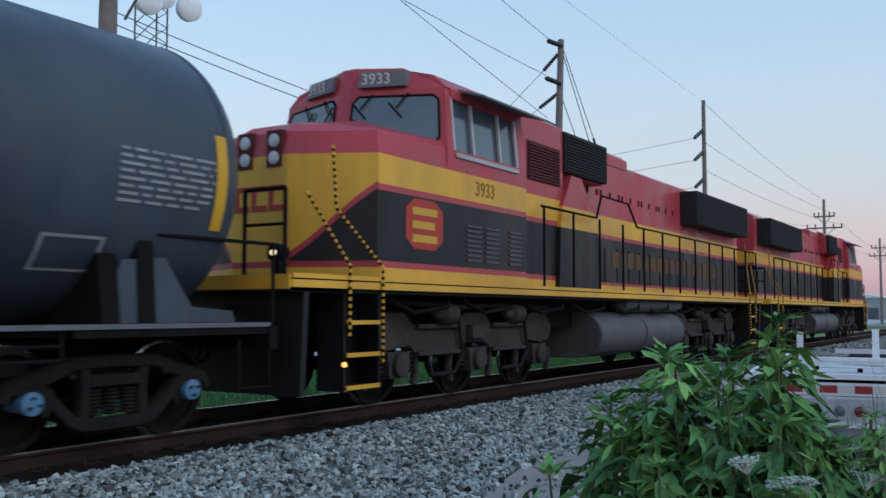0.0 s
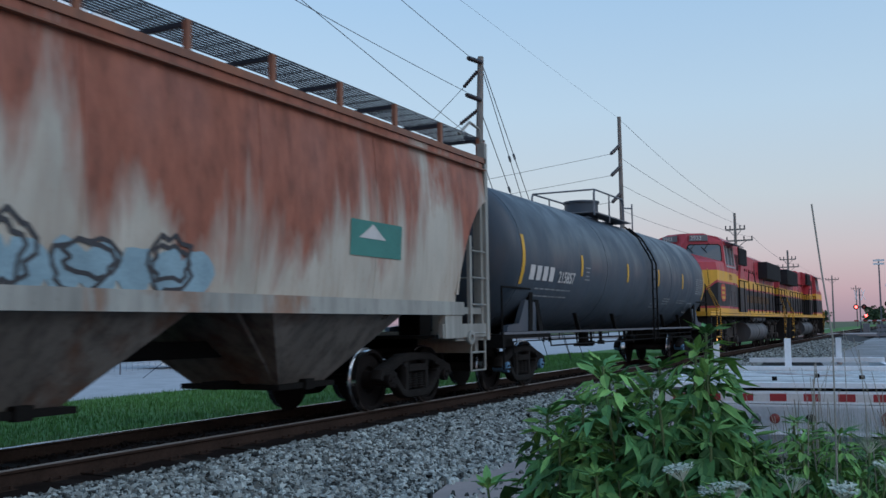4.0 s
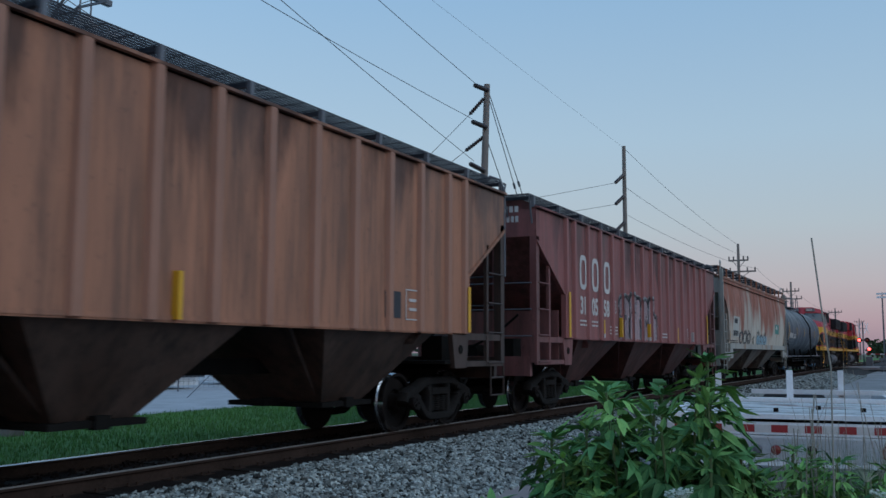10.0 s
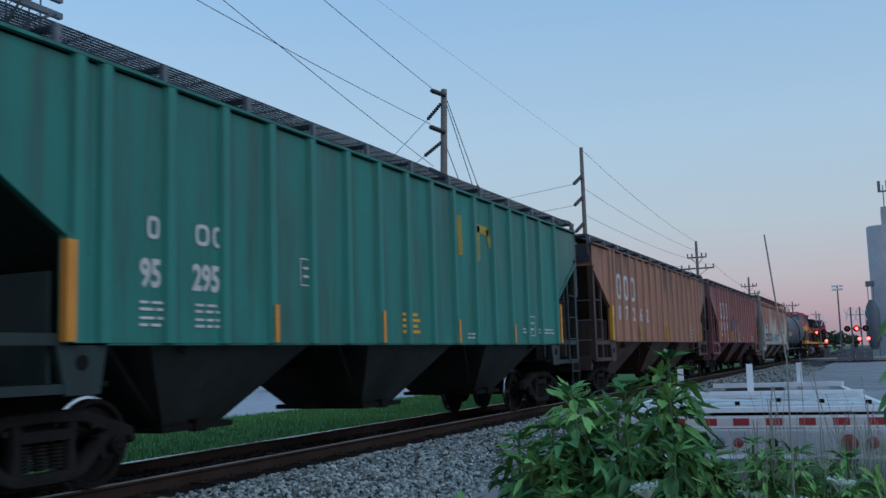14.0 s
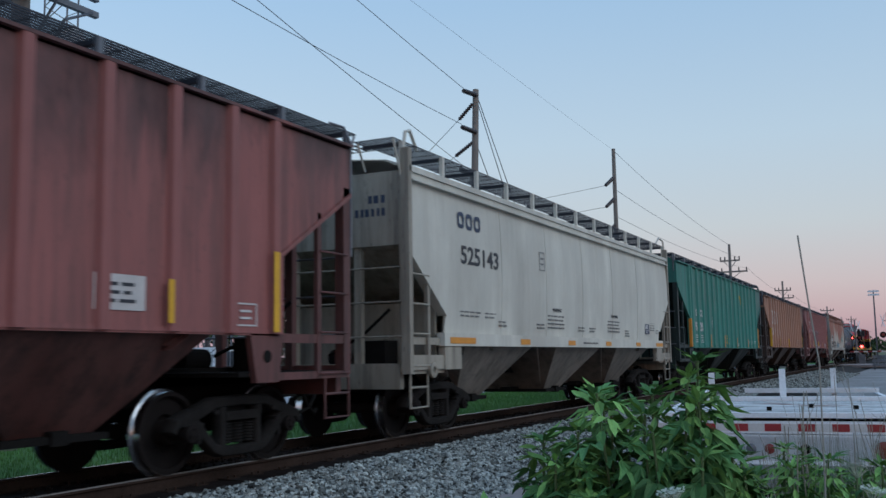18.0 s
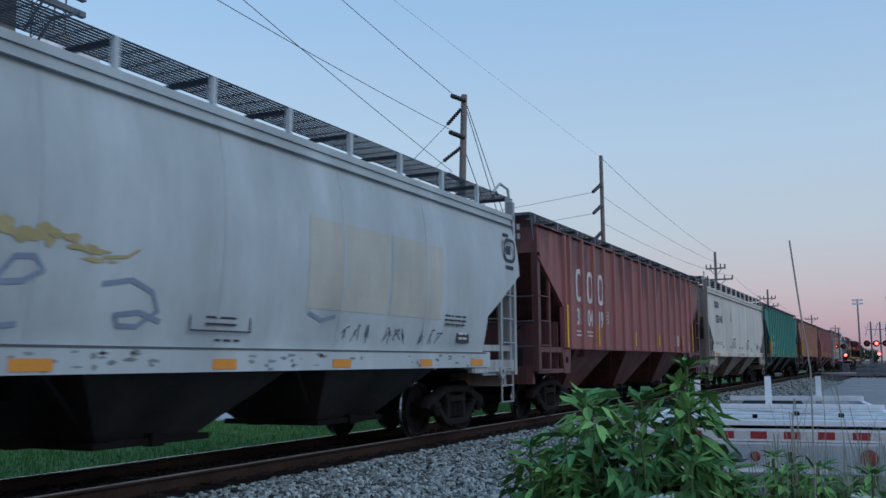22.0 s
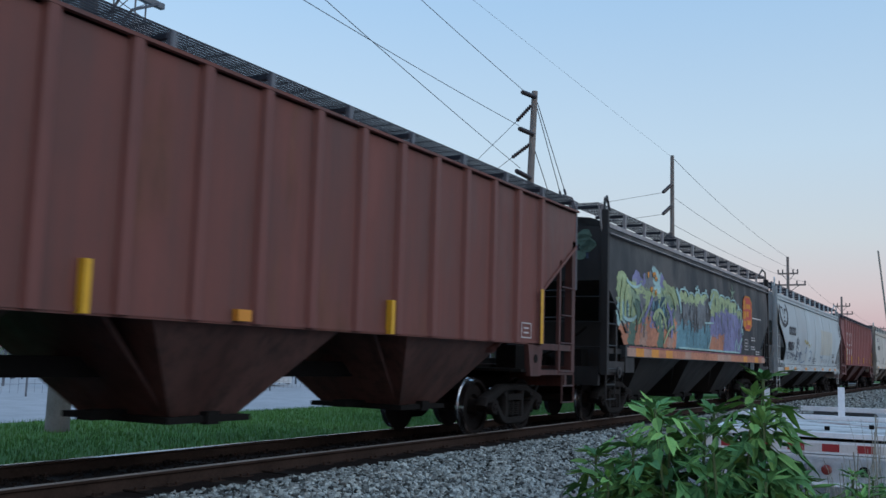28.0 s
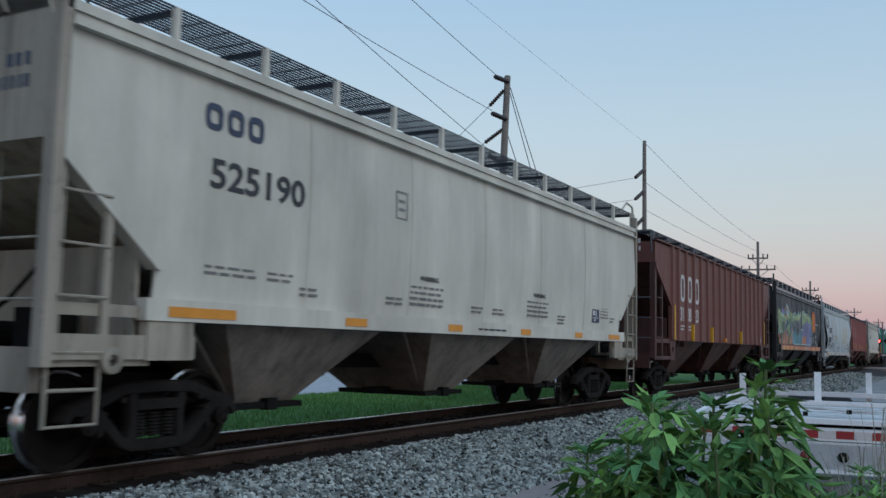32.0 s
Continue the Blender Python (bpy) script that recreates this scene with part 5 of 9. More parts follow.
            for pts in ([(8.45, 1.55, 0.62), (8.46, 1.55, 1.78), (9.1, 1.32, 2.46), (9.1, 1.26, 3.22)], [(9.12, 1.55, 0.95), (9.12, 1.55, 1.77), (9.62, 1.3, 2.6)]):
                pts = [(e * (x + far_end - h), s * y, z) for x, y, z in pts]
                ch = Geo()
                for p, q in zip(pts[:-1], pts[1:]):
                    d = (Vector(q) - Vector(p))
                    n = max(2, int(d.length / 0.04))
                    for k in range(n):
                        a, b = Vector(p) + d * (k / n), Vector(p) + d * ((k + 1) / n)
                        ch.rod(a, b, 0.02, n=6, mat=k % 2)
                weld(part("grab_rail", ch, [yel, STEEL_DARK], car, "yellow and black striped grab rail"))
    for e in (-1, 1):
        far_end = h if e > 0 else rear
        pl = Geo()
        pl.plate([(-1.45, 0.3), (1.45, 0.3), (1.5, 1.46), (-1.5, 1.46)], "x", *sorted((e * (far_end - 0.3), e * (far_end - 0.22))))
        pl.box(*sorted((e * (far_end - 0.9), e * (far_end + 0.02))), -1.5, 1.5, 1.46, 1.5)
        part("pilot_plate", pl, blk, car)
        ys = Geo()
        ys.box(*sorted((e * far_end, e * (far_end + 0.03))), -1.5, 1.5, 1.48, 1.64)
        part("end_stripe", ys, yel, car)
        er = Geo()
        for y in (-1.35, -0.75, 0.75, 1.35):
            er.rod((e * (far_end - 0.06), y, 1.6), (e * (far_end - 0.06), y, 2.6), 0.026)
        for y in (-1, 1):
            er.path([(e * (far_end - 0.06), y * 1.35, 2.6), (e * (far_end - 0.06), y * 0.75, 2.6)], 0.026)
            er.path([(e * (far_end - 0.06), y * 1.35, 2.2), (e * (far_end - 0.06), y * 0.75, 2.2)], 0.02)
        part("end_rail", er, STEEL_DARK, car)
        ho = Geo()
        for y in (-0.6, -0.45, 0.45, 0.6):
            ho.path([(e * (far_end - 0.2), y, 1.3), (e * (far_end + 0.12), y, 1.1), (e * (far_end + 0.3), y * 0.9, 0.7), (e * (far_end + 0.5), y * 0.8, 0.62)], 0.026)
        part("air_hoses", ho, STEEL_DARK, car)
        coupler(car, e * (far_end - 0.2), e)
        # three-axle truck
        tr = Geo()
        tc = 5.5 if e > 0 else -6.65
        tr.box(tc - 2.2, tc + 2.2, -0.9, 0.9, 0.75, 0.95)
        bog = part("truck_bolster", tr, STEEL_DARK, car)
        for s in (-1, 1):
            sf = Geo()
            a, b = sorted((s * 0.98, s * 1.14))
            sf.plate([(tc - 2.6, 0.78), (tc - 2.3, 0.72), (tc - 1.75, 0.78), (tc - 1.55, 0.62), (tc - 0.55, 0.62), (tc - 0.35, 0.78), (tc + 0.35, 0.78), (tc + 0.55, 0.62), (tc + 1.55, 0.62), (tc + 1.75, 0.78), (tc + 2.3, 0.72),
                      (tc + 2.6, 0.78), (tc + 2.7, 0.98), (tc + 2.45, 1.22), (tc + 1.9, 1.22), (tc + 1.7, 1.06), (tc + 0.5, 1.06), (tc + 0.3, 1.22), (tc - 0.3, 1.22), (tc - 0.5, 1.06), (tc - 1.7, 1.06), (tc - 1.9, 1.22), (tc - 2.45, 1.22), (tc - 2.7, 0.98)], "y", a, b)
            part("side_frame", sf, LOCO_TRUCK, bog)
            for lip in (0.66, 1.03):
                fl = Geo()
                fl.bar([(tc - 1.62, lip), (tc - 0.5, lip)], 0.07, 0.09, s * 1.16)
                fl.bar([(tc + 0.5, lip), (tc + 1.62, lip)], 0.07, 0.09, s * 1.16)
                part("frame_flange", fl, LOCO_TRUCK, bog, smooth=True)
            for k in (-1, 0, 1):
                x = tc + k * 2.1
                ax = Geo()
                ax.hexa([(x - 0.2, s * 0.96, 0.36), (x + 0.2, s * 0.96, 0.36), (x + 0.2, s * 1.2, 0.36), (x - 0.2, s * 1.2, 0.36)], [(x - 0.26, s * 0.96, 0.7), (x + 0.26, s * 0.96, 0.7), (x + 0.26, s * 1.2, 0.7), (x - 0.26, s * 1.2, 0.7)])
                ax.turned([(0, 0.16), (0.07, 0.16), (0.09, 0.12), (0.1, 0.06)], (x, s * 1.2, 0.53), (x, s * 9, 0.53), 16)
                part("axle_box", ax, LOCO_TRUCK, bog, smooth=True)
                for d in (-0.34, 0.34):
                    sp = Geo()
                    prof = []
                    for j in range(6):
                        prof += [(0.06 * j, 0.06), (0.06 * j + 0.02, 0.095), (0.06 * j + 0.04, 0.095)]
                    sp.turned(prof, (x + d, s * 1.08, 0.42), (x + d, s * 1.08, 3), 12)
                    part("coil_spring", sp, TRUCK_STEEL, bog, smooth=True)
                for d in (-1, 1):
                    hang = Geo()
                    hang.bar([(x + d * 0.58, 0.62), (x + d * 0.62, 0.4), (x + d * 0.56, 0.24)], 0.09, 0.1, s * 1.05)
                    part("brake_hanger", hang, LOCO_TRUCK, bog, smooth=True)
            for x in (tc - 1.05, tc + 1.05):
                bc = Geo()
                bc.turned([(0, 0.1), (0.04, 0.15), (0.34, 0.15), (0.38, 0.09), (0.52, 0.05)], (x - 0.3, s * 1.22, 1.2), (9, s * 1.22, 1.2), 16)
                part("brake_cylinder", bc, LOCO_TRUCK, bog, smooth=True)
                rg = Geo()
                rg.path([(x - 0.45, s * 1.22, 1.12), (x - 0.6, s * 1.2, 0.62), (x - 0.35, s * 1.2, 0.36), (x + 0.3, s * 1.2, 0.36)], 0.03)
                part("brake_rigging", rg, TRUCK_STEEL, bog)
            pipe = Geo()
            pipe.path([(tc - 2.4, s * 1.2, 1.3), (tc - 0.8, s * 1.25, 1.34), (tc + 0.6, s * 1.25, 1.3), (tc + 2.5, s * 1.2, 1.38)], 0.04)
            part("air_pipe", pipe, TRUCK_STEEL, bog)
            box = Geo()
            box.box(tc - 0.25, tc + 0.25, *sorted((s * 1.15, s * 1.26)), 0.84, 1.04)
            part("damper", box, LOCO_TRUCK, bog)
        for k in (-1, 0, 1):
            w = part("wheelset", LOCO_WHEELSET, None, car, at=pose(tc + k * 2.1, 0, 0.533))
            SPINNERS.append((w, tc + k * 2.1, 0.533, -1 if turned else 1))
    s = 1 if turned else -1
    if turned:
        shield = Geo()
        shield.plate([(7.0, 2.18), (7.2, 2.05), (7.7, 2.05), (7.9, 2.18), (7.9, 2.58), (7.7, 2.71), (7.2, 2.71), (7.0, 2.58)], "y", 1.502, 1.508)
        em = part("painted_shield", shield, LOCO_SHIELD, body, "red shield with yellow bars")
        sb = Geo()
        for k in range(3):
            sb.box(7.15 + 0.06 * (k % 2), 7.75, 1.5095, 1.512, 2.14 + k * 0.18, 2.24 + k * 0.18)
        part("shield_bars", sb, LOCO_YEL_MARK, em)
        words(number, 0.3, LOCO_NUM, body, pose(6.1, 1.505, 2.92, 90, 0, 180))
        mk = Geo()
        mk.turned([(0, 0.03), (0.03, 0.03), (0.035, 0.015)], (h - 0.9, 1.52, 0.62), (h - 0.9, 2, 0.62), 10)
        part("marker_lamp", mk, MARK_AMBER, car)
        nm = Geo()
        for y0 in (-0.42, -0.13, 0.16):
            nm.box(nx1 + 0.002, nx1 + 0.008, y0, y0 + 0.26, 2.5, 2.57)
            nm.box(nx1 + 0.002, nx1 + 0.008, y0, y0 + 0.08, 2.572, 2.748)
            nm.box(nx1 + 0.002, nx1 + 0.008, y0, y0 + 0.26, 2.75, 2.82)
        part("painted_nose_mark", nm, LOCO_SHIELD, body)
        rnd = random.Random(3)
        x = -8.3
        while x < -0.6:
            hb = Geo()
            w = rnd.uniform(0.25, 0.4)
            hb.box(x, x + w, 0.948, 0.952, 2.16, 2.5)
            part("painted_name_bar", hb, LOCO_NAME, car)
            x += w + 0.14
    return car


LOCO = (paint("loco_red_paint", (0.42, 0.045, 0.058), 0.1, rough=0.34), paint("loco_yellow_paint", (0.68, 0.36, 0.035), 0.05, rough=0.38, grime=(0.3, 0.17, 0.05)), paint("loco_black_paint", (0.005, 0.0055, 0.007), 0.06, rough=0.45))
LOCO_GREY = paint("dark_grey_underframe_paint", (0.075, 0.075, 0.08), 0.3)
LOCO_GRILLE = surface("black_grille_mesh", (0.018, 0.018, 0.02), 0.8, 0.1, 0.3, 60, 0.5, 200)
LOCO_DARKRED = surface("dark_red_grille", (0.10, 0.018, 0.018), 0.8, 0.1, 0.3, 60, 0.5, 200)
LOCO_BOARD = surface("dim_number_board", (0.13, 0.12, 0.12), 0.5, 0, 0.2, 14)
LOCO_TRUCK = surface("dusty_loco_truck", (0.052, 0.045, 0.042), 0.92, 0, 0.5, 6, 0.4, spec=0.1)
LOCO_SHIELD = surface("shield_red", (0.42, 0.035, 0.02), 0.5, 0, 0.15, 9)
LOCO_YEL_MARK = surface("shield_yellow", (0.6, 0.33, 0.03), 0.5, 0, 0.15, 9)
WINDOW_METAL = surface("pale_window_metal", (0.42, 0.42, 0.43), 0.45, 0.2, 0.2, 12)
LOCO_NAME = surface("faded_ochre_lettering", (0.12, 0.06, 0.02), 0.7, 0, 0.4, 9)
LOCO_NUM = surface("ochre_lettering", (0.30, 0.14, 0.02), 0.6, 0, 0.2, 9)
LOCO_WHEELSET = wheelset_mesh(0.533, False, WHEEL_STEEL)

# ---- the train, from the head end back ----
locomotive(41.6, False, "", True)
locomotive(18.0, True, "3933", False)
tank_car(7.75, -10.55)

H1_MAT = paint("rusted_cream_paint", (0.42, 0.39, 0.33), 0.3, 0.5, (0.25, 0.088, 0.055), grime=(0.26, 0.15, 0.09), blotch=0.85, high=0.13, lift=2.55, run=0.16)
H1_END = paint("grey_green_end_paint", (0.30, 0.30, 0.27), 0.35, 0.2, (0.22, 0.10, 0.05))
# Bay paint: rusty cream taken darker, standing in for shade below the body.
h1, hh = smooth_hopper("covered_hopper", "rusty cream covered hopper car with graffiti along its side", -11.4, -29.0, H1_MAT, paint("shaded_cream_bay_paint", (0.15, 0.135, 0.12), 0.6, 0.2, (0.1, 0.05, 0.03), grime=(0.025, 0.022, 0.02)),
                       H1_END, H1_END, 0.09, cut=(3.4, 1.15, 1.75), curve=0.8, roof_mat=paint("rusty_eave", (0.22, 0.09, 0.05), 0.3))
# Ribbed cars: bay paints are body colours darkened for the shade below.
H2_MAT = paint("faded_maroon_paint", (0.235, 0.083, 0.078), 0.45, 0.32, (0.085, 0.04, 0.038), blotch=0.7, high=0.13, lift=3.4)
# End paints hold the shade between cars in their colour, besides grime.
h2, _, g2 = ribbed_hopper("covered_hopper", "faded maroon ribbed covered hopper car with white lettering and graffiti", -30.53, -48.0, H2_MAT,
                          paint("shaded_maroon_bay_paint", (0.075, 0.03, 0.027), 0.65, grime=(0.012, 0.011, 0.01)), paint("lit_maroon_rib", (0.27, 0.10, 0.094), 0.12), paint("shaded_maroon_end_paint", (0.17, 0.065, 0.062), 0.6, grime=(0.03, 0.022, 0.02)))
H3_MAT = paint("faded_brown_paint", (0.330, 0.149, 0.087), 0.6, 0.3, (0.10, 0.05, 0.035), blotch=0.8, high=0.13, lift=3.5)
h3, _, g3 = ribbed_hopper("covered_hopper", "faded orange-brown ribbed covered hopper car with white lettering", -49.6, -66.85, H3_MAT,
                          paint("shaded_brown_bay_paint", (0.06, 0.036, 0.027), 0.65, grime=(0.012, 0.011, 0.01)), paint("lit_brown_rib", (0.33, 0.165, 0.11), 0.12), paint("shaded_brown_end_paint", (0.055, 0.034, 0.027), 0.6, grime=(0.015, 0.013, 0.012)))
H4_MAT = paint("green_paint", (0.022, 0.165, 0.13), 0.5, rough=0.5)
h4, _, g4 = ribbed_hopper("covered_hopper", "green ribbed covered hopper car with white lettering", -68.4, -86.05, H4_MAT,
                          paint("shaded_green_bay_paint", (0.013, 0.018, 0.017), 0.5, grime=(0.012, 0.011, 0.01)), paint("lit_green_rib", (0.03, 0.20, 0.16), 0.12), paint("shaded_green_end_paint", (0.011, 0.026, 0.024), 0.5, grime=(0.012, 0.012, 0.011)), -0.36, top=4.22, sill=1.46, up=0.22)
GREY_CAR = paint("light_grey_paint", (0.485, 0.475, 0.42), 0.14, rough=0.5, grime=(0.25, 0.2, 0.15))
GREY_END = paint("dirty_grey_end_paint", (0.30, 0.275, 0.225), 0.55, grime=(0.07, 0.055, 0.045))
# Dusty bay tone, lowered further to hold the shade under the car.
GREY_BAY = paint("dusty_shaded_grey_bay_paint", (0.2, 0.175, 0.15), 0.5, grime=(0.03, 0.027, 0.024))
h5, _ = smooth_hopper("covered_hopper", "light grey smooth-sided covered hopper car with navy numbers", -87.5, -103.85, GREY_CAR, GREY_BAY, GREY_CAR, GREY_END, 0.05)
H6_MAT = paint("streaked_maroon_paint", (0.245, 0.085, 0.078), 0.5, 0.38, (0.08, 0.038, 0.037), blotch=0.75, high=0.15, lift=3.4)
h6, _, g6 = ribbed_hopper("covered_hopper", "streaked maroon ribbed covered hopper car with white lettering", -105.45, -122.85, H6_MAT,
                          paint("shaded_maroon_bay_paint_b", (0.085, 0.032, 0.027), 0.6, grime=(0.012, 0.011, 0.01)), paint("lit_red_rib", (0.26, 0.092, 0.085), 0.12), paint("shaded_red_end_paint", (0.13, 0.05, 0.046), 0.6, grime=(0.03, 0.022, 0.02)), -0.2)
H7_END = paint("dirty_blue_grey_end_paint", (0.37, 0.4, 0.4), 0.4, grime=(0.05, 0.045, 0.04))
H7_MAT = paint("bluish_white_paint", (0.375, 0.425, 0.435), 0.11, rough=0.5, grime=(0.2, 0.19, 0.17))
# Near-black bay paint stands in for shade beneath the white body.
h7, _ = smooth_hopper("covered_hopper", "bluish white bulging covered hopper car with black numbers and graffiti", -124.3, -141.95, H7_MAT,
                      paint("shaded_bay_paint", (0.02, 0.02, 0.02), 0.4, grime=(0.01, 0.01, 0.01)), H7_MAT, H7_END, 0.17, top=3.98, sill=1.42, cut=(2.9, 1.48, 2.05), deep=0.27, bays=((-4.2, -0.1, 4.0), 1.62, 0.78, 0.44))
H8_BAY = paint("black_bay_paint", (0.014, 0.014, 0.014), 0.4, grime=(0.01, 0.01, 0.01))
H8_MAT = paint("black_car_paint", (0.017, 0.022, 0.025), 0.2, rough=0.5, grime=(0.045, 0.043, 0.04))
h8, _ = smooth_hopper("covered_hopper", "black covered hopper car covered in colourful graffiti", -143.65, -160.57, H8_MAT, H8_BAY, H8_MAT, H8_BAY, 0.05,
                      roof_mat=paint("grey_eave_paint", (0.28, 0.27, 0.27), 0.3), seams=1, deep=0.25, bays=((-4.2, -0.1, 4.0), 1.62, 0.78, 0.44))
H9_MAT = paint("dark_oxide_paint", (0.135, 0.045, 0.035), 0.35, 0.1, (0.12, 0.05, 0.03))
h9, _, g9 = ribbed_hopper("covered_hopper", "dark oxide-red ribbed covered hopper car with white lettering", -162.25, -180.1, H9_MAT,
                          paint("shaded_oxide_bay_paint", (0.075, 0.034, 0.028), 0.6, grime=(0.012, 0.011, 0.01)), paint("lit_oxide_rib", (0.15, 0.052, 0.042), 0.12), paint("shaded_oxide_end_paint", (0.075, 0.028, 0.024), 0.5, grime=(0.02, 0.015, 0.014)), -0.14)
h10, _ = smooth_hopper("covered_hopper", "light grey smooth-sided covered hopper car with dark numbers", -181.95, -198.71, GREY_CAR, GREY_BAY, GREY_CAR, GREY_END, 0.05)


# ---- lettering, reflectors and graffiti on the near sides ----
def strips(car, rows, y=-1.582, mat=YELLOW):
    for x, z0, z1, w in rows:
        g = Geo()
        on_rib = any(abs(x - r) < 0.09 for r in RIBS[car.name]) if car.name in RIBS else True
        w *= 0.68
        g.box(x - w / 2, x + w / 2, y - 0.004, y if on_rib else -1.5, z0, z1)
        part("reflector_strip", g, mat, car, "yellow reflective strip")


def digits(car, rows, size, mat, y, squeeze=1.0):
    for text, x, z in rows:
        words(text, size, mat, car, on_side(x, z, y), squeeze=squeeze, weight=0.03)


SHEET_Y = -1.508
WHITE_TAG = surface("white_stencil", (0.5, 0.48, 0.47), 0.7, 0, 0.2, 12)


def tag_box(car, x, z, w, h, y, mat):
    """A stencilled outline box with lines of small print in it."""
    g = Geo()
    t = 0.018
    g.box(x, x + w, y - 0.003, y, z, z + t).box(x, x + w, y - 0.003, y, z + h - t, z + h)
    g.box(x, x + t, y - 0.003, y, z + t, z + h - t).box(x + w - t, x + w, y - 0.003, y, z + t, z + h - t)
    g.box(x + w * 0.25, x + w * 0.75, y - 0.003, y, z + h * 0.3, z + h * 0.4).box(x + w * 0.25, x + w * 0.75, y - 0.003, y, z + h * 0.6, z + h * 0.7)
    part("stencil_box", g, mat, car)


def ribbed_marks(car, h, nums, seed, x_shift=0.0, tags=True, far_tag=None):
    for x in (-6.16, -5.3, -4.4):
        emblem([(x + x_shift, x + x_shift + 0.48, 2.63, 3.4)], LETTER_W, car, SHEET_Y, 0.12)
    digits(car, [(t, x + x_shift, 2.1) for t, x in nums], 0.53, LETTER_W, SHEET_Y, 0.84)
    for k, x in enumerate((-6.15, -5.33)):
        small_print(x + x_shift, 1.92, 0.45, 2, LETTER_W, car, SHEET_Y, 0.09, seed + k)
    if tags:
        tag_box(car, -3.7 + x_shift, 2.2, 0.24, 0.3, SHEET_Y, WHITE_TAG)
        tag_box(car, *(far_tag or (h - 2.4, 1.62, 0.4, 0.26)), SHEET_Y, WHITE_TAG)


# rusty cream car
y1 = lambda z: -bulge(z, 4.05, 1.63, 0.09) - 0.012
pan = Geo()
pan.add([(-7.0, y1(2.7), 2.7), (-5.66, y1(2.7), 2.7), (-5.66, y1(1.9), 1.9), (-7.0, y1(1.9), 1.9)], [(0, 1, 2, 3)])
part("repainted_panel", pan, paint("clean_cream_patch", (0.42, 0.42, 0.38), 0.2), h1)
words("287839", 0.29, LETTER_K, h1, on_side(-6.98, 1.94, y1(1.95) - 0.01, 4), squeeze=1.25, weight=0.02)
for k in range(3):
    g = Geo()
    g.box(-6.76 + 0.22 * k, -6.60 + 0.22 * k, y1(2.5) - 0.008, y1(2.5) - 0.004, 2.43, 2.62)
    part("painted_emblem", g, LETTER_K, h1)
brd = Geo()
brd.add([(4.4, y1(2.68), 2.68), (5.75, y1(2.68), 2.68), (5.75, y1(2.2), 2.2), (4.4, y1(2.2), 2.2)], [(0, 1, 2, 3)])
sign = part("painted_board", brd, surface("teal_board", (0.05, 0.2, 0.17), 0.6, 0, 0.2, 8), h1, "teal and white painted board")
tri = Geo()
tri.add([(4.6, y1(2.4) - 0.006, 2.44), (5.3, y1(2.4) - 0.006, 2.44), (4.95, y1(2.6) - 0.006, 2.64)], [(0, 1, 2)])
part("board_mark", tri, LETTER_W, sign)
tag1 = Geo()
rnd = random.Random(21)
for cx, w, n, m in ((-5.1, 0.9, 3, 0), (-4.2, 0.9, 3, 0), (-3.3, 0.9, 3, 0), (-0.8, 0.8, 2, 0), (0.1, 0.9, 2, 0), (1.1, 0.9, 2, 0)):
    for k in range(n):
        pts = blob(rnd, cx + rnd.uniform(-0.1, 0.1), 1.86 + rnd.uniform(-0.04, 0.06), w * rnd.uniform(0.25, 0.5), rnd.uniform(0.16, 0.32), 18, 0.5)
        ribbon(tag1, pts + pts[:1], 0.045, lambda z: y1(z) - 0.002, m)
for k in range(10):
    x = -5.7 + rnd.random() * 0.3 if k < 5 else -2.5 + rnd.random() * 0.4
    ribbon(tag1, [(x, 1.6 + 0.08 * (k % 5)), (x + 0.3, 1.66 + 0.08 * (k % 5))], 0.05, y1, 0)
tagged(part("graffiti", tag1, surface("black_spray_paint", (0.05, 0.05, 0.055), 0.7, 0, 0.3, 10), h1, "black sprayed outline lettering"), kind="stuff")
tagb = Geo()
for k in range(7):
    tagb.add([(x, y1(z) - 0.001, z) for x, z in blob(rnd, -1.0 + 0.42 * k, 1.82, 0.24, 0.25)], [tuple(range(14))])
tagged(part("graffiti", tagb, surface("pale_blue_spray", (0.24, 0.36, 0.42), 0.7, 0, 0.3, 10), h1, "pale blue sprayed fill"), kind="stuff")
small_print(-7.5, 1.72, 1.6, 2, LETTER_K, h1, -1.53, 0.08, 4)
strips(h1, [(-7.55, 1.75, 2.55, 0.1)], -1.545, surface("worn_orange_strip", (0.40, 0.17, 0.03), 0.6))

# maroon car with graffiti
ribbed_marks(h2, 8.73, (("31", -6.14), ("05", -5.32), ("58", -4.44)), 31, far_tag=(4.3, 1.68, 0.42, 0.32))
small_print(1.0, 1.76, 0.7, 2, LETTER_W, h2, SHEET_Y, 0.09, 35)
small_print(-3.95, 1.84, 0.6, 3, LETTER_W, h2, SHEET_Y, 0.08, 36)
strips(h2, [(-7.02, 1.56, 2.51, 0.17), (-4.63, 1.59, 2.0, 0.11), (2.72, 1.55, 2.0, 0.11), (7.02, 1.56, 2.51, 0.17), (-0.5, 1.66, 2.02, 0.11), (-3.15, 1.62, 2.1, 0.12)])
strips(h2, [(-0.5, 1.57, 1.66, 0.11), (4.85, 1.6, 1.9, 0.06), (-4.63, 1.58, 1.68, 0.13)], -1.584, WHITE_TAG)
fill2, edge2, halo2 = Geo(), Geo(), Geo()
r2 = random.Random(52)


def rib_face(x):
    """How far out the corrugated side stands at x."""
    return -1.568 if any(abs(x - c) < 0.062 for c in RIBS[h2.name]) else -1.503


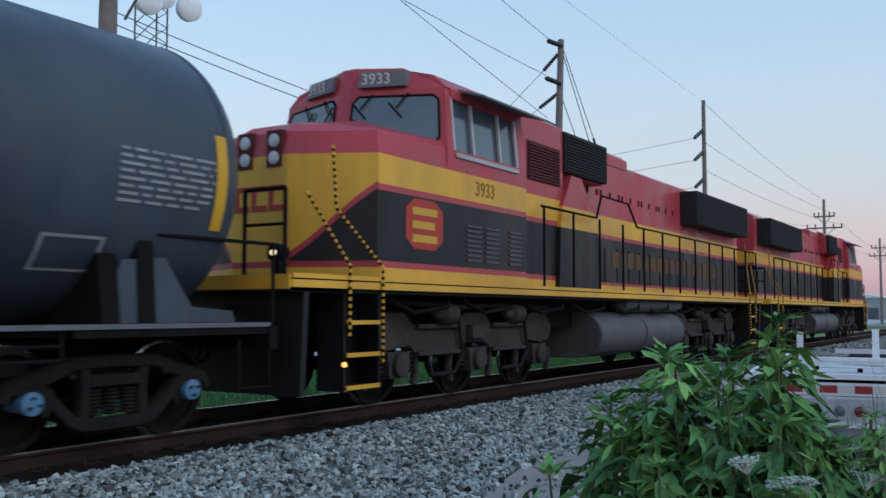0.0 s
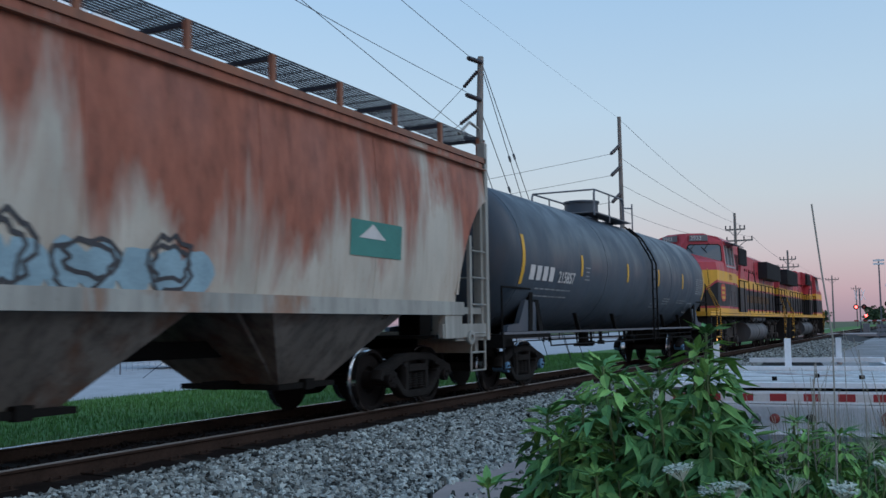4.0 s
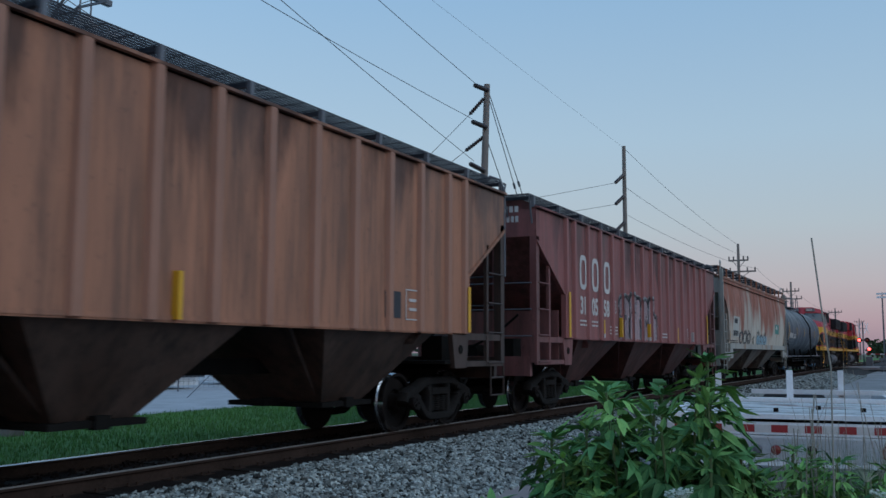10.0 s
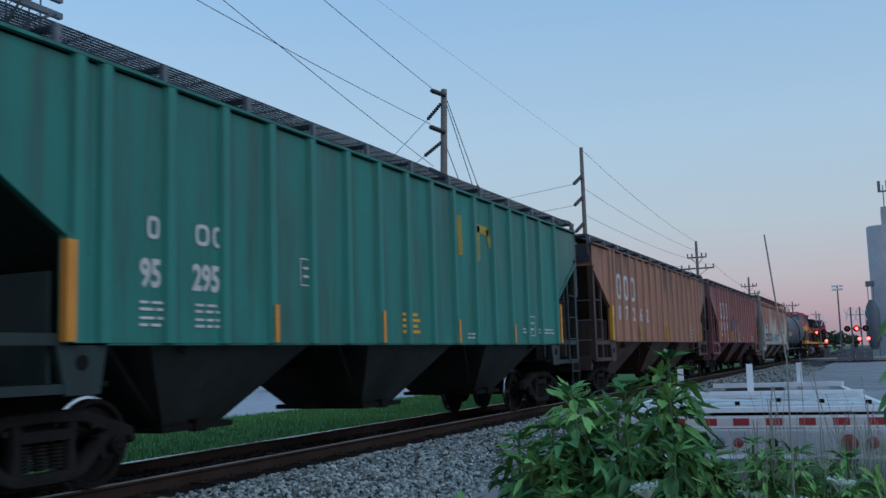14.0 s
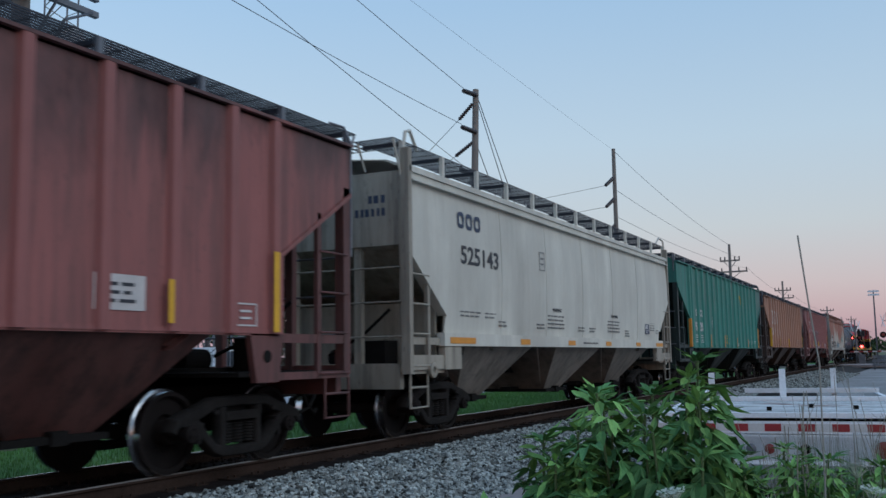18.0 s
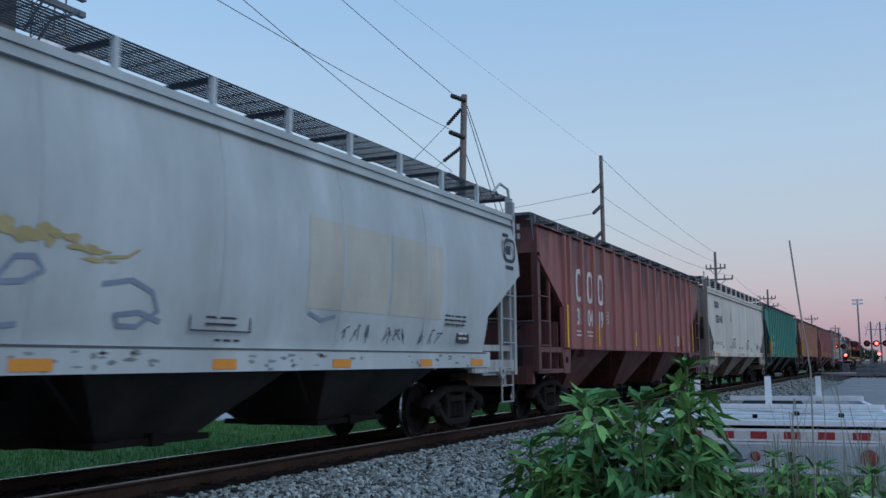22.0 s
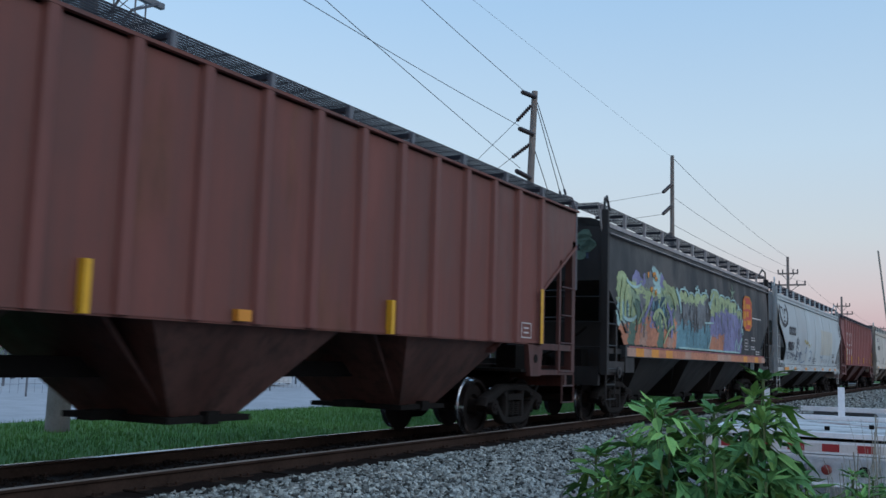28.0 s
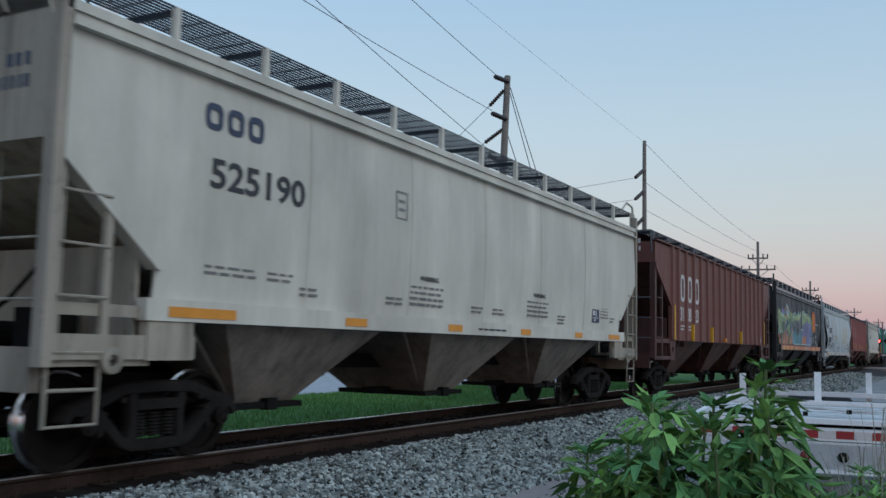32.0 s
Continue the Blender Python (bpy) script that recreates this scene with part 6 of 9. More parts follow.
def spray_line(geo, pts, width, over):
    """A sprayed line over sheet and ribs alike."""
    for (x0, z0), (x1, z1) in zip(pts[:-1], pts[1:]):
        n = max(1, int(math.hypot(x1 - x0, z1 - z0) / 0.045))
        for k in range(n):
            xa, za, xb, zb = x0 + (x1 - x0) * k / n, z0 + (z1 - z0) * k / n, x0 + (x1 - x0) * (k + 1) / n, z0 + (z1 - z0) * (k + 1) / n
            ribbon(geo, [(xa, za), (xb, zb)], width * r2.uniform(0.85, 1.15), rib_face((xa + xb) / 2) - over)


def dome(a, b, top, low=1.58, n=14):
    return [(a, low)] + [((a + b) / 2 - (b - a) / 2 * math.copysign(abs(math.cos(math.pi * k / n)) ** 0.75, math.cos(math.pi * k / n)), top - 0.3 + 0.3 * math.sin(math.pi * k / n) ** 0.8) for k in range(n + 1)] + [(b, low)]


for a, b, top in ((-3.2, -2.25, 2.64), (-2.25, -1.7, 2.72), (-1.7, -1.2, 2.66), (-1.2, -0.42, 2.66), (-0.42, 0.15, 2.7), (0.15, 0.45, 2.22)):
    arch = dome(a, b, top)
    x = a
    while x < b - 0.001:
        u = 2 * (x + 0.015 - a) / (b - a) - 1
        z1 = top - 0.3 + 0.3 * max(0.0, 1 - abs(u) ** 2.4) ** 0.5
        z = 1.56
        while z < z1:
            zz = min(z + r2.uniform(0.1, 0.3), z1)
            fill2.add([(p, rib_face(x + 0.015) - 0.002, q) for p, q in ((x, z), (x + 0.03, z), (x + 0.03, zz), (x, zz))], [(0, 1, 2, 3)])
            z = zz + (0.012 if r2.random() < 0.5 else 0)
        x += 0.03
    spray_line(halo2, [(x + (0.05 if x > (a + b) / 2 else -0.03), z + 0.05) for x, z in arch[1:-1]], 0.08, 0.004)
    spray_line(edge2, arch, 0.038, 0.006)
    spray_line(halo2, [(b - 0.07, 1.6), (b - 0.08, top - 0.5)], 0.07, 0.0045)
spray_line(edge2, dome(-2.22, -1.78, 2.28)[:-1], 0.03, 0.006)
spray_line(edge2, [(-3.17, 2.3), (-3.1, 2.14), (-2.85, 2.16), (-2.55, 2.1)], 0.03, 0.006)
for pts, w in (([(-2.85, 2.12), (-2.62, 2.12)], 0.14), ([(-2.72, 2.3), (-2.66, 1.98)], 0.06), ([(-0.98, 2.08), (-0.9, 1.96), (-0.7, 1.95), (-0.6, 2.06)], 0.06), ([(-0.78, 2.24), (-0.72, 2.08)], 0.07), ([(-0.72, 2.22), (-0.6, 2.2)], 0.03), ([(-0.1, 2.32), (0.05, 2.28)], 0.12), ([(-1.3, 2.1), (-1.28, 1.9)], 0.05)):
    spray_line(edge2, pts, w, 0.0065)
tagged(part("graffiti", fill2, surface("pale_pink_spray", (0.3, 0.215, 0.225), 0.75, 0, 0.7, 4), h2, "pale pink sprayed bubble letters"), kind="stuff")
tagged(part("graffiti", edge2, surface("black_letter_outline", (0.045, 0.042, 0.05), 0.7, 0, 0.3, 8), h2, "black sprayed outlines"), kind="stuff")
tagged(part("graffiti", halo2, surface("white_halo_spray", (0.36, 0.37, 0.38), 0.75, 0, 0.5, 8), h2, "white sprayed halo"), kind="stuff")

# orange-brown car
for x in (-6.23, -5.37, -4.55):
    emblem([(x, x + 0.5, 2.73, 3.46)], LETTER_W, h3, SHEET_Y, 0.12)
digits(h3, [("3", -6.88, 2.16), ("0", -6.12, 2.16), ("7", -5.28, 2.16), ("2", -4.4, 2.16), ("6", -3.48, 2.16), ("2", -2.62, 2.16)], 0.56, LETTER_W, SHEET_Y)
strips(h3, [(-7.05, 1.56, 2.51, 0.17), (-3.82, 1.56, 2.03, 0.12), (0.25, 1.55, 2.04, 0.1), (7.0, 1.56, 2.3, 0.14)])
pl = Geo()
pl.box(-8.66, -8.64, -1.45, -0.6, 3.6, 4.1)
part("painted_end_panel", pl, LETTER_K, h3, "black end panel")
tag_box(h3, 5.0, 1.7, 0.42, 0.45, SHEET_Y, WHITE_TAG)
g = Geo()
g.box(4.4, 4.85, SHEET_Y - 0.004, SHEET_Y, 1.72, 2.1)
part("stencil_panel", g, LETTER_K, h3)
tag_box(h3, -6.85, 1.65, 0.3, 0.35, SHEET_Y, WHITE_TAG)

# green car
for x0, x1 in ((-6.2, -6.02), (-5.95, -5.85), (-5.45, -5.22), (-5.16, -4.92)):
    emblem([(x0, x1, 2.53, 2.77)], LETTER_W, h4, SHEET_Y, 0.05)
digits(h4, [("95", -6.3, 2.04), ("295", -5.5, 2.04)], 0.4, LETTER_W, SHEET_Y, 0.78)
strips(h4, [(-7.25, 1.47, 2.41, 0.17), (-4.02, 1.47, 1.93, 0.13), (-1.27, 1.47, 1.94, 0.13), (1.49, 1.47, 1.87, 0.11), (4.25, 1.47, 1.84, 0.1), (7.3, 1.47, 2.36, 0.14)], mat=ORANGE)
for k, (x, z) in enumerate(((-6.3, 1.86), (-5.45, 1.86), (-6.3, 1.7), (-5.45, 1.7), (4.9, 1.75), (5.9, 1.75), (6.4, 1.75), (2.0, 1.62))):
    small_print(x, z, 0.5, 2, LETTER_W, h4, SHEET_Y, 0.07, 60 + k)
tag_box(h4, -3.4, 2.2, 0.28, 0.36, SHEET_Y, WHITE_TAG)
tag_box(h4, 5.3, 1.62, 0.35, 0.42, SHEET_Y, WHITE_TAG)
old = Geo()
ribbon(old, [(1.75, 3.7), (1.78, 3.1)], 0.2, SHEET_Y - 0.002)
ribbon(old, [(2.6, 3.05), (2.62, 3.62), (3.1, 3.6), (3.2, 3.35)], 0.16, SHEET_Y - 0.002)
part("faded_mark", old, surface("faded_yellow_paint", (0.34, 0.26, 0.04), 0.8, 0, 0.5, 6), h4, "patches of faded yellow paint")
ylw = Geo()
for k in range(4):
    ylw.box(-0.55, 0.05 - 0.08 * (k % 2), SHEET_Y - 0.004, SHEET_Y, 1.62 + 0.09 * k, 1.67 + 0.09 * k)
part("small_lettering", ylw, YELLOW, h4)

# the two light grey cars
def grey_marks(car, number, dx, seed):
    ys = lambda z: -bulge(z, 4.05, 1.63, 0.05) - 0.008
    for k in range(3):
        emblem([(-6.5 + dx + 0.33 * k, -6.24 + dx + 0.33 * k, 3.38, 3.66)], LETTER_N, car, ys(3.5), 0.075)
    words(number, 0.42, LETTER_K, car, on_side(-6.42 + dx, 2.8, ys(2.95)), squeeze=1.28, weight=0.02)
    sill_reflectors(car, [(-6.45 + dx, 0.96), (-3.7 + dx, 0.48), (-1.0 + dx, 0.45), (1.7 + dx, 0.42), (4.4 + dx, 0.42), (6.7 + dx, 0.75)], 1.46, 1.56)
    for k, (x, z, w, n) in enumerate(((-6.4, 1.98, 0.8, 2), (-5.4, 1.98, 0.45, 2), (-4.8, 1.85, 0.35, 2), (-2.9, 1.85, 0.45, 2), (-0.33, 1.84, 0.4, 2), (0.45, 1.84, 0.46, 2), (3.4, 1.84, 0.4, 3), (5.95, 2.1, 0.5, 4), (6.6, 1.9, 0.3, 2))):
        small_print(x + dx, z, w, n, LETTER_G, car, ys(1.9), 0.065, seed + k)
    for x, w in ((-2.02, 0.62), (2.16, 0.6)):
        words("WARNING", 0.105, LETTER_K, car, on_side(x + dx, 2.15, ys(2.2)), "warning_lettering", 1.1)
        small_print(x - 0.26 + dx, 2.04, 0.98, 4, LETTER_G, car, ys(1.95), 0.08, seed + 40)
    small_print(-0.2 + dx, 1.5, 1.05, 1, LETTER_K, car, -1.585, 0.07, seed + 44)
    tag_box(car, -2.75 + dx, 2.95, 0.3, 0.38, ys(3.1), surface("grey_stencil", (0.2, 0.2, 0.2), 0.7))
    g = Geo()
    g.box(5.4 + dx, 5.85 + dx, ys(1.9) - 0.004, ys(1.9), 1.8, 2.08)
    pan_ = part("stencil_panel", g, LETTER_N, car)
    for x0, x1, z0, z1 in ((5.44, 5.55, 1.95, 2.05), (5.62, 5.66, 1.93, 2.06), (5.44, 5.8, 1.89, 1.905), (5.5, 5.6, 1.83, 1.87)):
        q = Geo()
        q.box(x0 + dx, x1 + dx, ys(1.9) - 0.008, ys(1.9) - 0.0045, z0, z1)
        part("panel_mark", q, LETTER_W, pan_)


grey_marks(h5, "525143", 0.0, 80)
grey_marks(h10, "525190", -0.12, 100)

# streaked maroon car, dark oxide car
ribbed_marks(h6, 8.7, (("31", -6.12), ("04", -5.28), ("19", -4.42)), 41)
strips(h6, [(-7.02, 1.56, 2.5, 0.17), (-4.6, 1.62, 2.1, 0.12), (-1.03, 1.65, 2.06, 0.11), (1.83, 1.68, 2.04, 0.11), (6.98, 1.56, 2.5, 0.16)])
g = Geo()
g.box(4.3, 4.95, SHEET_Y - 0.004, SHEET_Y, 1.73, 2.07)
placard = part("stencil_panel", g, WHITE_TAG, h6, "white stencilled panel")
small_print(4.4, 1.96, 0.44, 3, LETTER_K, placard, SHEET_Y - 0.005, 0.08, 171)
strips(h6, [(5.24, 1.62, 2.06, 0.12)])
ribbed_marks(h9, 8.92, (("31", -6.2), ("08", -5.36), ("23", -4.42)), 51, -0.12)
strips(h9, [(-7.2, 1.54, 2.48, 0.17), (-4.97, 1.53, 2.01, 0.13), (-2.4, 1.53, 2.0, 0.12), (2.43, 1.53, 1.97, 0.12), (7.2, 1.54, 2.48, 0.16)])
strips(h9, [(-0.4, 1.56, 1.68, 0.3)], mat=ORANGE)

# bluish white bulging car
y7 = lambda z: -bulge(z, 3.98, 1.42, 0.17) - 0.008
for k in range(4):
    emblem([(-6.92 + 0.4 * k, -6.6 + 0.4 * k, 2.56, 2.9)], LETTER_K, h7, y7(2.73), 0.085)
words("90854", 0.48, LETTER_K, h7, on_side(-7.05, 1.96, y7(2.0) - 0.004, 6), squeeze=1.1, weight=0.022)
sill_reflectors(h7, [(-7.1, 0.93), (-5.15, 0.47), (-2.45, 0.45), (0.1, 0.4), (2.5, 0.45), (4.95, 0.4), (6.9, 0.5)], 1.18, 1.29)
groove = Geo()
groove.box(-7.3, 7.3, -1.592, -1.578, 1.39, 1.41)
part("sill_seam", groove, paint("sill_seam_paint", (0.07, 0.08, 0.09), 0.3), h7, "dark seam along the top of the sill")
scuffs = Geo()
rs_ = random.Random(31)
for k in range(80):
    x, z, w = rs_.uniform(-7.2, 7.1), rs_.uniform(1.17, 1.36), rs_.uniform(0.02, 0.09)
    scuffs.add([(a, -1.5815, min(max(c, 1.155), 1.385)) for a, c in blob(rs_, x, z, w, rs_.uniform(0.008, 0.03), 9, 0.9)], [tuple(range(9))])
tagged(part("sill_scuffs", scuffs, surface("scuff_grey", (0.2, 0.215, 0.22), 0.7, 0, 0.3, 10), h7, "grey scuffs along the white sill"), kind="stuff")
face = Geo()
rf_ = random.Random(9)
for k in range(26):
    a = math.pi * (0.85 + 1.35 * k / 25)
    cx, cz = -7.85 + 0.78 * math.cos(a), 3.38 + 0.5 * math.sin(a)
    face.add([(x, y7(z) - 0.001, z) for x, z in blob(rf_, cx, cz, 0.13, 0.08, 10, 0.7)], [tuple(range(10))])
for cx, cz, rx, rz in ((-8.2, 3.55, 0.2, 0.05), (-7.5, 3.5, 0.2, 0.05), (-7.85, 3.2, 0.13, 0.05), (-7.85, 3.05, 0.22, 0.04), (-8.0, 3.4, 0.05, 0.14), (-7.68, 3.42, 0.06, 0.14)):
    face.add([(x, y7(z) - 0.001, z) for x, z in blob(rf_, cx, cz, rx, rz, 12, 0.5)], [tuple(range(12))])
tagged(part("graffiti", face, surface("black_mural_paint", (0.04, 0.04, 0.045), 0.7, 0, 0.3, 10), h7, "black sprayed mural of plain patches"), kind="stuff")
scr = Geo()
for k in range(13):
    cx = -7.1 + 0.27 * k
    pts = blob(rf_, cx, 1.72 + rf_.uniform(-0.08, 0.1), rf_.uniform(0.08, 0.26), rf_.uniform(0.08, 0.2), 12, 0.8)
    ribbon(scr, pts + pts[:1] if k % 2 else pts[:8], 0.03, lambda z: y7(z) - 0.001)
for k in range(5):
    pts = blob(rf_, -4.85 + 0.1 * (k % 2), 1.68 + 0.16 * k, rf_.uniform(0.12, 0.36), rf_.uniform(0.07, 0.13), 12, 0.9)
    ribbon(scr, pts[:9 + k % 3], 0.032, lambda z: y7(z) - 0.001)
for k in range(11):
    x = 2.5 + 0.28 * k
    if k in (3, 7):
        continue
    for j in range(2):
        ribbon(scr, [(x + rf_.uniform(0, 0.2), 1.5 + rf_.uniform(0, 0.1)), (x + rf_.uniform(0, 0.25), 1.66 + rf_.uniform(0, 0.1)), (x + rf_.uniform(0.05, 0.3), 1.5 + rf_.uniform(0, 0.25))], 0.014, lambda z: y7(z) - 0.001)
tagged(part("graffiti", scr, surface("navy_marker", (0.06, 0.07, 0.11), 0.7, 0, 0.3, 10), h7, "dark scribbled marker lines"), kind="stuff")
faint = Geo()
for pts in ([(-4.35, 1.5), (-4.05, 1.66), (-3.86, 1.96), (-3.8, 1.62), (-3.68, 1.45)], [(-4.15, 1.68), (-3.75, 1.7)], [(-2.85, 1.95), (-2.7, 2.14), (-2.5, 2.16), (-2.4, 2.04), (-2.6, 1.94), (-2.8, 1.92)],
            [(-1.7, 1.98), (-1.35, 2.04), (-1.05, 1.94), (-0.95, 1.76), (-1.2, 1.6), (-1.45, 1.6), (-1.5, 1.7), (-1.2, 1.74), (-0.9, 1.66)], [(-3.5, 1.5), (-3.0, 1.52), (-2.6, 1.58)], [(1.7, 1.86), (2.0, 1.78), (2.3, 1.84)]):
    ribbon(faint, pts, 0.05, lambda z: y7(z) - 0.0012)
tagged(part("graffiti", faint, surface("faded_blue_marker", (0.2, 0.26, 0.34), 0.7, 0, 0.3, 10), h7, "faded blue sprayed lines"), kind="stuff")
yl = Geo()
for k in range(26):
    u = k / 25
    x, z = -3.15 + 1.5 * u, 2.47 - 0.26 * u
    yl.add([(a, y7(c) - 0.001 - 0.00002 * k, c) for a, c in blob(rf_, x + rf_.uniform(-0.05, 0.05), z + rf_.uniform(-0.07, 0.07), rf_.uniform(0.05, 0.13), rf_.uniform(0.02, 0.06) * (1.4 - u), 9, 1.1)], [tuple(range(9))])
ribbon(yl, [(-1.75, 2.22), (-1.45, 2.25), (-1.3, 2.33)], 0.03, lambda z: y7(z) - 0.001)
tagged(part("graffiti", yl, surface("yellow_spray", (0.36, 0.31, 0.15), 0.8, 0, 0.4, 10), h7, "yellow sprayed scribble"), kind="stuff")
tan = Geo()
for z0, z1 in ((1.92 + 0.145 * k, 2.065 + 0.145 * k) for k in range(8)):
    for x0, x1 in ((1.62, 3.66), (3.74, 5.45)):
        tan.add([(x, y7(z) + 0.004, z) for x, z in ((x0, z0), (x1, z0), (x1, z1), (x0, z1))], [(0, 1, 2, 3)])
part("repaint_patch", tan, paint("tan_repaint", (0.4, 0.4, 0.35), 0.12, rough=0.6, grime=(0.22, 0.22, 0.2)), h7, "square patch of faded tan repaint")
tag_box(h7, -5.04, 2.24, 0.32, 0.28, y7(2.4), LETTER_K)
tag_box(h7, -0.46, 1.58, 1.03, 0.24, y7(1.7), LETTER_K)
board = Geo()
board.box(6.13, 6.62, y7(1.66) - 0.004, y7(1.66), 1.56, 1.78)
small_print(6.2, 1.7, 0.32, 2, LETTER_W, part("stencil_panel", board, LETTER_K, h7, "black stencilled panel"), y7(1.66) - 0.006, 0.08, 77)
small_print(5.6, 1.98, 0.8, 3, LETTER_K, h7, y7(1.95), 0.07, 78)
small_print(0.0, 1.48, 0.5, 1, LETTER_K, h7, y7(1.48), 0.06, 79)
emblem([(8.05, 8.62, 3.1, 3.56)], LETTER_K, h7, y7(3.08), 0.07, "ring_emblem")
crown = Geo()
crown.box(8.18, 8.44, y7(3.6) - 0.006, y7(3.6), 3.6, 3.66).box(8.14, 8.5, y7(3.02) - 0.006, y7(3.02), 2.97, 3.04).box(8.22, 8.42, y7(3.26) - 0.006, y7(3.26), 3.26, 3.42)
part("ring_emblem_mark", crown, LETTER_K, h7)

# black car with the large piece of graffiti
y8 = lambda z: -bulge(z, 4.05, 1.63, 0.05)
PAL = {k: surface("spray_" + k, c, 0.75, 0, 0.55, 2.5) for k, c in dict(lime=(0.33, 0.41, 0.22), lilac=(0.2, 0.2, 0.35), sky=(0.33, 0.5, 0.49), orange=(0.46, 0.2, 0.12),
       green=(0.1, 0.17, 0.13), sage=(0.24, 0.33, 0.22), slate=(0.16, 0.175, 0.185), mauve=(0.09, 0.095, 0.1), teal=(0.13, 0.27, 0.32), peach=(0.4, 0.25, 0.19), navy=(0.035, 0.08, 0.11), amber=(0.6, 0.25, 0.035)).items()}
names8 = list(PAL)
gr8 = {k: Geo() for k in names8}
r8 = random.Random(77)
layer = 0


def depth8(over=0.0):
    global layer
    layer += 1
    return 0.006 + over + layer * 0.000008


def spray(col, cx, cz, rx, rz, n=11, wob=0.6, over=0.0):
    d = depth8(over)
    gr8[col].add([(x, y8(z) - d, z) for x, z in blob(r8, cx, min(max(cz, 1.67 + rz * 0.8), 3.6), rx, rz, n, wob)], [tuple(range(n))])


def stroke(pts, width, col, over):
    """A broad sprayed line along pts, of uneven width."""
    d = depth8(over)
    fine = []
    for (xa, za), (xb, zb) in zip(pts[:-1], pts[1:]):
        n = max(2, int(math.hypot(xb - xa, zb - za) / 0.09))
        fine += [(xa + (xb - xa) * k / n, za + (zb - za) * k / n) for k in range(n)]
    fine.append(pts[-1])
    side = []
    for k, (x, z) in enumerate(fine):
        xa, za = fine[max(k - 1, 0)]
        xb, zb = fine[min(k + 1, len(fine) - 1)]
        ln = math.hypot(xb - xa, zb - za) or 1
        w = width * r8.uniform(0.38, 0.58)
        side.append((x - (zb - za) / ln * w, z + (xb - xa) / ln * w, x + (zb - za) / ln * w, z - (xb - xa) / ln * w))
    for (a, b, c, e), (a1, b1, c1, e1) in zip(side[:-1], side[1:]):
        gr8[col].add([(x, y8(min(max(z, 1.66), 3.85)) - d, min(max(z, 1.66), 3.85)) for x, z in ((a, b), (c, e), (c1, e1), (a1, b1))], [(0, 1, 2, 3)])


def curve(x0, z0, x1, z1, bend):
    """A bowed line of seven points."""
    nx, nz = -(z1 - z0), x1 - x0
    return [(x0 + (x1 - x0) * u + nx * bend * 4 * u * (1 - u), z0 + (z1 - z0) * u + nz * bend * 4 * u * (1 - u)) for u in (0, 0.16, 0.33, 0.5, 0.67, 0.84, 1)]


# letters of the two tidy pieces: (first x, last x, height of the dome)
LETTERS_B = ((-3.2, -2.35, 3.16), (-2.35, -1.72, 3.12), (-1.72, -1.05, 3.18), (-1.05, -0.25, 3.22))
LETTERS_C = ((0.12, 1.0, 3.4), (1.0, 1.75, 3.3), (1.75, 2.5, 3.3), (2.5, 3.25, 3.26), (3.25, 4.05, 3.03))


def crest(x):
    """How high the paint reaches."""
    if x < -3.2:
        for px, pz, w in ((-7.5, 3.2, 0.35), (-6.5, 3.3, 0.4), (-5.2, 3.48, 0.85), (-3.9, 3.22, 0.6)):
            if abs(x - px) < w:
                return pz - 0.22 * ((x - px) / w) ** 2
        return 2.98
    for a, b, top in LETTERS_B + LETTERS_C:
        if a <= x < b:
            return top - 0.12 * (2 * (x - a) / (b - a) - 1) ** 4
    return 2.85


def tone(x, z):
    """The paint's colour by place: three pieces side by side, each in bands."""
    q = z + 0.05 * math.sin(3.1 * x) + 0.03 * math.sin(7.7 * x + 1)
    if x < -3.2:
        if x < -7.1:
            return "orange" if q < 2.1 else "sky" if q < 2.6 else "lime"
        if q < 2.12:
            return ("orange", "peach", "orange", "orange", "green")[int(2.3 * x + 60) % 5]
        if q < 2.45:
            return ("lime", "green", "sage", "orange", "lilac", "green")[int(2.6 * x + 60) % 6]
        if q < 2.8:
            return "navy" if -5.5 < x < -4.3 else ("sage", "green", "slate", "lime")[int(2.9 * x + 60) % 4]
        if q < 3.0:
            return "lime" if math.sin(2.3 * x + 2) > -0.5 else "sage"
        if x > -4.4:
            return "lime"
        return ("lilac", "lilac", "slate", "sky")[int(1.7 * x + 60) % 4]
    if x < 0.1:
        edge = 2.78 + 0.08 * (x + 3.2)
        return "teal" if q < 2.3 - 0.04 * math.sin(4 * x) else ("slate" if math.sin(5.2 * x) > -0.3 else "mauve") if q < edge else "lime"
    if q < 2.12 and x < 1.8:
        return "orange"
    return "lilac" if z < 2.64 + 0.15 * min(x, 1.9) - 0.08 * max(0, x - 2.2) else "lime"


x = -7.75
while x < 4.05:
    z = 1.72
    while z < crest(x) - 0.04:
        if z > 2.2 - 0.9 * (x + 7.75) and not (-0.22 < x < 0.1 and z > 2.2 + abs(x + 0.06) * 3):
            spray(tone(x, z), x + r8.uniform(-0.05, 0.05), z + r8.uniform(-0.04, 0.04), r8.uniform(0.11, 0.17), r8.uniform(0.07, 0.11))
        z += 0.1
    x += 0.12
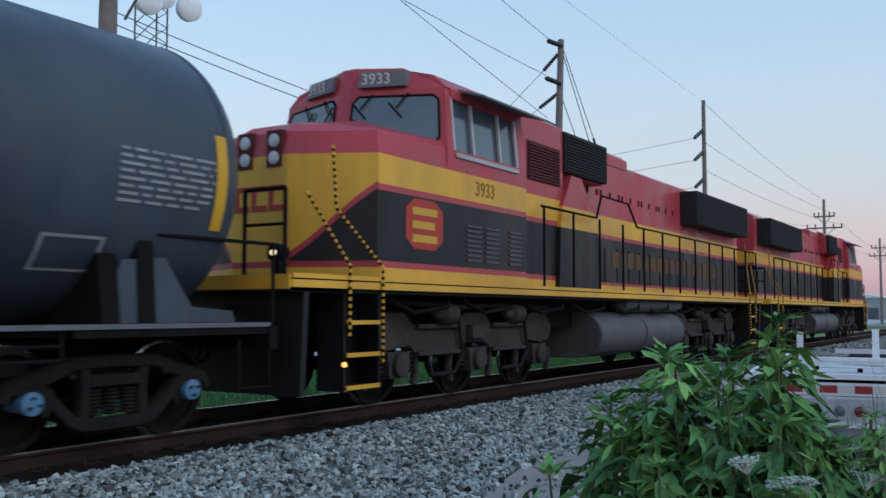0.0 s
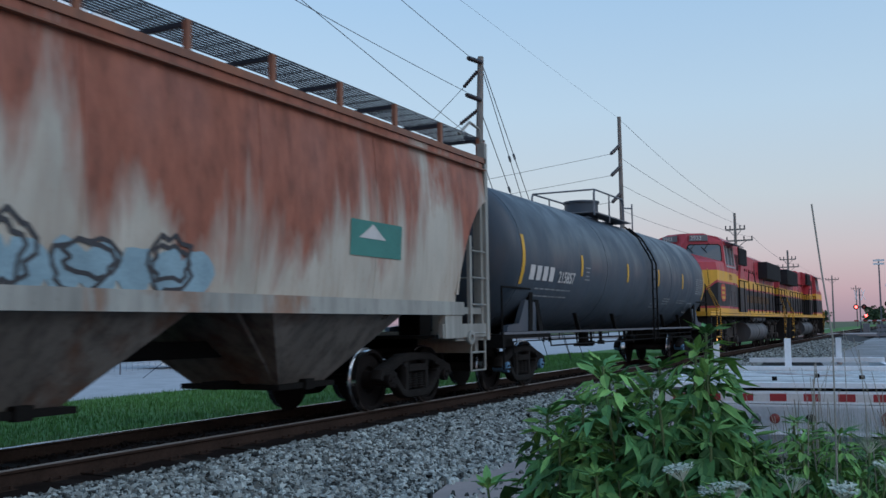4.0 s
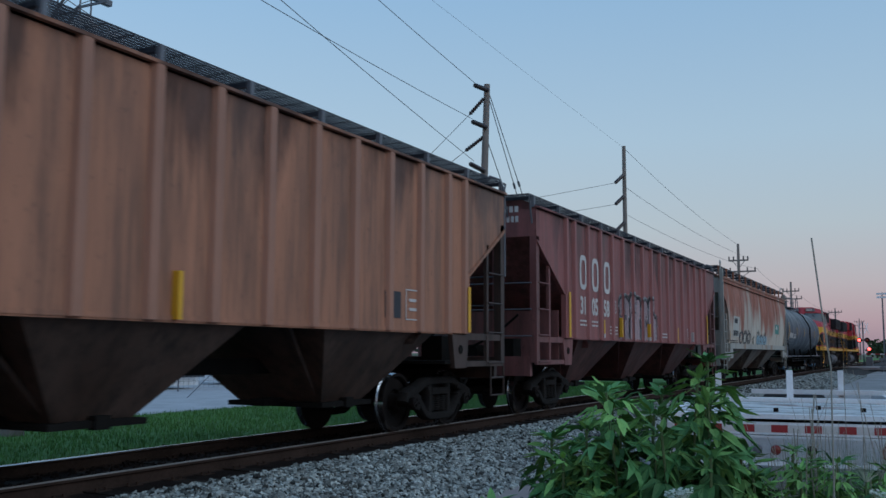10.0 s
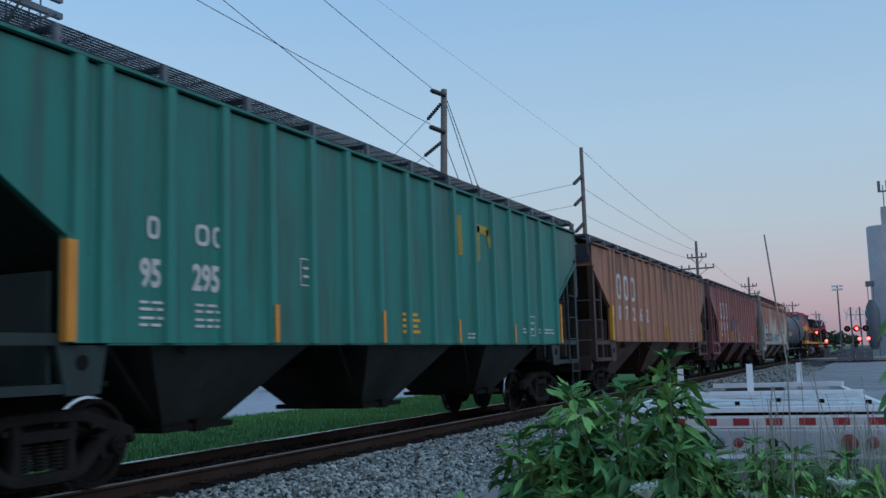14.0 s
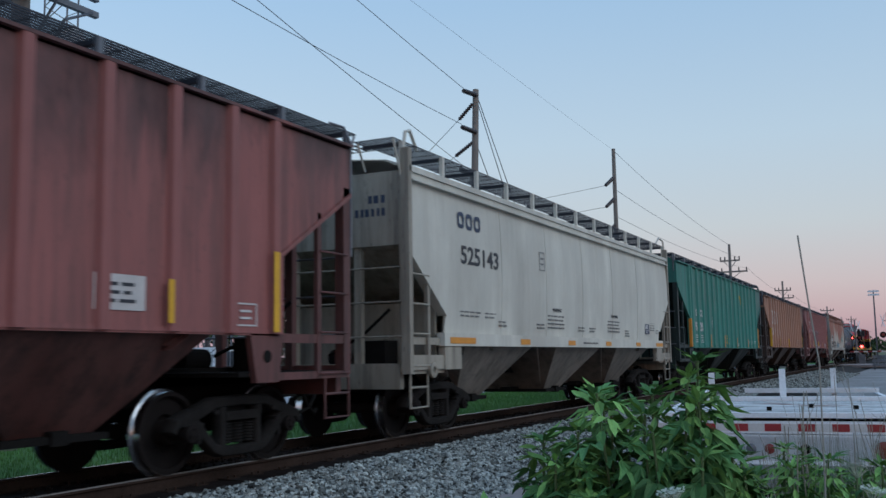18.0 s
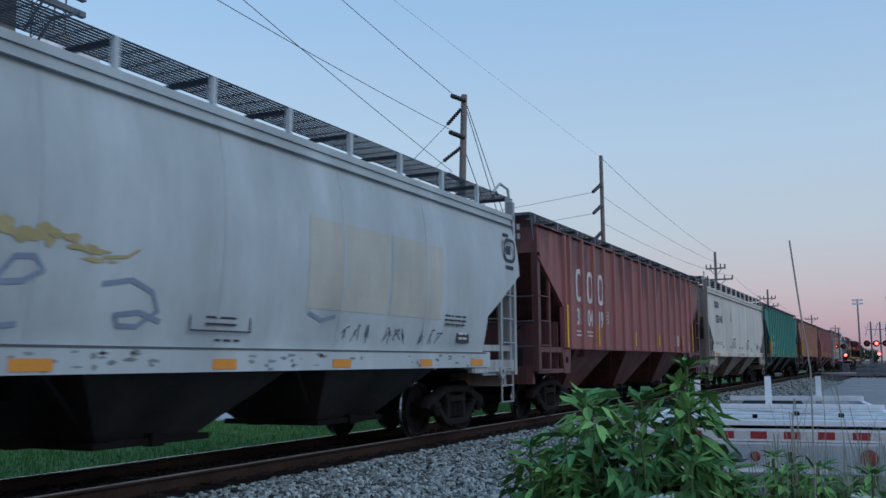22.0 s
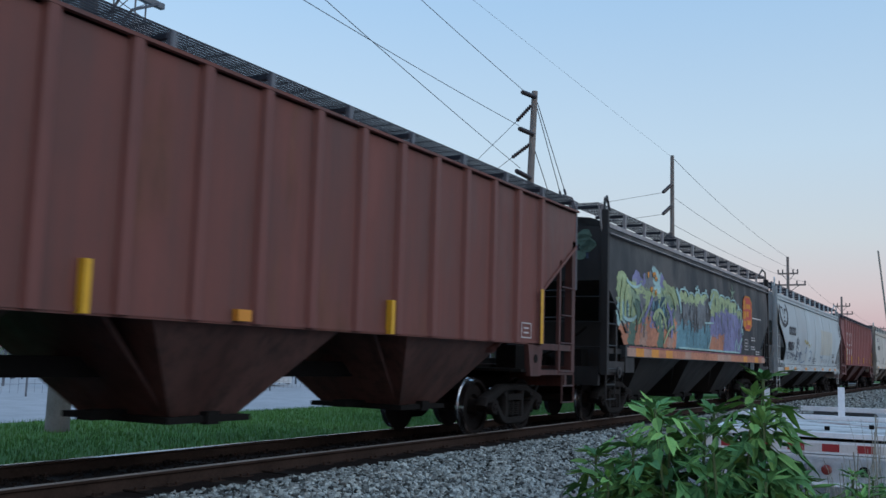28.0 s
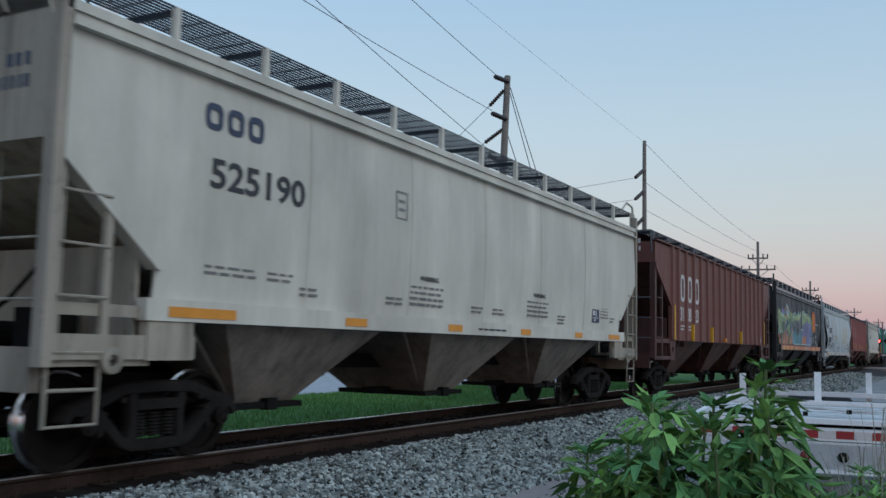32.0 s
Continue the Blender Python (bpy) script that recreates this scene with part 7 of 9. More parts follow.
# sweeping strokes of the wild piece
for k in range(10):
    x = -7.3 + 0.4 * k + r8.uniform(-0.1, 0.1)
    stroke(curve(x, 2.1 + r8.uniform(0, 0.3), x + r8.uniform(0.4, 0.8), 2.6 + r8.uniform(-0.1, 0.35), r8.uniform(-0.45, 0.45)), r8.uniform(0.07, 0.13), ("lime", "sage", "lime", "lilac", "slate")[k % 5], 0.008)
    stroke(curve(x + 0.1, 2.6, x + r8.uniform(0.1, 0.5), 1.85 + r8.uniform(0, 0.3), r8.uniform(-0.3, 0.3)), r8.uniform(0.03, 0.07), ("navy", "green", "lilac", "mauve")[k % 4], 0.009)
for x, z, w in ((-5.75, 3.3, 0.06), (-5.3, 3.34, 0.15), (-5.15, 3.26, 0.1), (-5.5, 2.98, 0.1), (-5.2, 2.93, 0.08)):
    spray("amber", x, z, w, 0.07, over=0.01)
    spray("mauve", x + 0.05, z - 0.03, w * 0.5, 0.03, over=0.012)
for k in range(9):
    spray("navy" if k % 3 else "teal", -5.4 + 0.14 * k, 2.62 - 0.02 * k, 0.07, 0.12, 10, 0.7, 0.009)
stroke(curve(-7.62, 2.15, -7.5, 3.05, 0.1), 0.16, "lime", 0.01)
stroke(curve(-7.3, 3.05, -6.3, 3.05, -0.12), 0.06, "sky", 0.011)
stroke(curve(-7.5, 2.25, -6.6, 2.3, -0.1), 0.08, "sky", 0.011)
stroke(curve(-5.4, 2.3, -4.3, 2.1, 0.3), 0.1, "lime", 0.011)
stroke(curve(-4.6, 2.95, -3.5, 2.6, 0.25), 0.12, "lime", 0.011)
stroke(curve(-4.3, 2.7, -3.8, 1.9, 0.2), 0.14, "lilac", 0.0105)
stroke(curve(-4.4, 1.75, -3.7, 2.2, 0.1), 0.07, "lime", 0.0112)
# the tidy pieces: outlined domes, grey counters, thin dark parting lines
for a, b, top in LETTERS_B + LETTERS_C:
    n = 9
    stroke([(a + (b - a) * k / n, crest(a + (b - a) * k / n + 1e-4 * (1 if k < n else -100)) + 0.03) for k in range(n + 1)], 0.045, "sky", 0.012)
    stroke(curve(b, 1.75, b - 0.04, top - 0.2, 0.02), 0.022, "mauve", 0.011)
    m = (a + b) / 2
    if b < 0.1:
        spray("slate", m, 2.62, 0.12, 0.26, 12, 0.6, 0.008)
        spray("mauve", m + 0.05, 2.3, 0.06, 0.2, 12, 0.5, 0.0085)
        for j in range(3):
            spray("mauve" if j % 2 else "slate", m + r8.uniform(-0.3, 0.3), 2.5 + 0.14 * j, 0.05, 0.1, 9, 0.8, 0.0082)
    else:
        spray("green", m, top - 0.3, 0.07, 0.12, 11, 0.6, 0.008)
        spray("slate", m - 0.05, top - 0.72, 0.05, 0.16, 11, 0.5, 0.008)
        stroke(curve(m + 0.12, 1.9, m + 0.14, 2.5, 0.04), 0.035, "slate", 0.009)
for x, z in ((-1.55, 3.3), (-1.42, 3.36), (-1.3, 3.28), (-0.52, 3.32), (-2.7, 3.22)):
    spray("sky", x, z, 0.09, 0.045, 10, 0.4, 0.012)
stroke([(-0.25, 3.02), (-0.05, 2.86), (0.12, 3.1), (0.4, 3.3)], 0.07, "sky", 0.0125)
spray("sky", -0.02, 3.0, 0.1, 0.07, 10, 0.6, 0.0126)
stroke(curve(-3.5, 3.16, -3.05, 2.55, 0.12), 0.14, "sky", 0.0125)
stroke([(-0.65, 2.42), (-0.2, 2.44), (0.3, 2.46)], 0.05, "sky", 0.0124)
stroke(curve(-0.15, 1.74, 0.1, 2.12, -0.1), 0.09, "sky", 0.0124)
stroke(curve(3.4, 3.16, 3.6, 3.0, 0.2), 0.12, "sky", 0.0125)
for x0, z0, x1, z1 in ((3.2, 1.72, 3.35, 2.1), (3.45, 2.0, 3.6, 1.75), (3.7, 1.75, 4.1, 2.15), (3.9, 2.3, 4.15, 2.75), (4.05, 2.45, 4.2, 2.25)):
    stroke(curve(x0, z0, x1, z1, 0.1), 0.09, "sky", 0.0125)
stroke([(-3.15 + 0.25 * k, 1.685) for k in range(29)], 0.05, "sky", 0.0128)
for a in range(5):
    c = 2 * math.pi * a / 5 + 0.3
    stroke([(2.75, 3.5), (2.75 + 0.34 * math.cos(c), 3.5 + 0.26 * math.sin(c))], 0.05, "sage", 0.0128)
for k in names8:
    tagged(part("graffiti", gr8[k], PAL[k], h8, "large sprayed letters in many colours"), kind="stuff")
sh8 = Geo()
sh8.plate([(4.25, 2.6), (4.6, 2.42), (5.25, 2.42), (5.6, 2.6), (5.6, 3.36), (5.25, 3.56), (4.6, 3.56), (4.25, 3.36)], "y", y8(3) - 0.012, y8(3) - 0.006)
shp = part("painted_shield", sh8, LOCO_SHIELD, h8, "red shield with orange bars")
rim8 = Geo()
ribbon(rim8, [(4.28, 2.62), (4.62, 2.45), (5.23, 2.45), (5.57, 2.62), (5.57, 3.35), (5.23, 3.53), (4.62, 3.53), (4.28, 3.35), (4.28, 2.62)], 0.05, y8(3) - 0.014)
part("shield_rim", rim8, PAL["amber"], shp)
for x0, x1, z0, z1 in ((4.36, 4.62, 3.1, 3.4), (4.72, 5.36, 3.14, 3.3), (4.36, 4.66, 2.8, 3.04), (4.76, 5.1, 2.88, 3.06), (4.36, 4.7, 2.54, 2.74), (4.8, 5.44, 2.62, 2.78)):
    sb8 = Geo()
    sb8.box(x0, x1, y8(3) - 0.016, y8(3) - 0.0125, z0, z1)
    part("shield_bar", sb8, PAL["amber"], shp)
ln8 = Geo()
ln8.box(5.7, 7.1, y8(2.9) - 0.01, y8(2.9) - 0.006, 2.86, 2.9)
part("painted_line", ln8, LETTER_W, h8)
for k in range(26):
    x = -7.3 + 0.57 * k
    st8 = Geo()
    st8.box(x, x + 0.57, -1.588, -1.582, 1.4, 1.585)
    part("sprayed_sill_patch", st8, r8.choice((PAL["orange"], PAL["orange"], PAL["peach"], PAL["peach"], ORANGE)), h8, "orange sprayed sill")
red8 = Geo()
red8.box(-7.2, 7.4, -1.589, -1.581, 1.59, 1.622)
part("sill_edge_line", red8, paint("red_overspray", (0.3, 0.1, 0.1), 0.4), h8, "red oversprayed edge above the sill")
tag_box(h8, 4.6, 1.8, 0.5, 0.34, y8(1.95) - 0.01, WHITE_TAG)
gs8 = Geo()
for k in range(9):
    x = 5.2 + 0.1 * k
    ribbon(gs8, [(x, 1.78 + r8.uniform(0, 0.08)), (x + 0.06, 1.95 + r8.uniform(0, 0.08)), (x + 0.12, 1.8 + r8.uniform(0, 0.08)), (x + 0.2, 1.9)], 0.02, y8(1.9) - 0.009)
tagged(part("graffiti", gs8, PAL["slate"], h8, "faint grey scribbled tag"), kind="stuff")
for k, (x, z) in enumerate(((5.6, 2.2), (5.6, 1.9), (6.3, 1.75))):
    small_print(x, z, 0.6, 2, LETTER_W, h8, y8(2) - 0.008, 0.08, 140 + k)
eg = Geo()
for k in range(14):
    eg.add([(-8.47, y, z) for y, z in blob(r8, r8.uniform(-1.2, -0.2), 3.5 + 0.45 * r8.random(), 0.16, 0.1, 9, 0.8)], [tuple(range(9))])
tagged(part("graffiti", eg, PAL["green"], h8, "green sprayed patches on the end wall"), kind="stuff")

# ---- ground ----
def sheet(name, pts, z, mat, label, category="ground", thick=0.3):
    g = Geo()
    g.plate(pts, "z", z - thick, z)
    return solid(name, g, mat, label, category, kind="structure")


GROUND_Z = -0.52
sheet("ground", [(-400, -600), (2500, -600), (2500, 1200), (-400, 1200)], GROUND_Z - 0.02, FIELD, "flat open ground reaching to the horizon")
sheet("pavement", [(-20, -12), (-20, -3.9), (6, -3.9), (11, -3.7), (40, -3.75), (150, -3.75), (150, -40), (-20, -40)], GROUND_Z + 0.04, LOT, "pale compacted gravel lot beside the track", "pavement", 0.2)
sheet("concrete_pad", [(4, -8.5), (4, -4.1), (7.6, -3.95), (10.0, -3.35), (12.0, -3.5), (12.9, -4.4), (10.4, -8.5)], GROUND_Z + 0.055, PAVE, "pale concrete pad beside the ballast", "pavement", 0.05)
sheet("grass_verge", [(-60, 2.0), (400, 2.0), (400, 9.3), (-60, 9.3)], -0.34, GRASS_SOIL, "mown green grass verge beyond the track", "grass", 0.15)
sheet("yard", [(-60, 9.3), (220, 9.3), (220, 46), (-60, 46)], -0.36, YARD, "pale gravel yard beyond the grass", "ground", 0.15)
sheet("crossing_road", [(103, -60), (113, -60), (113, 60), (103, 60)], -0.1, PAVE, "pale road over the level crossing", "road", 0.25)

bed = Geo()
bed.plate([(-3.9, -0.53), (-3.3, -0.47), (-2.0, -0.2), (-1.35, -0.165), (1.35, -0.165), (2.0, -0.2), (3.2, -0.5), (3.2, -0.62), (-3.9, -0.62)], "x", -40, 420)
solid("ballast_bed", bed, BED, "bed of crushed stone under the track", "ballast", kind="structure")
# This strip takes the train's shade as part of its colour.
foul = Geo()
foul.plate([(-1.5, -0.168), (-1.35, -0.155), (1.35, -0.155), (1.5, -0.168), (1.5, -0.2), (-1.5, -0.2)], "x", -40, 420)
solid("shaded_fouled_ballast", foul, FOULED_SHADE, "rusty fouled ballast between the rails, darkened for the train's shade", "ballast", kind="structure")

# grass blades on the verge, thickest where it shows under the cars
rng = np.random.default_rng(7)


def blades(n, xs, ys, z, hgt, mat, name, label, lean=0.35, wide=0.006):
    x, y = rng.uniform(*xs, n), rng.uniform(*ys, n)
    a, hh_ = rng.uniform(0, 2 * np.pi, n), rng.uniform(*hgt, n)
    dx, dy = np.cos(a), np.sin(a)
    bend = rng.uniform(0.0, lean, n) * hh_
    v = np.empty((n, 3, 3))
    v[:, 0] = np.stack([x - dy * wide, y + dx * wide, np.full(n, z)], 1)
    v[:, 1] = np.stack([x + dy * wide, y - dx * wide, np.full(n, z)], 1)
    v[:, 2] = np.stack([x + dx * bend, y + dy * bend, z + hh_], 1)
    me = bpy.data.meshes.new(name)
    me.from_pydata(v.reshape(-1, 3).tolist(), [], np.arange(3 * n).reshape(-1, 3).tolist())
    me.materials.append(mat)
    return tagged(new(name, me), label, "grass", kind="stuff")


GRASS_BLADE = island_tint(surface("grass_blade", (0.085, 0.2, 0.04), 0.8, 0, 0.3, 4), 0.35)
blades(60000, (6, 50), (2.4, 9.3), -0.34, (0.04, 0.11), GRASS_BLADE, "grass", "short mown grass", 0.5, 0.008)

# ---- track ----
def rails():
    for y, nm in ((-0.75, "rail"), (0.75, "rail")):
        g = Geo()
        prof = [(-0.075, -0.175), (0.075, -0.175), (0.07, -0.16), (0.012, -0.145), (0.009, -0.045), (0.036, -0.032), (0.036, -0.012), (-0.036, -0.012), (-0.036, -0.032), (-0.009, -0.045), (-0.012, -0.145), (-0.07, -0.16)]
        g.plate([(y + a, b) for a, b in prof], "x", -40, 420)
        r = solid(nm, g, RAIL_RUST, "rusty steel rail with a bright polished head", "rail", "rails")
        hd = Geo()
        s = 1 if y < 0 else -1
        hd.plate([(y - 0.02 + s * 0.012, -0.0119), (y + 0.02 + s * 0.012, -0.0119), (y + 0.016 + s * 0.012, 0.0), (y - 0.016 + s * 0.012, 0.0)], "x", -40, 420)
        part("rail_head", hd, DULL_HEAD if y < 0 else RAIL_HEAD, r, "polished running surface")


rails()
tie = Geo()
tie.box(-0.115, 0.115, -1.3, 1.3, -0.36, -0.148)
TIE_ME = tie.mesh("tie", [TIE_WOOD])
plate_g = Geo()
plate_g.box(-0.1, 0.1, -0.17, 0.17, -0.148, -0.14)
for a in (-0.12, 0.12):
    plate_g.rod((0.06, a, -0.145), (0.06, a, -0.11), 0.018, n=6)
    plate_g.rod((-0.06, a, -0.145), (-0.06, a, -0.11), 0.018, n=6)
PLATE_ME = plate_g.mesh("tie_plate", [RAIL_RUST])
tie_rnd = random.Random(11)
for k in range(150):
    x = -4 + k * 0.52
    t = new("tie", TIE_ME)
    t.matrix_basis = pose(x + tie_rnd.uniform(-0.03, 0.03), tie_rnd.uniform(-0.08, 0.05), tie_rnd.uniform(-0.012, 0.006), 0, 0, tie_rnd.uniform(-1.2, 1.2))
    tagged(t, "dark creosoted wooden tie bedded in ballast", "railway tie", "ties")
    for y in (-0.75, 0.75):
        part("tie_plate", PLATE_ME, None, t, at=pose(0, y, 0))


def stones(n, xs, yz, size, name, label, seed, edge=(), mat=None):
    """Crushed stones, each a rough block of its own, strewn on the slope of the ballast; yz: the slope's corners."""
    r = np.random.default_rng(seed)
    x = xs[0] + (xs[1] - xs[0]) * r.random(n)
    y = r.uniform(yz[0][0], yz[-1][0], n)
    z = np.interp(y, [p[0] for p in yz], [p[1] for p in yz]) + r.uniform(-0.012, 0.022, n)
    if edge:
        keep = y > np.interp(x, [p[0] for p in edge], [p[1] for p in edge]) + r.normal(0, 0.06, n)
        x, y, z = x[keep], y[keep], z[keep]
        n = len(x)
    s = r.uniform(*size, n)
    cube = np.array([(i, j, k) for k in (-1, 1) for j in (-1, 1) for i in (-1, 1)], float) * 0.5
    v = cube[None] * s[:, None, None] * (1 + r.uniform(-0.38, 0.38, (n, 8, 3)))
    v[:, 4:, :2] *= r.uniform(0.45, 0.95, (n, 1, 2))
    v *= r.uniform(0.65, 1.25, (n, 1, 3))
    a, b = r.uniform(0, 2 * np.pi, n), r.uniform(-0.7, 0.7, n)
    ca, sa, cb, sb = np.cos(a)[:, None], np.sin(a)[:, None], np.cos(b)[:, None], np.sin(b)[:, None]
    vx, vz = v[..., 0] * cb - v[..., 2] * sb, v[..., 0] * sb + v[..., 2] * cb
    vx, vy = vx * ca - v[..., 1] * sa, vx * sa + v[..., 1] * ca
    v = np.stack([vx + x[:, None], vy + y[:, None], vz + z[:, None]], -1)
    quad = np.array([(0, 2, 3, 1), (4, 5, 7, 6), (0, 1, 5, 4), (2, 6, 7, 3), (0, 4, 6, 2), (1, 3, 7, 5)])
    f = (np.arange(n)[:, None, None] * 8 + quad[None]).reshape(-1, 4)
    me = bpy.data.meshes.new(name)
    me.from_pydata(v.reshape(-1, 3).tolist(), [], f.tolist())
    me.materials.append(mat or STONE)
    return tagged(new(name, me), label, "ballast", kind="stuff")


SLOPE = [(-4.1, -0.48), (-3.3, -0.45), (-2.0, -0.19), (-1.38, -0.165)]
stones(42000, (3.5, 17), SLOPE, (0.032, 0.068), "ballast_stones", "loose grey and white crushed limestone ballast", 1, [(3.5, -4.1), (6, -4.1), (7.6, -3.95), (9, -3.5), (12, -3.45), (13, -4.0), (18, -4.1)])
stones(16000, (17, 36), SLOPE, (0.045, 0.085), "ballast_stones", "loose grey crushed limestone ballast farther along", 2)
stones(9000, (36, 80), SLOPE, (0.06, 0.11), "ballast_stones", "loose grey crushed limestone ballast in the distance", 3)
# Stones beyond and between the rails are coloured dark as train shade.
stones(5000, (3.5, 40), [(1.5, -0.19), (2.0, -0.22), (3.0, -0.42)], (0.04, 0.07), "ballast_stones", "crushed stone beyond the rails, toned dark for the train's shade", 4, mat=FOULED_SHADE)
stones(2500, (3.5, 30), [(-0.68, -0.16), (0.68, -0.16)], (0.03, 0.055), "ballast_stones", "fouled crushed stone between the rails, toned dark for the train's shade", 6, mat=FOULED_SHADE)
stones(500, (5, 14), [(-5.2, -0.46), (-3.9, -0.46)], (0.02, 0.055), "scattered_stones", "stones scattered on the concrete", 5)

# ---- power line beyond the track ----
def pole(x, y, top, r0, lean=0.0, label="weathered wooden utility pole beyond the track"):
    p = thing("utility_pole", label, "utility pole", "utility poles", at=pose(x, y, 0))
    g = Geo()
    g.rod((-lean * top, 0, -0.6), (0, 0, top), r0 * 1.12, r0 * 0.72, 14)
    part("pole_shaft", g, POLE_WOOD, p, smooth=True)
    return p


def insulator(p, a, b, r=0.09, discs=0):
    g = Geo()
    a, b = Vector(a), Vector(b)
    if discs:
        g.rod(a, b, 0.03, n=6)
        for k in range(discs):
            c = a + (b - a) * ((k + 0.5) / discs)
            d = (b - a).normalized() * 0.03
            g.rod(c - d, c + d, r, r * 0.6, 12)
    else:
        d = (b - a)
        for k in range(6):
            g.rod(a + d * (k / 6), a + d * ((k + 0.75) / 6), r, r * 0.85, 12)
        g.rod(a, b, r * 0.6, n=10)
    part("insulator", g, INSUL, p, "dark brown ribbed insulator", smooth=True)


def wires(pts_list, r=0.012, sag=0.35, name="overhead_wire", n=14):
    for a, b, s in pts_list:
        a, b = Vector(a), Vector(b)
        g = Geo()
        pts = [a + (b - a) * (k / n) - Vector((0, 0, 4 * s * (k / n) * (1 - k / n))) for k in range(n + 1)]
        g.path(pts, r, 5)
        solid(name, g, WIRE, "thin overhead wire between the utility poles", "wire", "overhead wires")


P1, P2, P3 = (33.6, 7.0), (53.0, 7.0), (90.5, 7.0)
p1 = pole(*P1, 11.95, 0.17, 0.075, "leaning wooden utility pole held by guy wires")
insulator(p1, (-0.1, -0.05, 11.7), (-1.1, 0.05, 11.65), 0.1)
insulator(p1, (-0.25, -0.05, 10.15), (-1.3, 0.05, 10.15), 0.1)
insulator(p1, (-0.45, -0.05, 8.35), (-1.5, 0.05, 8.45), 0.1)
insulator(p1, (-0.12, 0.1, 11.35), (-0.75, 0.42, 10.6), 0.085, 8)
insulator(p1, (-0.2, 0.1, 9.75), (-0.95, 0.5, 9.1), 0.085, 8)
insulator(p1, (-0.35, 0.1, 7.9), (-1.0, 0.5, 7.3), 0.085, 8)
p2 = pole(*P2, 13.3, 0.15, 0.0)
for z in (11.55, 10.3, 8.75):
    insulator(p2, (-0.08, 0.05, z), (-0.85, 0.3, z - 0.55), 0.11)


def crossarm_pole(x, y, top, arms, r=0.16):
    p = pole(x, y, top, r)
    for z, w in arms:
        g = Geo()
        g.box(-0.06, 0.06, -w, w, z - 0.07, z + 0.07)
        part("crossarm", g, POLE_WOOD, p)
        b = Geo()
        b.path([(0.07, -w * 0.6, z - 0.05), (0.07, 0, z - 0.75), (0.07, w * 0.6, z - 0.05)], 0.03)
        part("arm_brace", b, WIRE, p)
        for k in (-0.95, -0.5, 0.5, 0.95):
            insulator(p, (0, w * k, z + 0.07), (0, w * k, z + 0.38), 0.07)
    return p


crossarm_pole(*P3, 11.45, ((9.9, 0.9), (8.85, 1.55)))
crossarm_pole(129, 7, 10.5, ((9.3, 1.0), (8.3, 1.3)))
crossarm_pole(196, 7, 10.0, ((9.2, 1.2),))
crossarm_pole(270, 7, 10.5, ((9.6, 1.2),))

P0 = (12.3, 7.0)
p0 = pole(P0[0] - 0.15, P0[1], 12.5, 0.2, 0.0, "stout wooden utility pole with a stack of crossarms")
for z in (8.3, 8.65, 9.4, 10.4):
    g = Geo()
    g.box(-0.2, 0.0, -1.6, 1.6, z, z + 0.12)
    g.box(-1.7, 1.7, -0.28, -0.16, z + 0.16, z + 0.28)
    part("crossarm", g, GREY_GALV, p0)
for k in range(4):
    g = Geo()
    g.path([(0.2, -0.25, 7.0 + 0.7 * k), (0.55, -0.6, 8.0 + 0.7 * k), (1.5, -0.3, 8.5 + 0.4 * k)], 0.03)
    part("jumper_cable", g, WIRE, p0)

wires([((12.4, 7, 14.3), (P1[0] - 1.1, 6.9, 11.62), 0.12), ((12.4, 7, 10.78), (P1[0] - 1.6, 6.9, 10.17), 0.12), ((12.4, 7, 12.3), (P1[0] - 1.45, 6.9, 8.55), 0.12),
       ((P1[0] - 0.75, 7.42, 10.6), (P1[0] - 8.5, 14.5, -0.36), 0.05), ((P1[0] - 0.95, 7.5, 9.1), (P1[0] - 9.5, 15.5, -0.36), 0.05),
       ((P2[0] - 0.85, 7.3, 11.0), (42, 28, 6.9), 0.1), ((P2[0] - 0.85, 7.3, 9.75), (42, 28, 6.2), 0.1), ((P2[0] - 0.85, 7.3, 8.2), (43, 28, 5.6), 0.1), ((12.2, 7, 7.2), (26, 7.4, 6.8), 0.15), ((12.2, 7, 6.95), (26, 7.4, 6.5), 0.15),
       ((P2[0], 7, 10.9), (P3[0], 6.1, 10.1), 0.4), ((P2[0], 7, 9.3), (P3[0], 5.5, 9.1), 0.4), ((P2[0], 7, 7.8), (P3[0], 8.4, 9.1), 0.3),
       ((P2[0], 7, 13.2), (P3[0], 7, 11.4), 0.4),
       ((P3[0], 5.5, 9.2), (129, 5.8, 8.6), 0.6), ((P3[0], 8.4, 9.2), (129, 8.2, 8.6), 0.6), ((129, 5.8, 8.6), (196, 6, 9.4), 0.8), ((129, 8.2, 8.6), (196, 8, 9.4), 0.8)])
wires([((10, 7, 14.4), (P2[0], 7, 13.2), 0.05)], 0.005)
# guys behind the leaning pole
for a, b in (((0.05, -0.1, 11.5), (9.2, -0.9, -0.4)), ((0.0, -0.1, 11.3), (8.0, -0.7, -0.4)), ((-0.1, -0.1, 9.5), (7.4, -0.9, -0.4)), ((-0.3, -0.1, 7.9), (5.4, -0.6, -0.4))):
    g = Geo()
    g.rod(a, b, 0.018, n=5)
    m = Vector(a) + (Vector(b) - Vector(a)) * 0.27
    d = (Vector(b) - Vector(a)).normalized() * 0.12
    g.rod(m - d, m + d, 0.05, n=8)
    part("guy_wire", g, WIRE, p1)

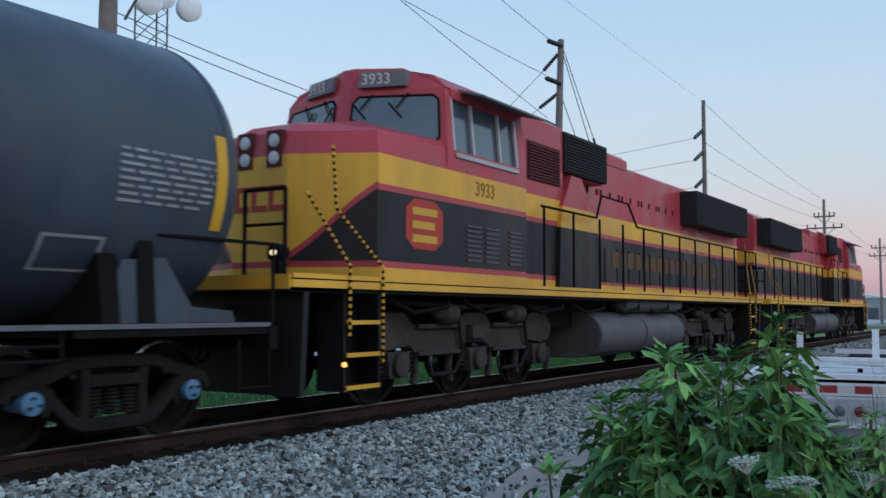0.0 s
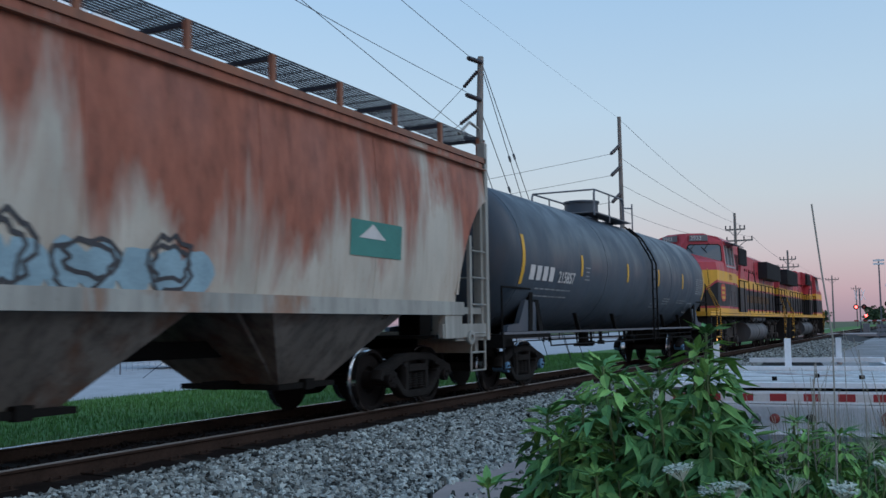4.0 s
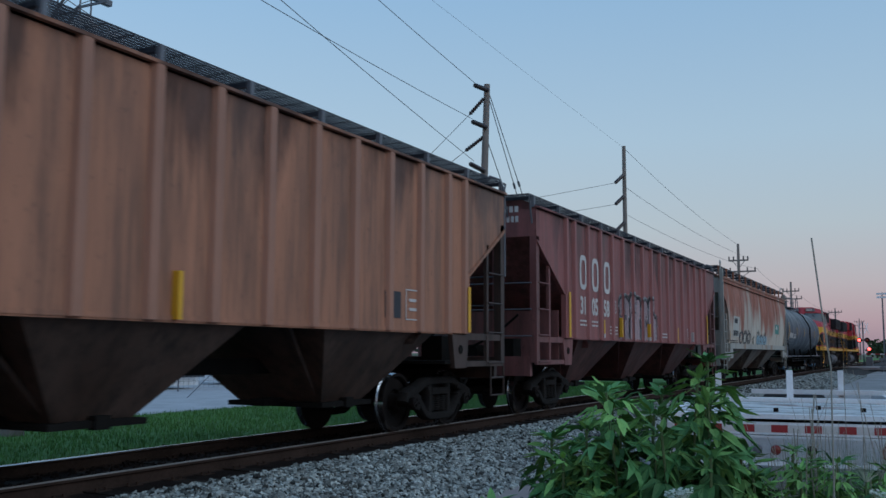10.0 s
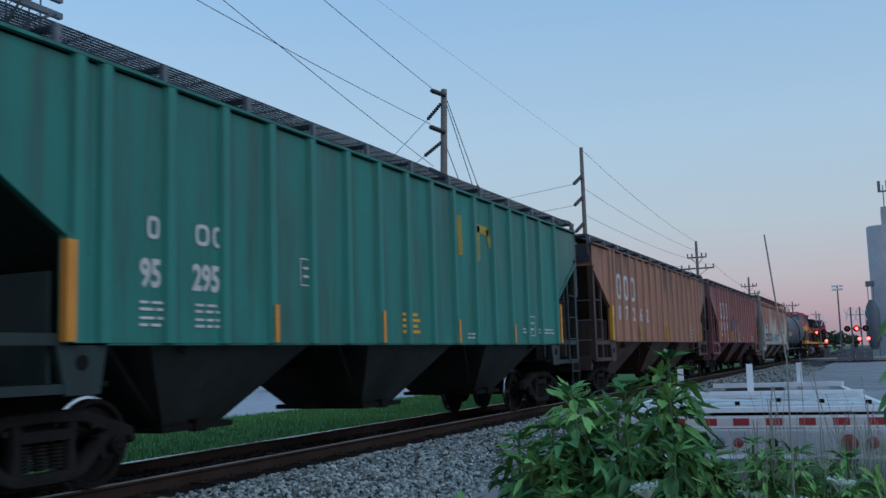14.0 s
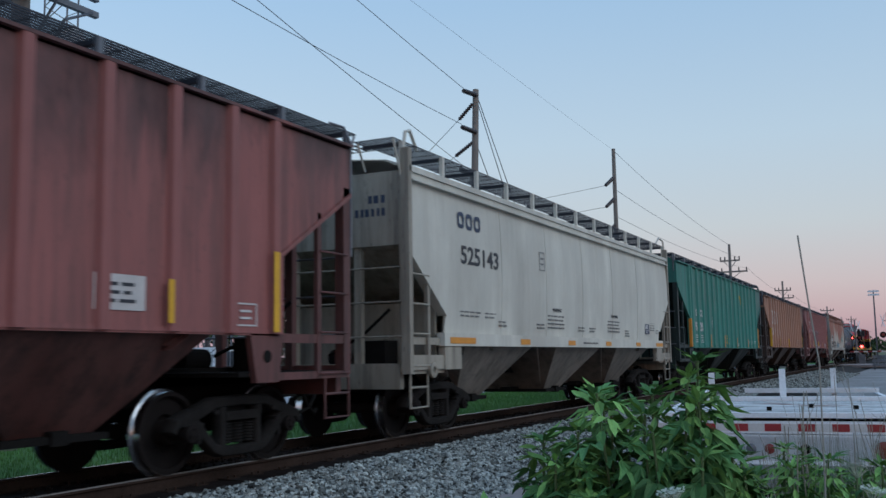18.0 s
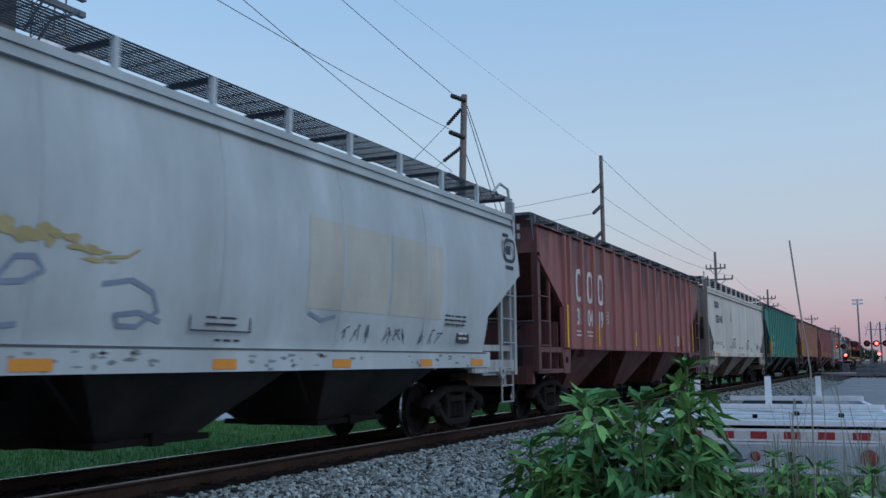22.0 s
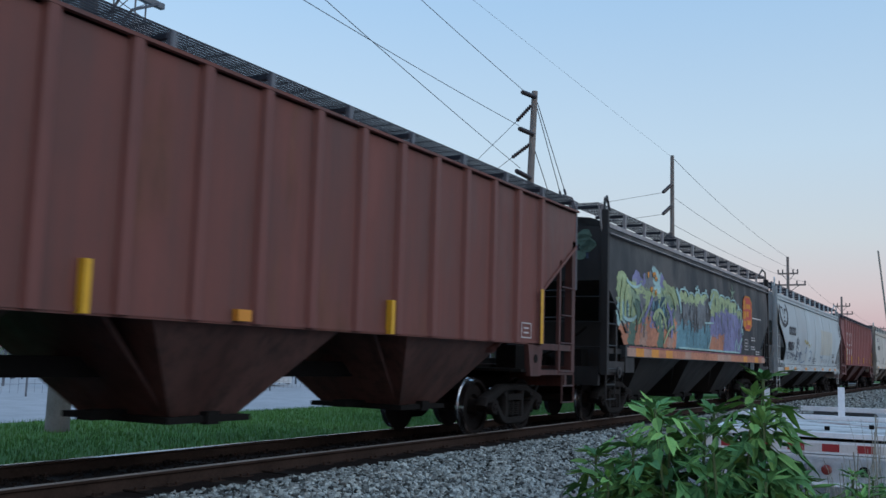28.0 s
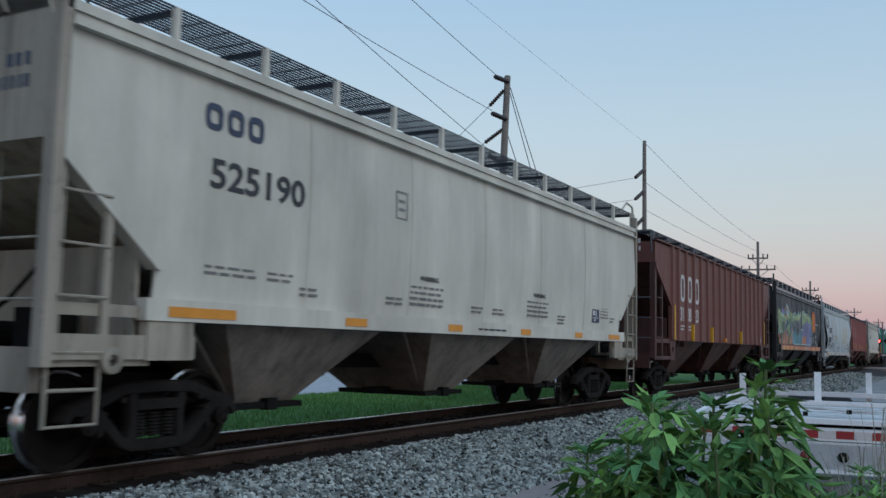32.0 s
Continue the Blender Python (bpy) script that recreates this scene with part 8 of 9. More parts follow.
# the horizon: a belt of far trees
def clump_tree(x, y, z0, hgt, wid, seed, group, label, n=240, leaf=0.55):
    r = random.Random(seed)
    t = thing("tree", label, "tree", group, at=pose(x, y, z0))
    g = Geo()
    g.rod((0, 0, -0.2), (0.1, 0, hgt * 0.55), wid * 0.06, wid * 0.025, 8)
    for k in range(6):
        a = 2 * math.pi * k / 6 + r.random()
        z = hgt * r.uniform(0.25, 0.5)
        g.rod((0, 0, z), (wid * 0.35 * math.cos(a), wid * 0.35 * math.sin(a), z + hgt * r.uniform(0.15, 0.35)), wid * 0.025, wid * 0.008, 6)
    part("trunk", g, BARK, t)
    c = Geo()
    lobes = [(r.uniform(-0.32, 0.32) * wid, r.uniform(-0.32, 0.32) * wid, hgt * r.uniform(0.38, 0.85), wid * r.uniform(0.16, 0.3)) for _ in range(11)]
    for _ in range(n):
        lx, ly, lz, lr = r.choice(lobes)
        d = Vector((r.gauss(0, 1), r.gauss(0, 1), r.gauss(0, 1))).normalized() * lr * r.uniform(0.7, 1.1)
        p = Vector((lx, ly, lz)) + d
        u = Vector((r.gauss(0, 1), r.gauss(0, 1), r.gauss(0, 1))).normalized()
        w = u.orthogonal().normalized()
        q = u.cross(w)
        s = leaf * r.uniform(0.5, 1.1)
        c.add([p + w * s, p + q * s * 0.7, p - w * s, p - q * s * 0.6, p + u * s * 0.35], [(0, 1, 4), (1, 2, 4), (2, 3, 4), (3, 0, 4)])
    part("crown", c, TREE_LEAF, t)
    return t


for k in range(34):
    a = random.Random(100 + k)
    x = 20 + k * 7.5 + a.uniform(-2, 2)
    clump_tree(x, 60 + a.uniform(-4, 12), -0.4, a.uniform(6, 9), a.uniform(7, 10), k, "trees beyond the yard", "leafy green tree beyond the gravel yard", 260, 0.7)
for k in range(9):
    a = random.Random(300 + k)
    clump_tree(355 + a.uniform(0, 60), (1, 6, 9, -34, -46, -58, 26, 40, 52)[k], -0.5, a.uniform(4.5, 6), a.uniform(6, 9), 50 + k, "trees on the horizon", "dark tree on the horizon beyond the crossing", 200, 1.0)



# ---- the parked trailer in the lot ----
WORN_DECK = paint("worn_white_deck", (0.55, 0.57, 0.57), 0.4, 0.1)


def trailer():
    t = thing("flatbed_trailer", "white flatbed trailer with red and white reflective tape along its rear", "trailer", at=pose(10.2, -7.02, GROUND_Z + 0.04, 0, 0, 6.9))
    w = 1.3
    zd = 1.1
    def piece(name, b, mat=WHITE_PAINT, label=""):
        g = Geo()
        g.box(*b)
        return part(name, g, mat, t, label)
    piece("rear_sill", (0, 0.14, -w, w, 0.62, 0.86))
    piece("deck_edge", (-0.03, 0.05, -w, w, zd - 0.05, zd))
    band = piece("tape_band", (-0.012, 0.05, -w, w, zd - 0.21, zd - 0.085))
    for k in range(8):
        y = -w + 0.1 + k * 0.32
        g = Geo()
        g.box(-0.018, -0.0125, y, y + 0.16, zd - 0.185, zd - 0.11)
        part("tape_red", g, TAPE_RED, band, "red reflective tape")
        g = Geo()
        g.box(-0.018, -0.0125, y + 0.165, y + 0.315, zd - 0.185, zd - 0.11)
        part("tape_white", g, TAPE_WHITE, band, "white reflective tape")
    piece("rear_panel", (0.0, 0.06, -w, w, 0.58, 0.88))
    for y, r, m in ((0.38, 0.05, GREY_GALV), (0.2, 0.05, LAMP_RED), (-0.14, 0.05, STEEL_DARK), (-0.86, 0.085, LAMP_RED), (-1.08, 0.06, LAMP_RED)):
        g = Geo()
        g.turned([(0, r), (0.02, r), (0.03, r * 0.7)], (0.0, y, 0.74), (-1, y, 0.74), 18)
        part("tail_lamp", g, m, t, smooth=True)
    for s in (-1, 1):
        piece("side_rail", (0.2, 7.5, *sorted((s * w, s * (w - 0.06))), zd - 0.16, zd - 0.01))
    for k in range(5):
        piece("cross_beam", (0.9 + k * 1.4, 0.98 + k * 1.4, -w + 0.12, w - 0.12, zd - 0.2, zd - 0.12), STEEL_DARK)
    for x, y0, y1_, z in ((2.6, -w, w, zd + 0.05), (5.3, -w, 0.62, zd + 0.06)):
        piece("deck_beam", (x, x + 0.1, y0, y1_, zd - 0.008, z))
    for x, y, h_ in ((2.75, 0.05, 0.40), (5.45, -0.68, 0.36), (3.7, 1.0, 0.34)):
        g = Geo()
        g.plate([(x - 0.03, y - 0.04), (x + 0.03, y - 0.04), (x + 0.03, y + 0.04), (x - 0.03, y + 0.04)], "z", zd - 0.1, zd + h_)
        part("stake_post", g, WHITE_PAINT, t, "white stake post")
    for x in (3.6, 4.6):
        for y in (-w + 0.15, w - 0.15):
            g = Geo()
            g.turned([(0, 0.36), (0.03, 0.42), (0.2, 0.42), (0.23, 0.36), (0.23, 0.2), (0.18, 0.18)], (x, y - 0.1, 0.42), (x, y + 1, 0.42), 24)
            part("wheel", g, STEEL_DARK, t, smooth=True)
    piece("bed_frame", (0.2, 7.4, -0.45, 0.45, 0.72, zd - 0.055), STEEL_DARK)
    for k in range(6):
        piece("deck_plank", (0.07 + 0.42 * k, 0.45 + 0.42 * k, -w + 0.065, w - 0.065, zd - 0.05, zd - 0.012 + 0.004 * (k % 2)), WORN_DECK, "worn white deck plank")
    for k in range(6):
        y = -1.15 + 0.44 * k
        piece("deck_bracket", (0.5 + 0.31 * (k % 3), 0.62 + 0.31 * (k % 3), y, y + 0.05, zd - 0.01, zd + 0.03), STEEL_DARK, "small dark deck bracket")
    for y in (-0.8, 0.8):
        piece("bumper_leg", (0.02, 0.12, y - 0.05, y + 0.05, 0.3, 0.5), STEEL_DARK)
    piece("bumper_bar", (0.0, 0.1, -1.1, 1.1, 0.24, 0.34), STEEL_DARK)


trailer()


# ---- weeds in front of the camera ----
def leaf_mesh(name, mat, lobes, seed, wide=0.17):
    """A lobed leaf, one metre long, that grows along +x and hangs at the tip; folded along each rib."""
    r = random.Random(seed)
    g = Geo()
    for a, ln in lobes:
        a = radians(a + r.uniform(-5, 5))
        ln *= r.uniform(0.85, 1.1)
        c, s_ = math.cos(a), math.sin(a)
        rows = []
        for u, w in ((0.0, 0.03), (0.22, 0.62), (0.45, 1.0), (0.7, 0.72), (0.88, 0.32), (1.0, 0.0)):
            x = 0.12 + u * ln
            z = -0.42 * (x * 0.9) ** 2 + 0.05 * math.sin(7 * u + seed)
            hw = wide * w * ln
            rows.append(((x * c - 0.12 * c, x * s_ - 0.12 * s_, z), hw))
        v = []
        for (x, y, z), hw in rows:
            v += [(x - s_ * hw, y + c * hw, z + hw * 0.45), (x, y, z), (x + s_ * hw, y - c * hw, z + hw * 0.45)]
        f = []
        for k in range(len(rows) - 1):
            b = 3 * k
            f += [(b, b + 1, b + 4, b + 3), (b + 1, b + 2, b + 5, b + 4)]
        g.add(v, f)
    g.rod((-0.35, 0, 0.06), (0.05, 0, 0), 0.012, n=4)
    return g.mesh(name, [mat], True)


FIVE = ((0, 1.0), (34, 0.82), (-34, 0.82), (70, 0.5), (-70, 0.5))
THREE = ((0, 1.0), (36, 0.8), (-36, 0.8))
ONE = ((0, 1.0),)
LEAVES = [leaf_mesh("leaf", LEAF, FIVE, 1, 0.15), leaf_mesh("leaf", LEAF, FIVE, 2, 0.17), leaf_mesh("leaf", LEAF, THREE, 3, 0.19), leaf_mesh("leaf", LEAF, ONE, 4, 0.25), leaf_mesh("leaf", LEAF, THREE, 5, 0.16)]
YOUNG = [leaf_mesh("leaf", LEAF_PALE, THREE, 6, 0.15), leaf_mesh("leaf", LEAF_PALE, ONE, 7, 0.2)]


def weed(x, y, top, seed, low=0.25, size=0.17, group="leafy weeds", pale=0.12, label="tall leafy green weed with lobed leaves", every=0.05, whorl=3):
    r = random.Random(seed)
    t = thing("weed_plant", label, "plant", group, at=pose(x, y, GROUND_Z + 0.04))
    hgt = top - GROUND_Z - 0.04 - size * 0.35
    dx, dy = r.uniform(-0.08, 0.08), r.uniform(-0.08, 0.08)
    at = lambda u: Vector((dx * u * u, dy * u * u, hgt * u))
    g = Geo()
    g.path([at(k / 6) for k in range(7)], 0.004, 6)
    part("stem", g, STEM, t)
    z = low - GROUND_Z
    turn = r.uniform(0, 360)
    while z < hgt:
        u = z / hgt
        p = at(u)
        near_top = max(0.0, (u - 0.8) / 0.2)
        for k in range(whorl):
            s = size * (1 - 0.45 * near_top) * r.uniform(0.75, 1.3)
            young = u > 0.95 or r.random() < pale
            me = r.choice(YOUNG if young else LEAVES)
            rot = turn + 360 / whorl * k + r.uniform(-30, 30)
            reach = 0.35 * s + r.uniform(0.0, 0.1) * (1 - near_top)
            m = pose(p.x, p.y, p.z, 0, 0, rot) @ pose(reach, 0, 0.0, r.uniform(-30, 30), r.uniform(12, 78) - 55 * near_top, 0)
            part("leaf", me, None, t, at=m @ Matrix.Scale(s, 4))
        turn += 47
        z += every * r.uniform(0.75, 1.2)
    for k in range(4):
        s = size * r.uniform(0.4, 0.7)
        part("leaf", r.choice(YOUNG if k % 2 else LEAVES), None, t, at=pose(at(1).x, at(1).y, hgt, 0, 0, turn + 90 * k) @ pose(0.2 * s, 0, 0, 0, r.uniform(-75, -35), 0) @ Matrix.Scale(s, 4))
    return t


WEEDS = [(2.84, -7.10, 0.84), (2.80, -7.16, 0.98), (2.90, -7.24, 1.06), (2.78, -7.28, 1.04), (2.92, -7.36, 1.08), (2.82, -7.44, 1.10), (2.96, -7.47, 1.14), (2.88, -7.54, 1.17),
         (2.98, -7.60, 1.19), (2.86, -7.64, 1.12), (2.99, -7.69, 1.08), (2.74, -7.22, 0.9), (2.72, -7.38, 0.93), (2.74, -7.52, 0.95), (2.78, -7.64, 0.92), (3.04, -7.42, 1.06),
         (3.06, -7.54, 1.12), (2.90, -7.76, 0.90), (2.68, -7.30, 0.82), (2.66, -7.46, 0.82), (2.86, -7.02, 0.72), (2.94, -7.30, 1.02), (2.84, -7.20, 0.94), (2.96, -7.14, 0.86), (2.76, -7.34, 0.98), (2.9, -7.42, 1.06), (3.0, -7.36, 1.04), (2.8, -7.58, 1.04)]
for k, (x, y, top) in enumerate(WEEDS):
    weed(x, y, top + 0.03 * (k % 3), 400 + k, 0.36, 0.132 if k % 3 else 0.11, every=0.043)
for k, (x, y, top) in enumerate(((2.9, -7.82, 0.90), (2.95, -7.90, 0.92), (2.92, -7.98, 0.84), (3.1, -7.95, 0.94), (3.3, -8.12, 0.9), (3.05, -8.18, 0.84), (3.5, -8.3, 0.85), (3.4, -8.42, 0.88), (3.2, -8.3, 0.82), (4.2, -8.1, 0.75), (3.7, -8.02, 0.8), (3.1, -7.7, 0.88), (3.16, -7.66, 0.84), (3.4, -8.0, 0.8), (3.3, -7.88, 0.8))):
    weed(x, y, top, 500 + k, 0.36, 0.095, "low weeds", 0.6, "low pale green weed among dry stalks", 0.028, 4)
for k, (x, y, top) in enumerate(((3.2, -7.80, 0.95), (3.24, -7.83, 0.93), (3.16, -7.79, 0.92), (3.21, -7.84, 0.9), (3.2, -7.95, 0.87), (3.26, -7.97, 0.87), (3.16, -7.98, 0.84))):
    weed(x, y, top, 580 + k, 0.36, 0.06, "low weeds", 0.75, "low bushy yellow-green weed with small leaves", 0.02, 4)
for k, (x, y, top) in enumerate(((2.56, -7.42, 0.86), (2.54, -7.54, 0.84), (2.6, -7.66, 0.82), (2.62, -7.8, 0.82), (2.56, -7.3, 0.78), (2.66, -7.92, 0.8))):
    weed(x, y, top, 540 + k, 0.5, 0.1, "low weeds", 0.8, "low pale green weed in front of the tall ones", 0.05, 2)
for k, (x, y, top) in enumerate(((2.55, -8.31, 1.5), (2.6, -8.36, 1.4), (2.7, -8.34, 1.22))):
    weed(x, y, top, 520 + k, 0.9, 0.085, "leafy weeds", 1.0, "yellowish green weed with small leaves", 0.045, 2)


def dry_stalk(pts, r, label="thin dry stalk standing among the weeds", side=()):
    g = Geo()
    g.path(pts, r, 6)
    t = solid("dry_stalk", g, DRY, label, "plant", "dry stalks")
    for p, q in side:
        b = Geo()
        b.path([p, q], r * 0.6, 5)
        part("side_twig", b, DRY, t)


dry_stalk([(2.95, -7.97, GROUND_Z + 0.04), (2.95, -7.97, 0.81), (2.96, -7.975, 1.19), (2.955, -7.955, 1.375), (2.94, -7.938, 1.57)], 0.0024, "tall leaning dry reed standing above the weeds")
def near_stalk(foot, pts, r, label):
    """A stalk with its own origin at its foot, so that it can sway."""
    g = Geo()
    g.path([(0, 0, 0)] + [(x - foot[0], y - foot[1], z - foot[2]) for x, y, z in pts], r, 7)
    for x, y, z in pts[1:-1]:
        p = Vector((x - foot[0], y - foot[1], z - foot[2]))
        g.rod(p - Vector((0, 0, 0.006)), p + Vector((0, 0, 0.006)), r * 1.35, n=7)
    return solid("dry_stalk", g, DRY, label, "plant", "dry stalks", at=pose(*foot))


STALK_FEET = ((0.62, -6.7, GROUND_Z + 0.04), (0.58, -6.66, GROUND_Z + 0.04))
tall_stalk = near_stalk(STALK_FEET[0], [(0.86, -6.8, 1.0), (0.953, -6.859, 1.41), (1.0, -6.89, 1.6), (1.04, -6.918, 1.79), (1.075, -6.945, 1.96)], 0.0038, "pale dry stalk close to the camera")
short_stalk = near_stalk(STALK_FEET[1], [(0.86, -6.78, 1.1), (0.924, -6.814, 1.378), (0.949, -6.83, 1.512), (0.984, -6.854, 1.675)], 0.0028, "short pale dry stalk close to the camera")
rd = random.Random(606)
for k in range(120):
    x, y = rd.uniform(3.0, 4.6), rd.uniform(-8.55, -7.72)
    top = rd.uniform(0.55, 1.0) + (0.12 if k % 5 == 0 else 0)
    lx, ly = rd.uniform(-0.12, 0.12), rd.uniform(-0.1, 0.1)
    tips = [((x + lx * 0.7, y + ly * 0.7, top - rd.uniform(0.1, 0.4)), (x + lx + rd.uniform(-0.1, 0.1), y + ly + rd.uniform(-0.1, 0.1), top + rd.uniform(-0.15, 0.1))) for _ in range(rd.choice((1, 2, 3)))]
    dry_stalk([(x, y, GROUND_Z + 0.04), (x + lx * 0.4, y + ly * 0.4, top * 0.5 - 0.2), (x + lx, y + ly, top)], rd.uniform(0.001, 0.0021), side=tips)


def umbel(x, y, z, size, seed):
    r = random.Random(seed)
    t = thing("umbel_flower", "flat white flower head on a thin stem", "flower", "white flowers", at=pose(x, y, z, r.uniform(-15, 15), r.uniform(-15, 15), 0))
    g = Geo()
    g.path([(0.02, 0, GROUND_Z - z + 0.05), (0.0, 0, -0.12), (0, 0, -0.02)], 0.003, 5)
    part("stem", g, STEM, t)
    f = Geo()
    for _ in range(90):
        a, d = r.uniform(0, 6.28), size * math.sqrt(r.random())
        px, py, pz = d * math.cos(a), d * math.sin(a), 0.012 * r.random() - d * d * 0.6
        s = 0.006 * r.uniform(0.6, 1.3)
        f.add([(px + s, py, pz), (px, py + s, pz + 0.003), (px - s, py, pz), (px, py - s, pz + 0.003)], [(0, 1, 2, 3)])
        if r.random() < 0.25:
            f.rod((0, 0, -0.03), (px, py, pz), 0.001, n=3)
    part("flower_head", f, UMBEL, t)


for k, (x, y, z) in enumerate(((2.53, -7.63, 0.86), (2.55, -7.77, 0.82), (2.58, -7.9, 0.84), (2.62, -7.70, 0.8), (2.9, -8.1, 0.84), (2.75, -8.0, 0.8), (3.1, -8.05, 0.88))):
    umbel(x, y, z, rd.uniform(0.028, 0.045), 700 + k)
WEED_GRASS = island_tint(surface("long_grass", (0.10, 0.165, 0.085), 0.85, 0, 0.35, 5), 0.45)
blades(9000, (2.7, 7.5), (-8.9, -7.75), GROUND_Z + 0.04, (0.5, 1.15), WEED_GRASS, "long_grass", "tall rough grass among the weeds", 0.35, 0.0035)
blades(4000, (2.95, 5.0), (-8.7, -7.78), GROUND_Z + 0.04, (1.0, 1.42), WEED_GRASS, "long_grass", "tall pale grass among the dry stalks", 0.3, 0.0042)
blades(2500, (2.4, 4.2), (-7.8, -6.9), GROUND_Z + 0.04, (0.5, 1.1), WEED_GRASS, "long_grass", "tall rough grass under the leafy weeds", 0.35, 0.004)


# ---- at the level crossing ----
def crossing_signal(x, y, flip, lit):
    t = thing("crossing_signal", "level crossing signal mast with lit red lamps and crossed boards", "crossing signal", "crossing signals", at=pose(x, y, -0.3))
    g = Geo()
    g.rod((0, 0, 0), (0, 0, 5.2), 0.08, n=10)
    part("mast", g, GREY_GALV, t)
    for s in (-1, 1):
        for q in (-1, 1):
            b = Geo()
            b.plate([(-0.6 * q, -0.6), (-0.46 * q, -0.6), (0.6 * q, 0.6), (0.46 * q, 0.6)], "y", -0.012 + 0.026 * q, 0.012 + 0.026 * q)
            part("crossed_board", b, WHITE_PAINT, t, at=pose(0, s * 0.38, 4.45, 0, 0, 20 * s))
        bk = Geo()
        bk.box(-0.03, 0.03, *sorted((0.0, s * 0.38)), 4.42, 4.48)
        part("board_bracket", bk, GREY_GALV, t)
        d = Geo()
        d.turned([(0, 0.3), (0.03, 0.3)], (-0.1, s * 0.42, 3.1), (-1, s * 0.42, 3.1), 20)
        disc = part("lamp_backplate", d, STEEL_DARK, t)
        l = Geo()
        l.turned([(0, 0.15), (0.03, 0.13), (0.04, 0.08)], (-0.135, s * 0.42, 3.1), (-2, s * 0.42, 3.1), 16)
        part("red_lamp", l, SIG_RED if (s > 0) == lit else LAMP_RED, disc)
    arm = Geo()
    arm.box(-0.06, 0.0, -0.6, 0.6, 3.05, 3.15)
    part("lamp_arm", arm, STEEL_DARK, t)
    l = Geo()
    l.turned([(0, 0.15), (0.03, 0.13), (0.04, 0.08)], (-0.135, -0.6, 2.1), (-2, -0.6, 2.1), 16)
    part("red_lamp", l, SIG_RED, t)
    bx = Geo()
    bx.box(-0.5, 0.5, -0.9, -0.2, 0, 1.2)
    part("base_cabinet", bx, GREY_GALV, t)


crossing_signal(100, -5.75, 1, False)
crossing_signal(100.6, -6.55, 1, True)
crossing_signal(118, -1.9, 1, True)
rail_ = thing("guard_rail", "grey steel guard rail beside the level crossing", "guard rail", at=pose(98, -5.7, -0.5))
for k in range(4):
    g = Geo()
    g.rod((0, -1.2 + 0.8 * k, 0), (0, -1.2 + 0.8 * k, 1.3), 0.06, n=8)
    part("rail_post", g, GREY_GALV, rail_)
for z in (0.45, 0.85, 1.25):
    g = Geo()
    g.box(-0.1, -0.06, -1.4, 1.4, z - 0.11, z + 0.11)
    part("guard_beam", g, GREY_GALV, rail_)
gate = thing("crossing_gate", "lowered red and white striped crossing gate", "crossing gate", at=pose(99.5, -4.2, -0.5))
g = Geo()
g.rod((0, -1.4, 0), (0, -1.4, 1.9), 0.09, n=10)
part("gate_post", g, GREY_GALV, gate)
for k in range(8):
    g = Geo()
    g.box(-0.03, 0.03, -1.3 + 0.4 * k, -0.9 + 0.4 * k, 1.66, 1.78)
    part("gate_arm", g, TAPE_RED if k % 2 else TAPE_WHITE, gate)

mast = thing("light_mast", "tall slim floodlight mast beyond the crossing", "light mast", at=pose(150, -2.95, -0.5))
g = Geo()
g.rod((0, 0, 0), (0, 0, 10.6), 0.14, 0.09, 10)
part("mast_pole", g, GREY_GALV, mast)
for z in (9.9, 10.4):
    g = Geo()
    g.box(-0.15, 0.15, -0.75, 0.75, z - 0.12, z + 0.14)
    part("lamp_bar", g, WHITE_PAINT, mast)


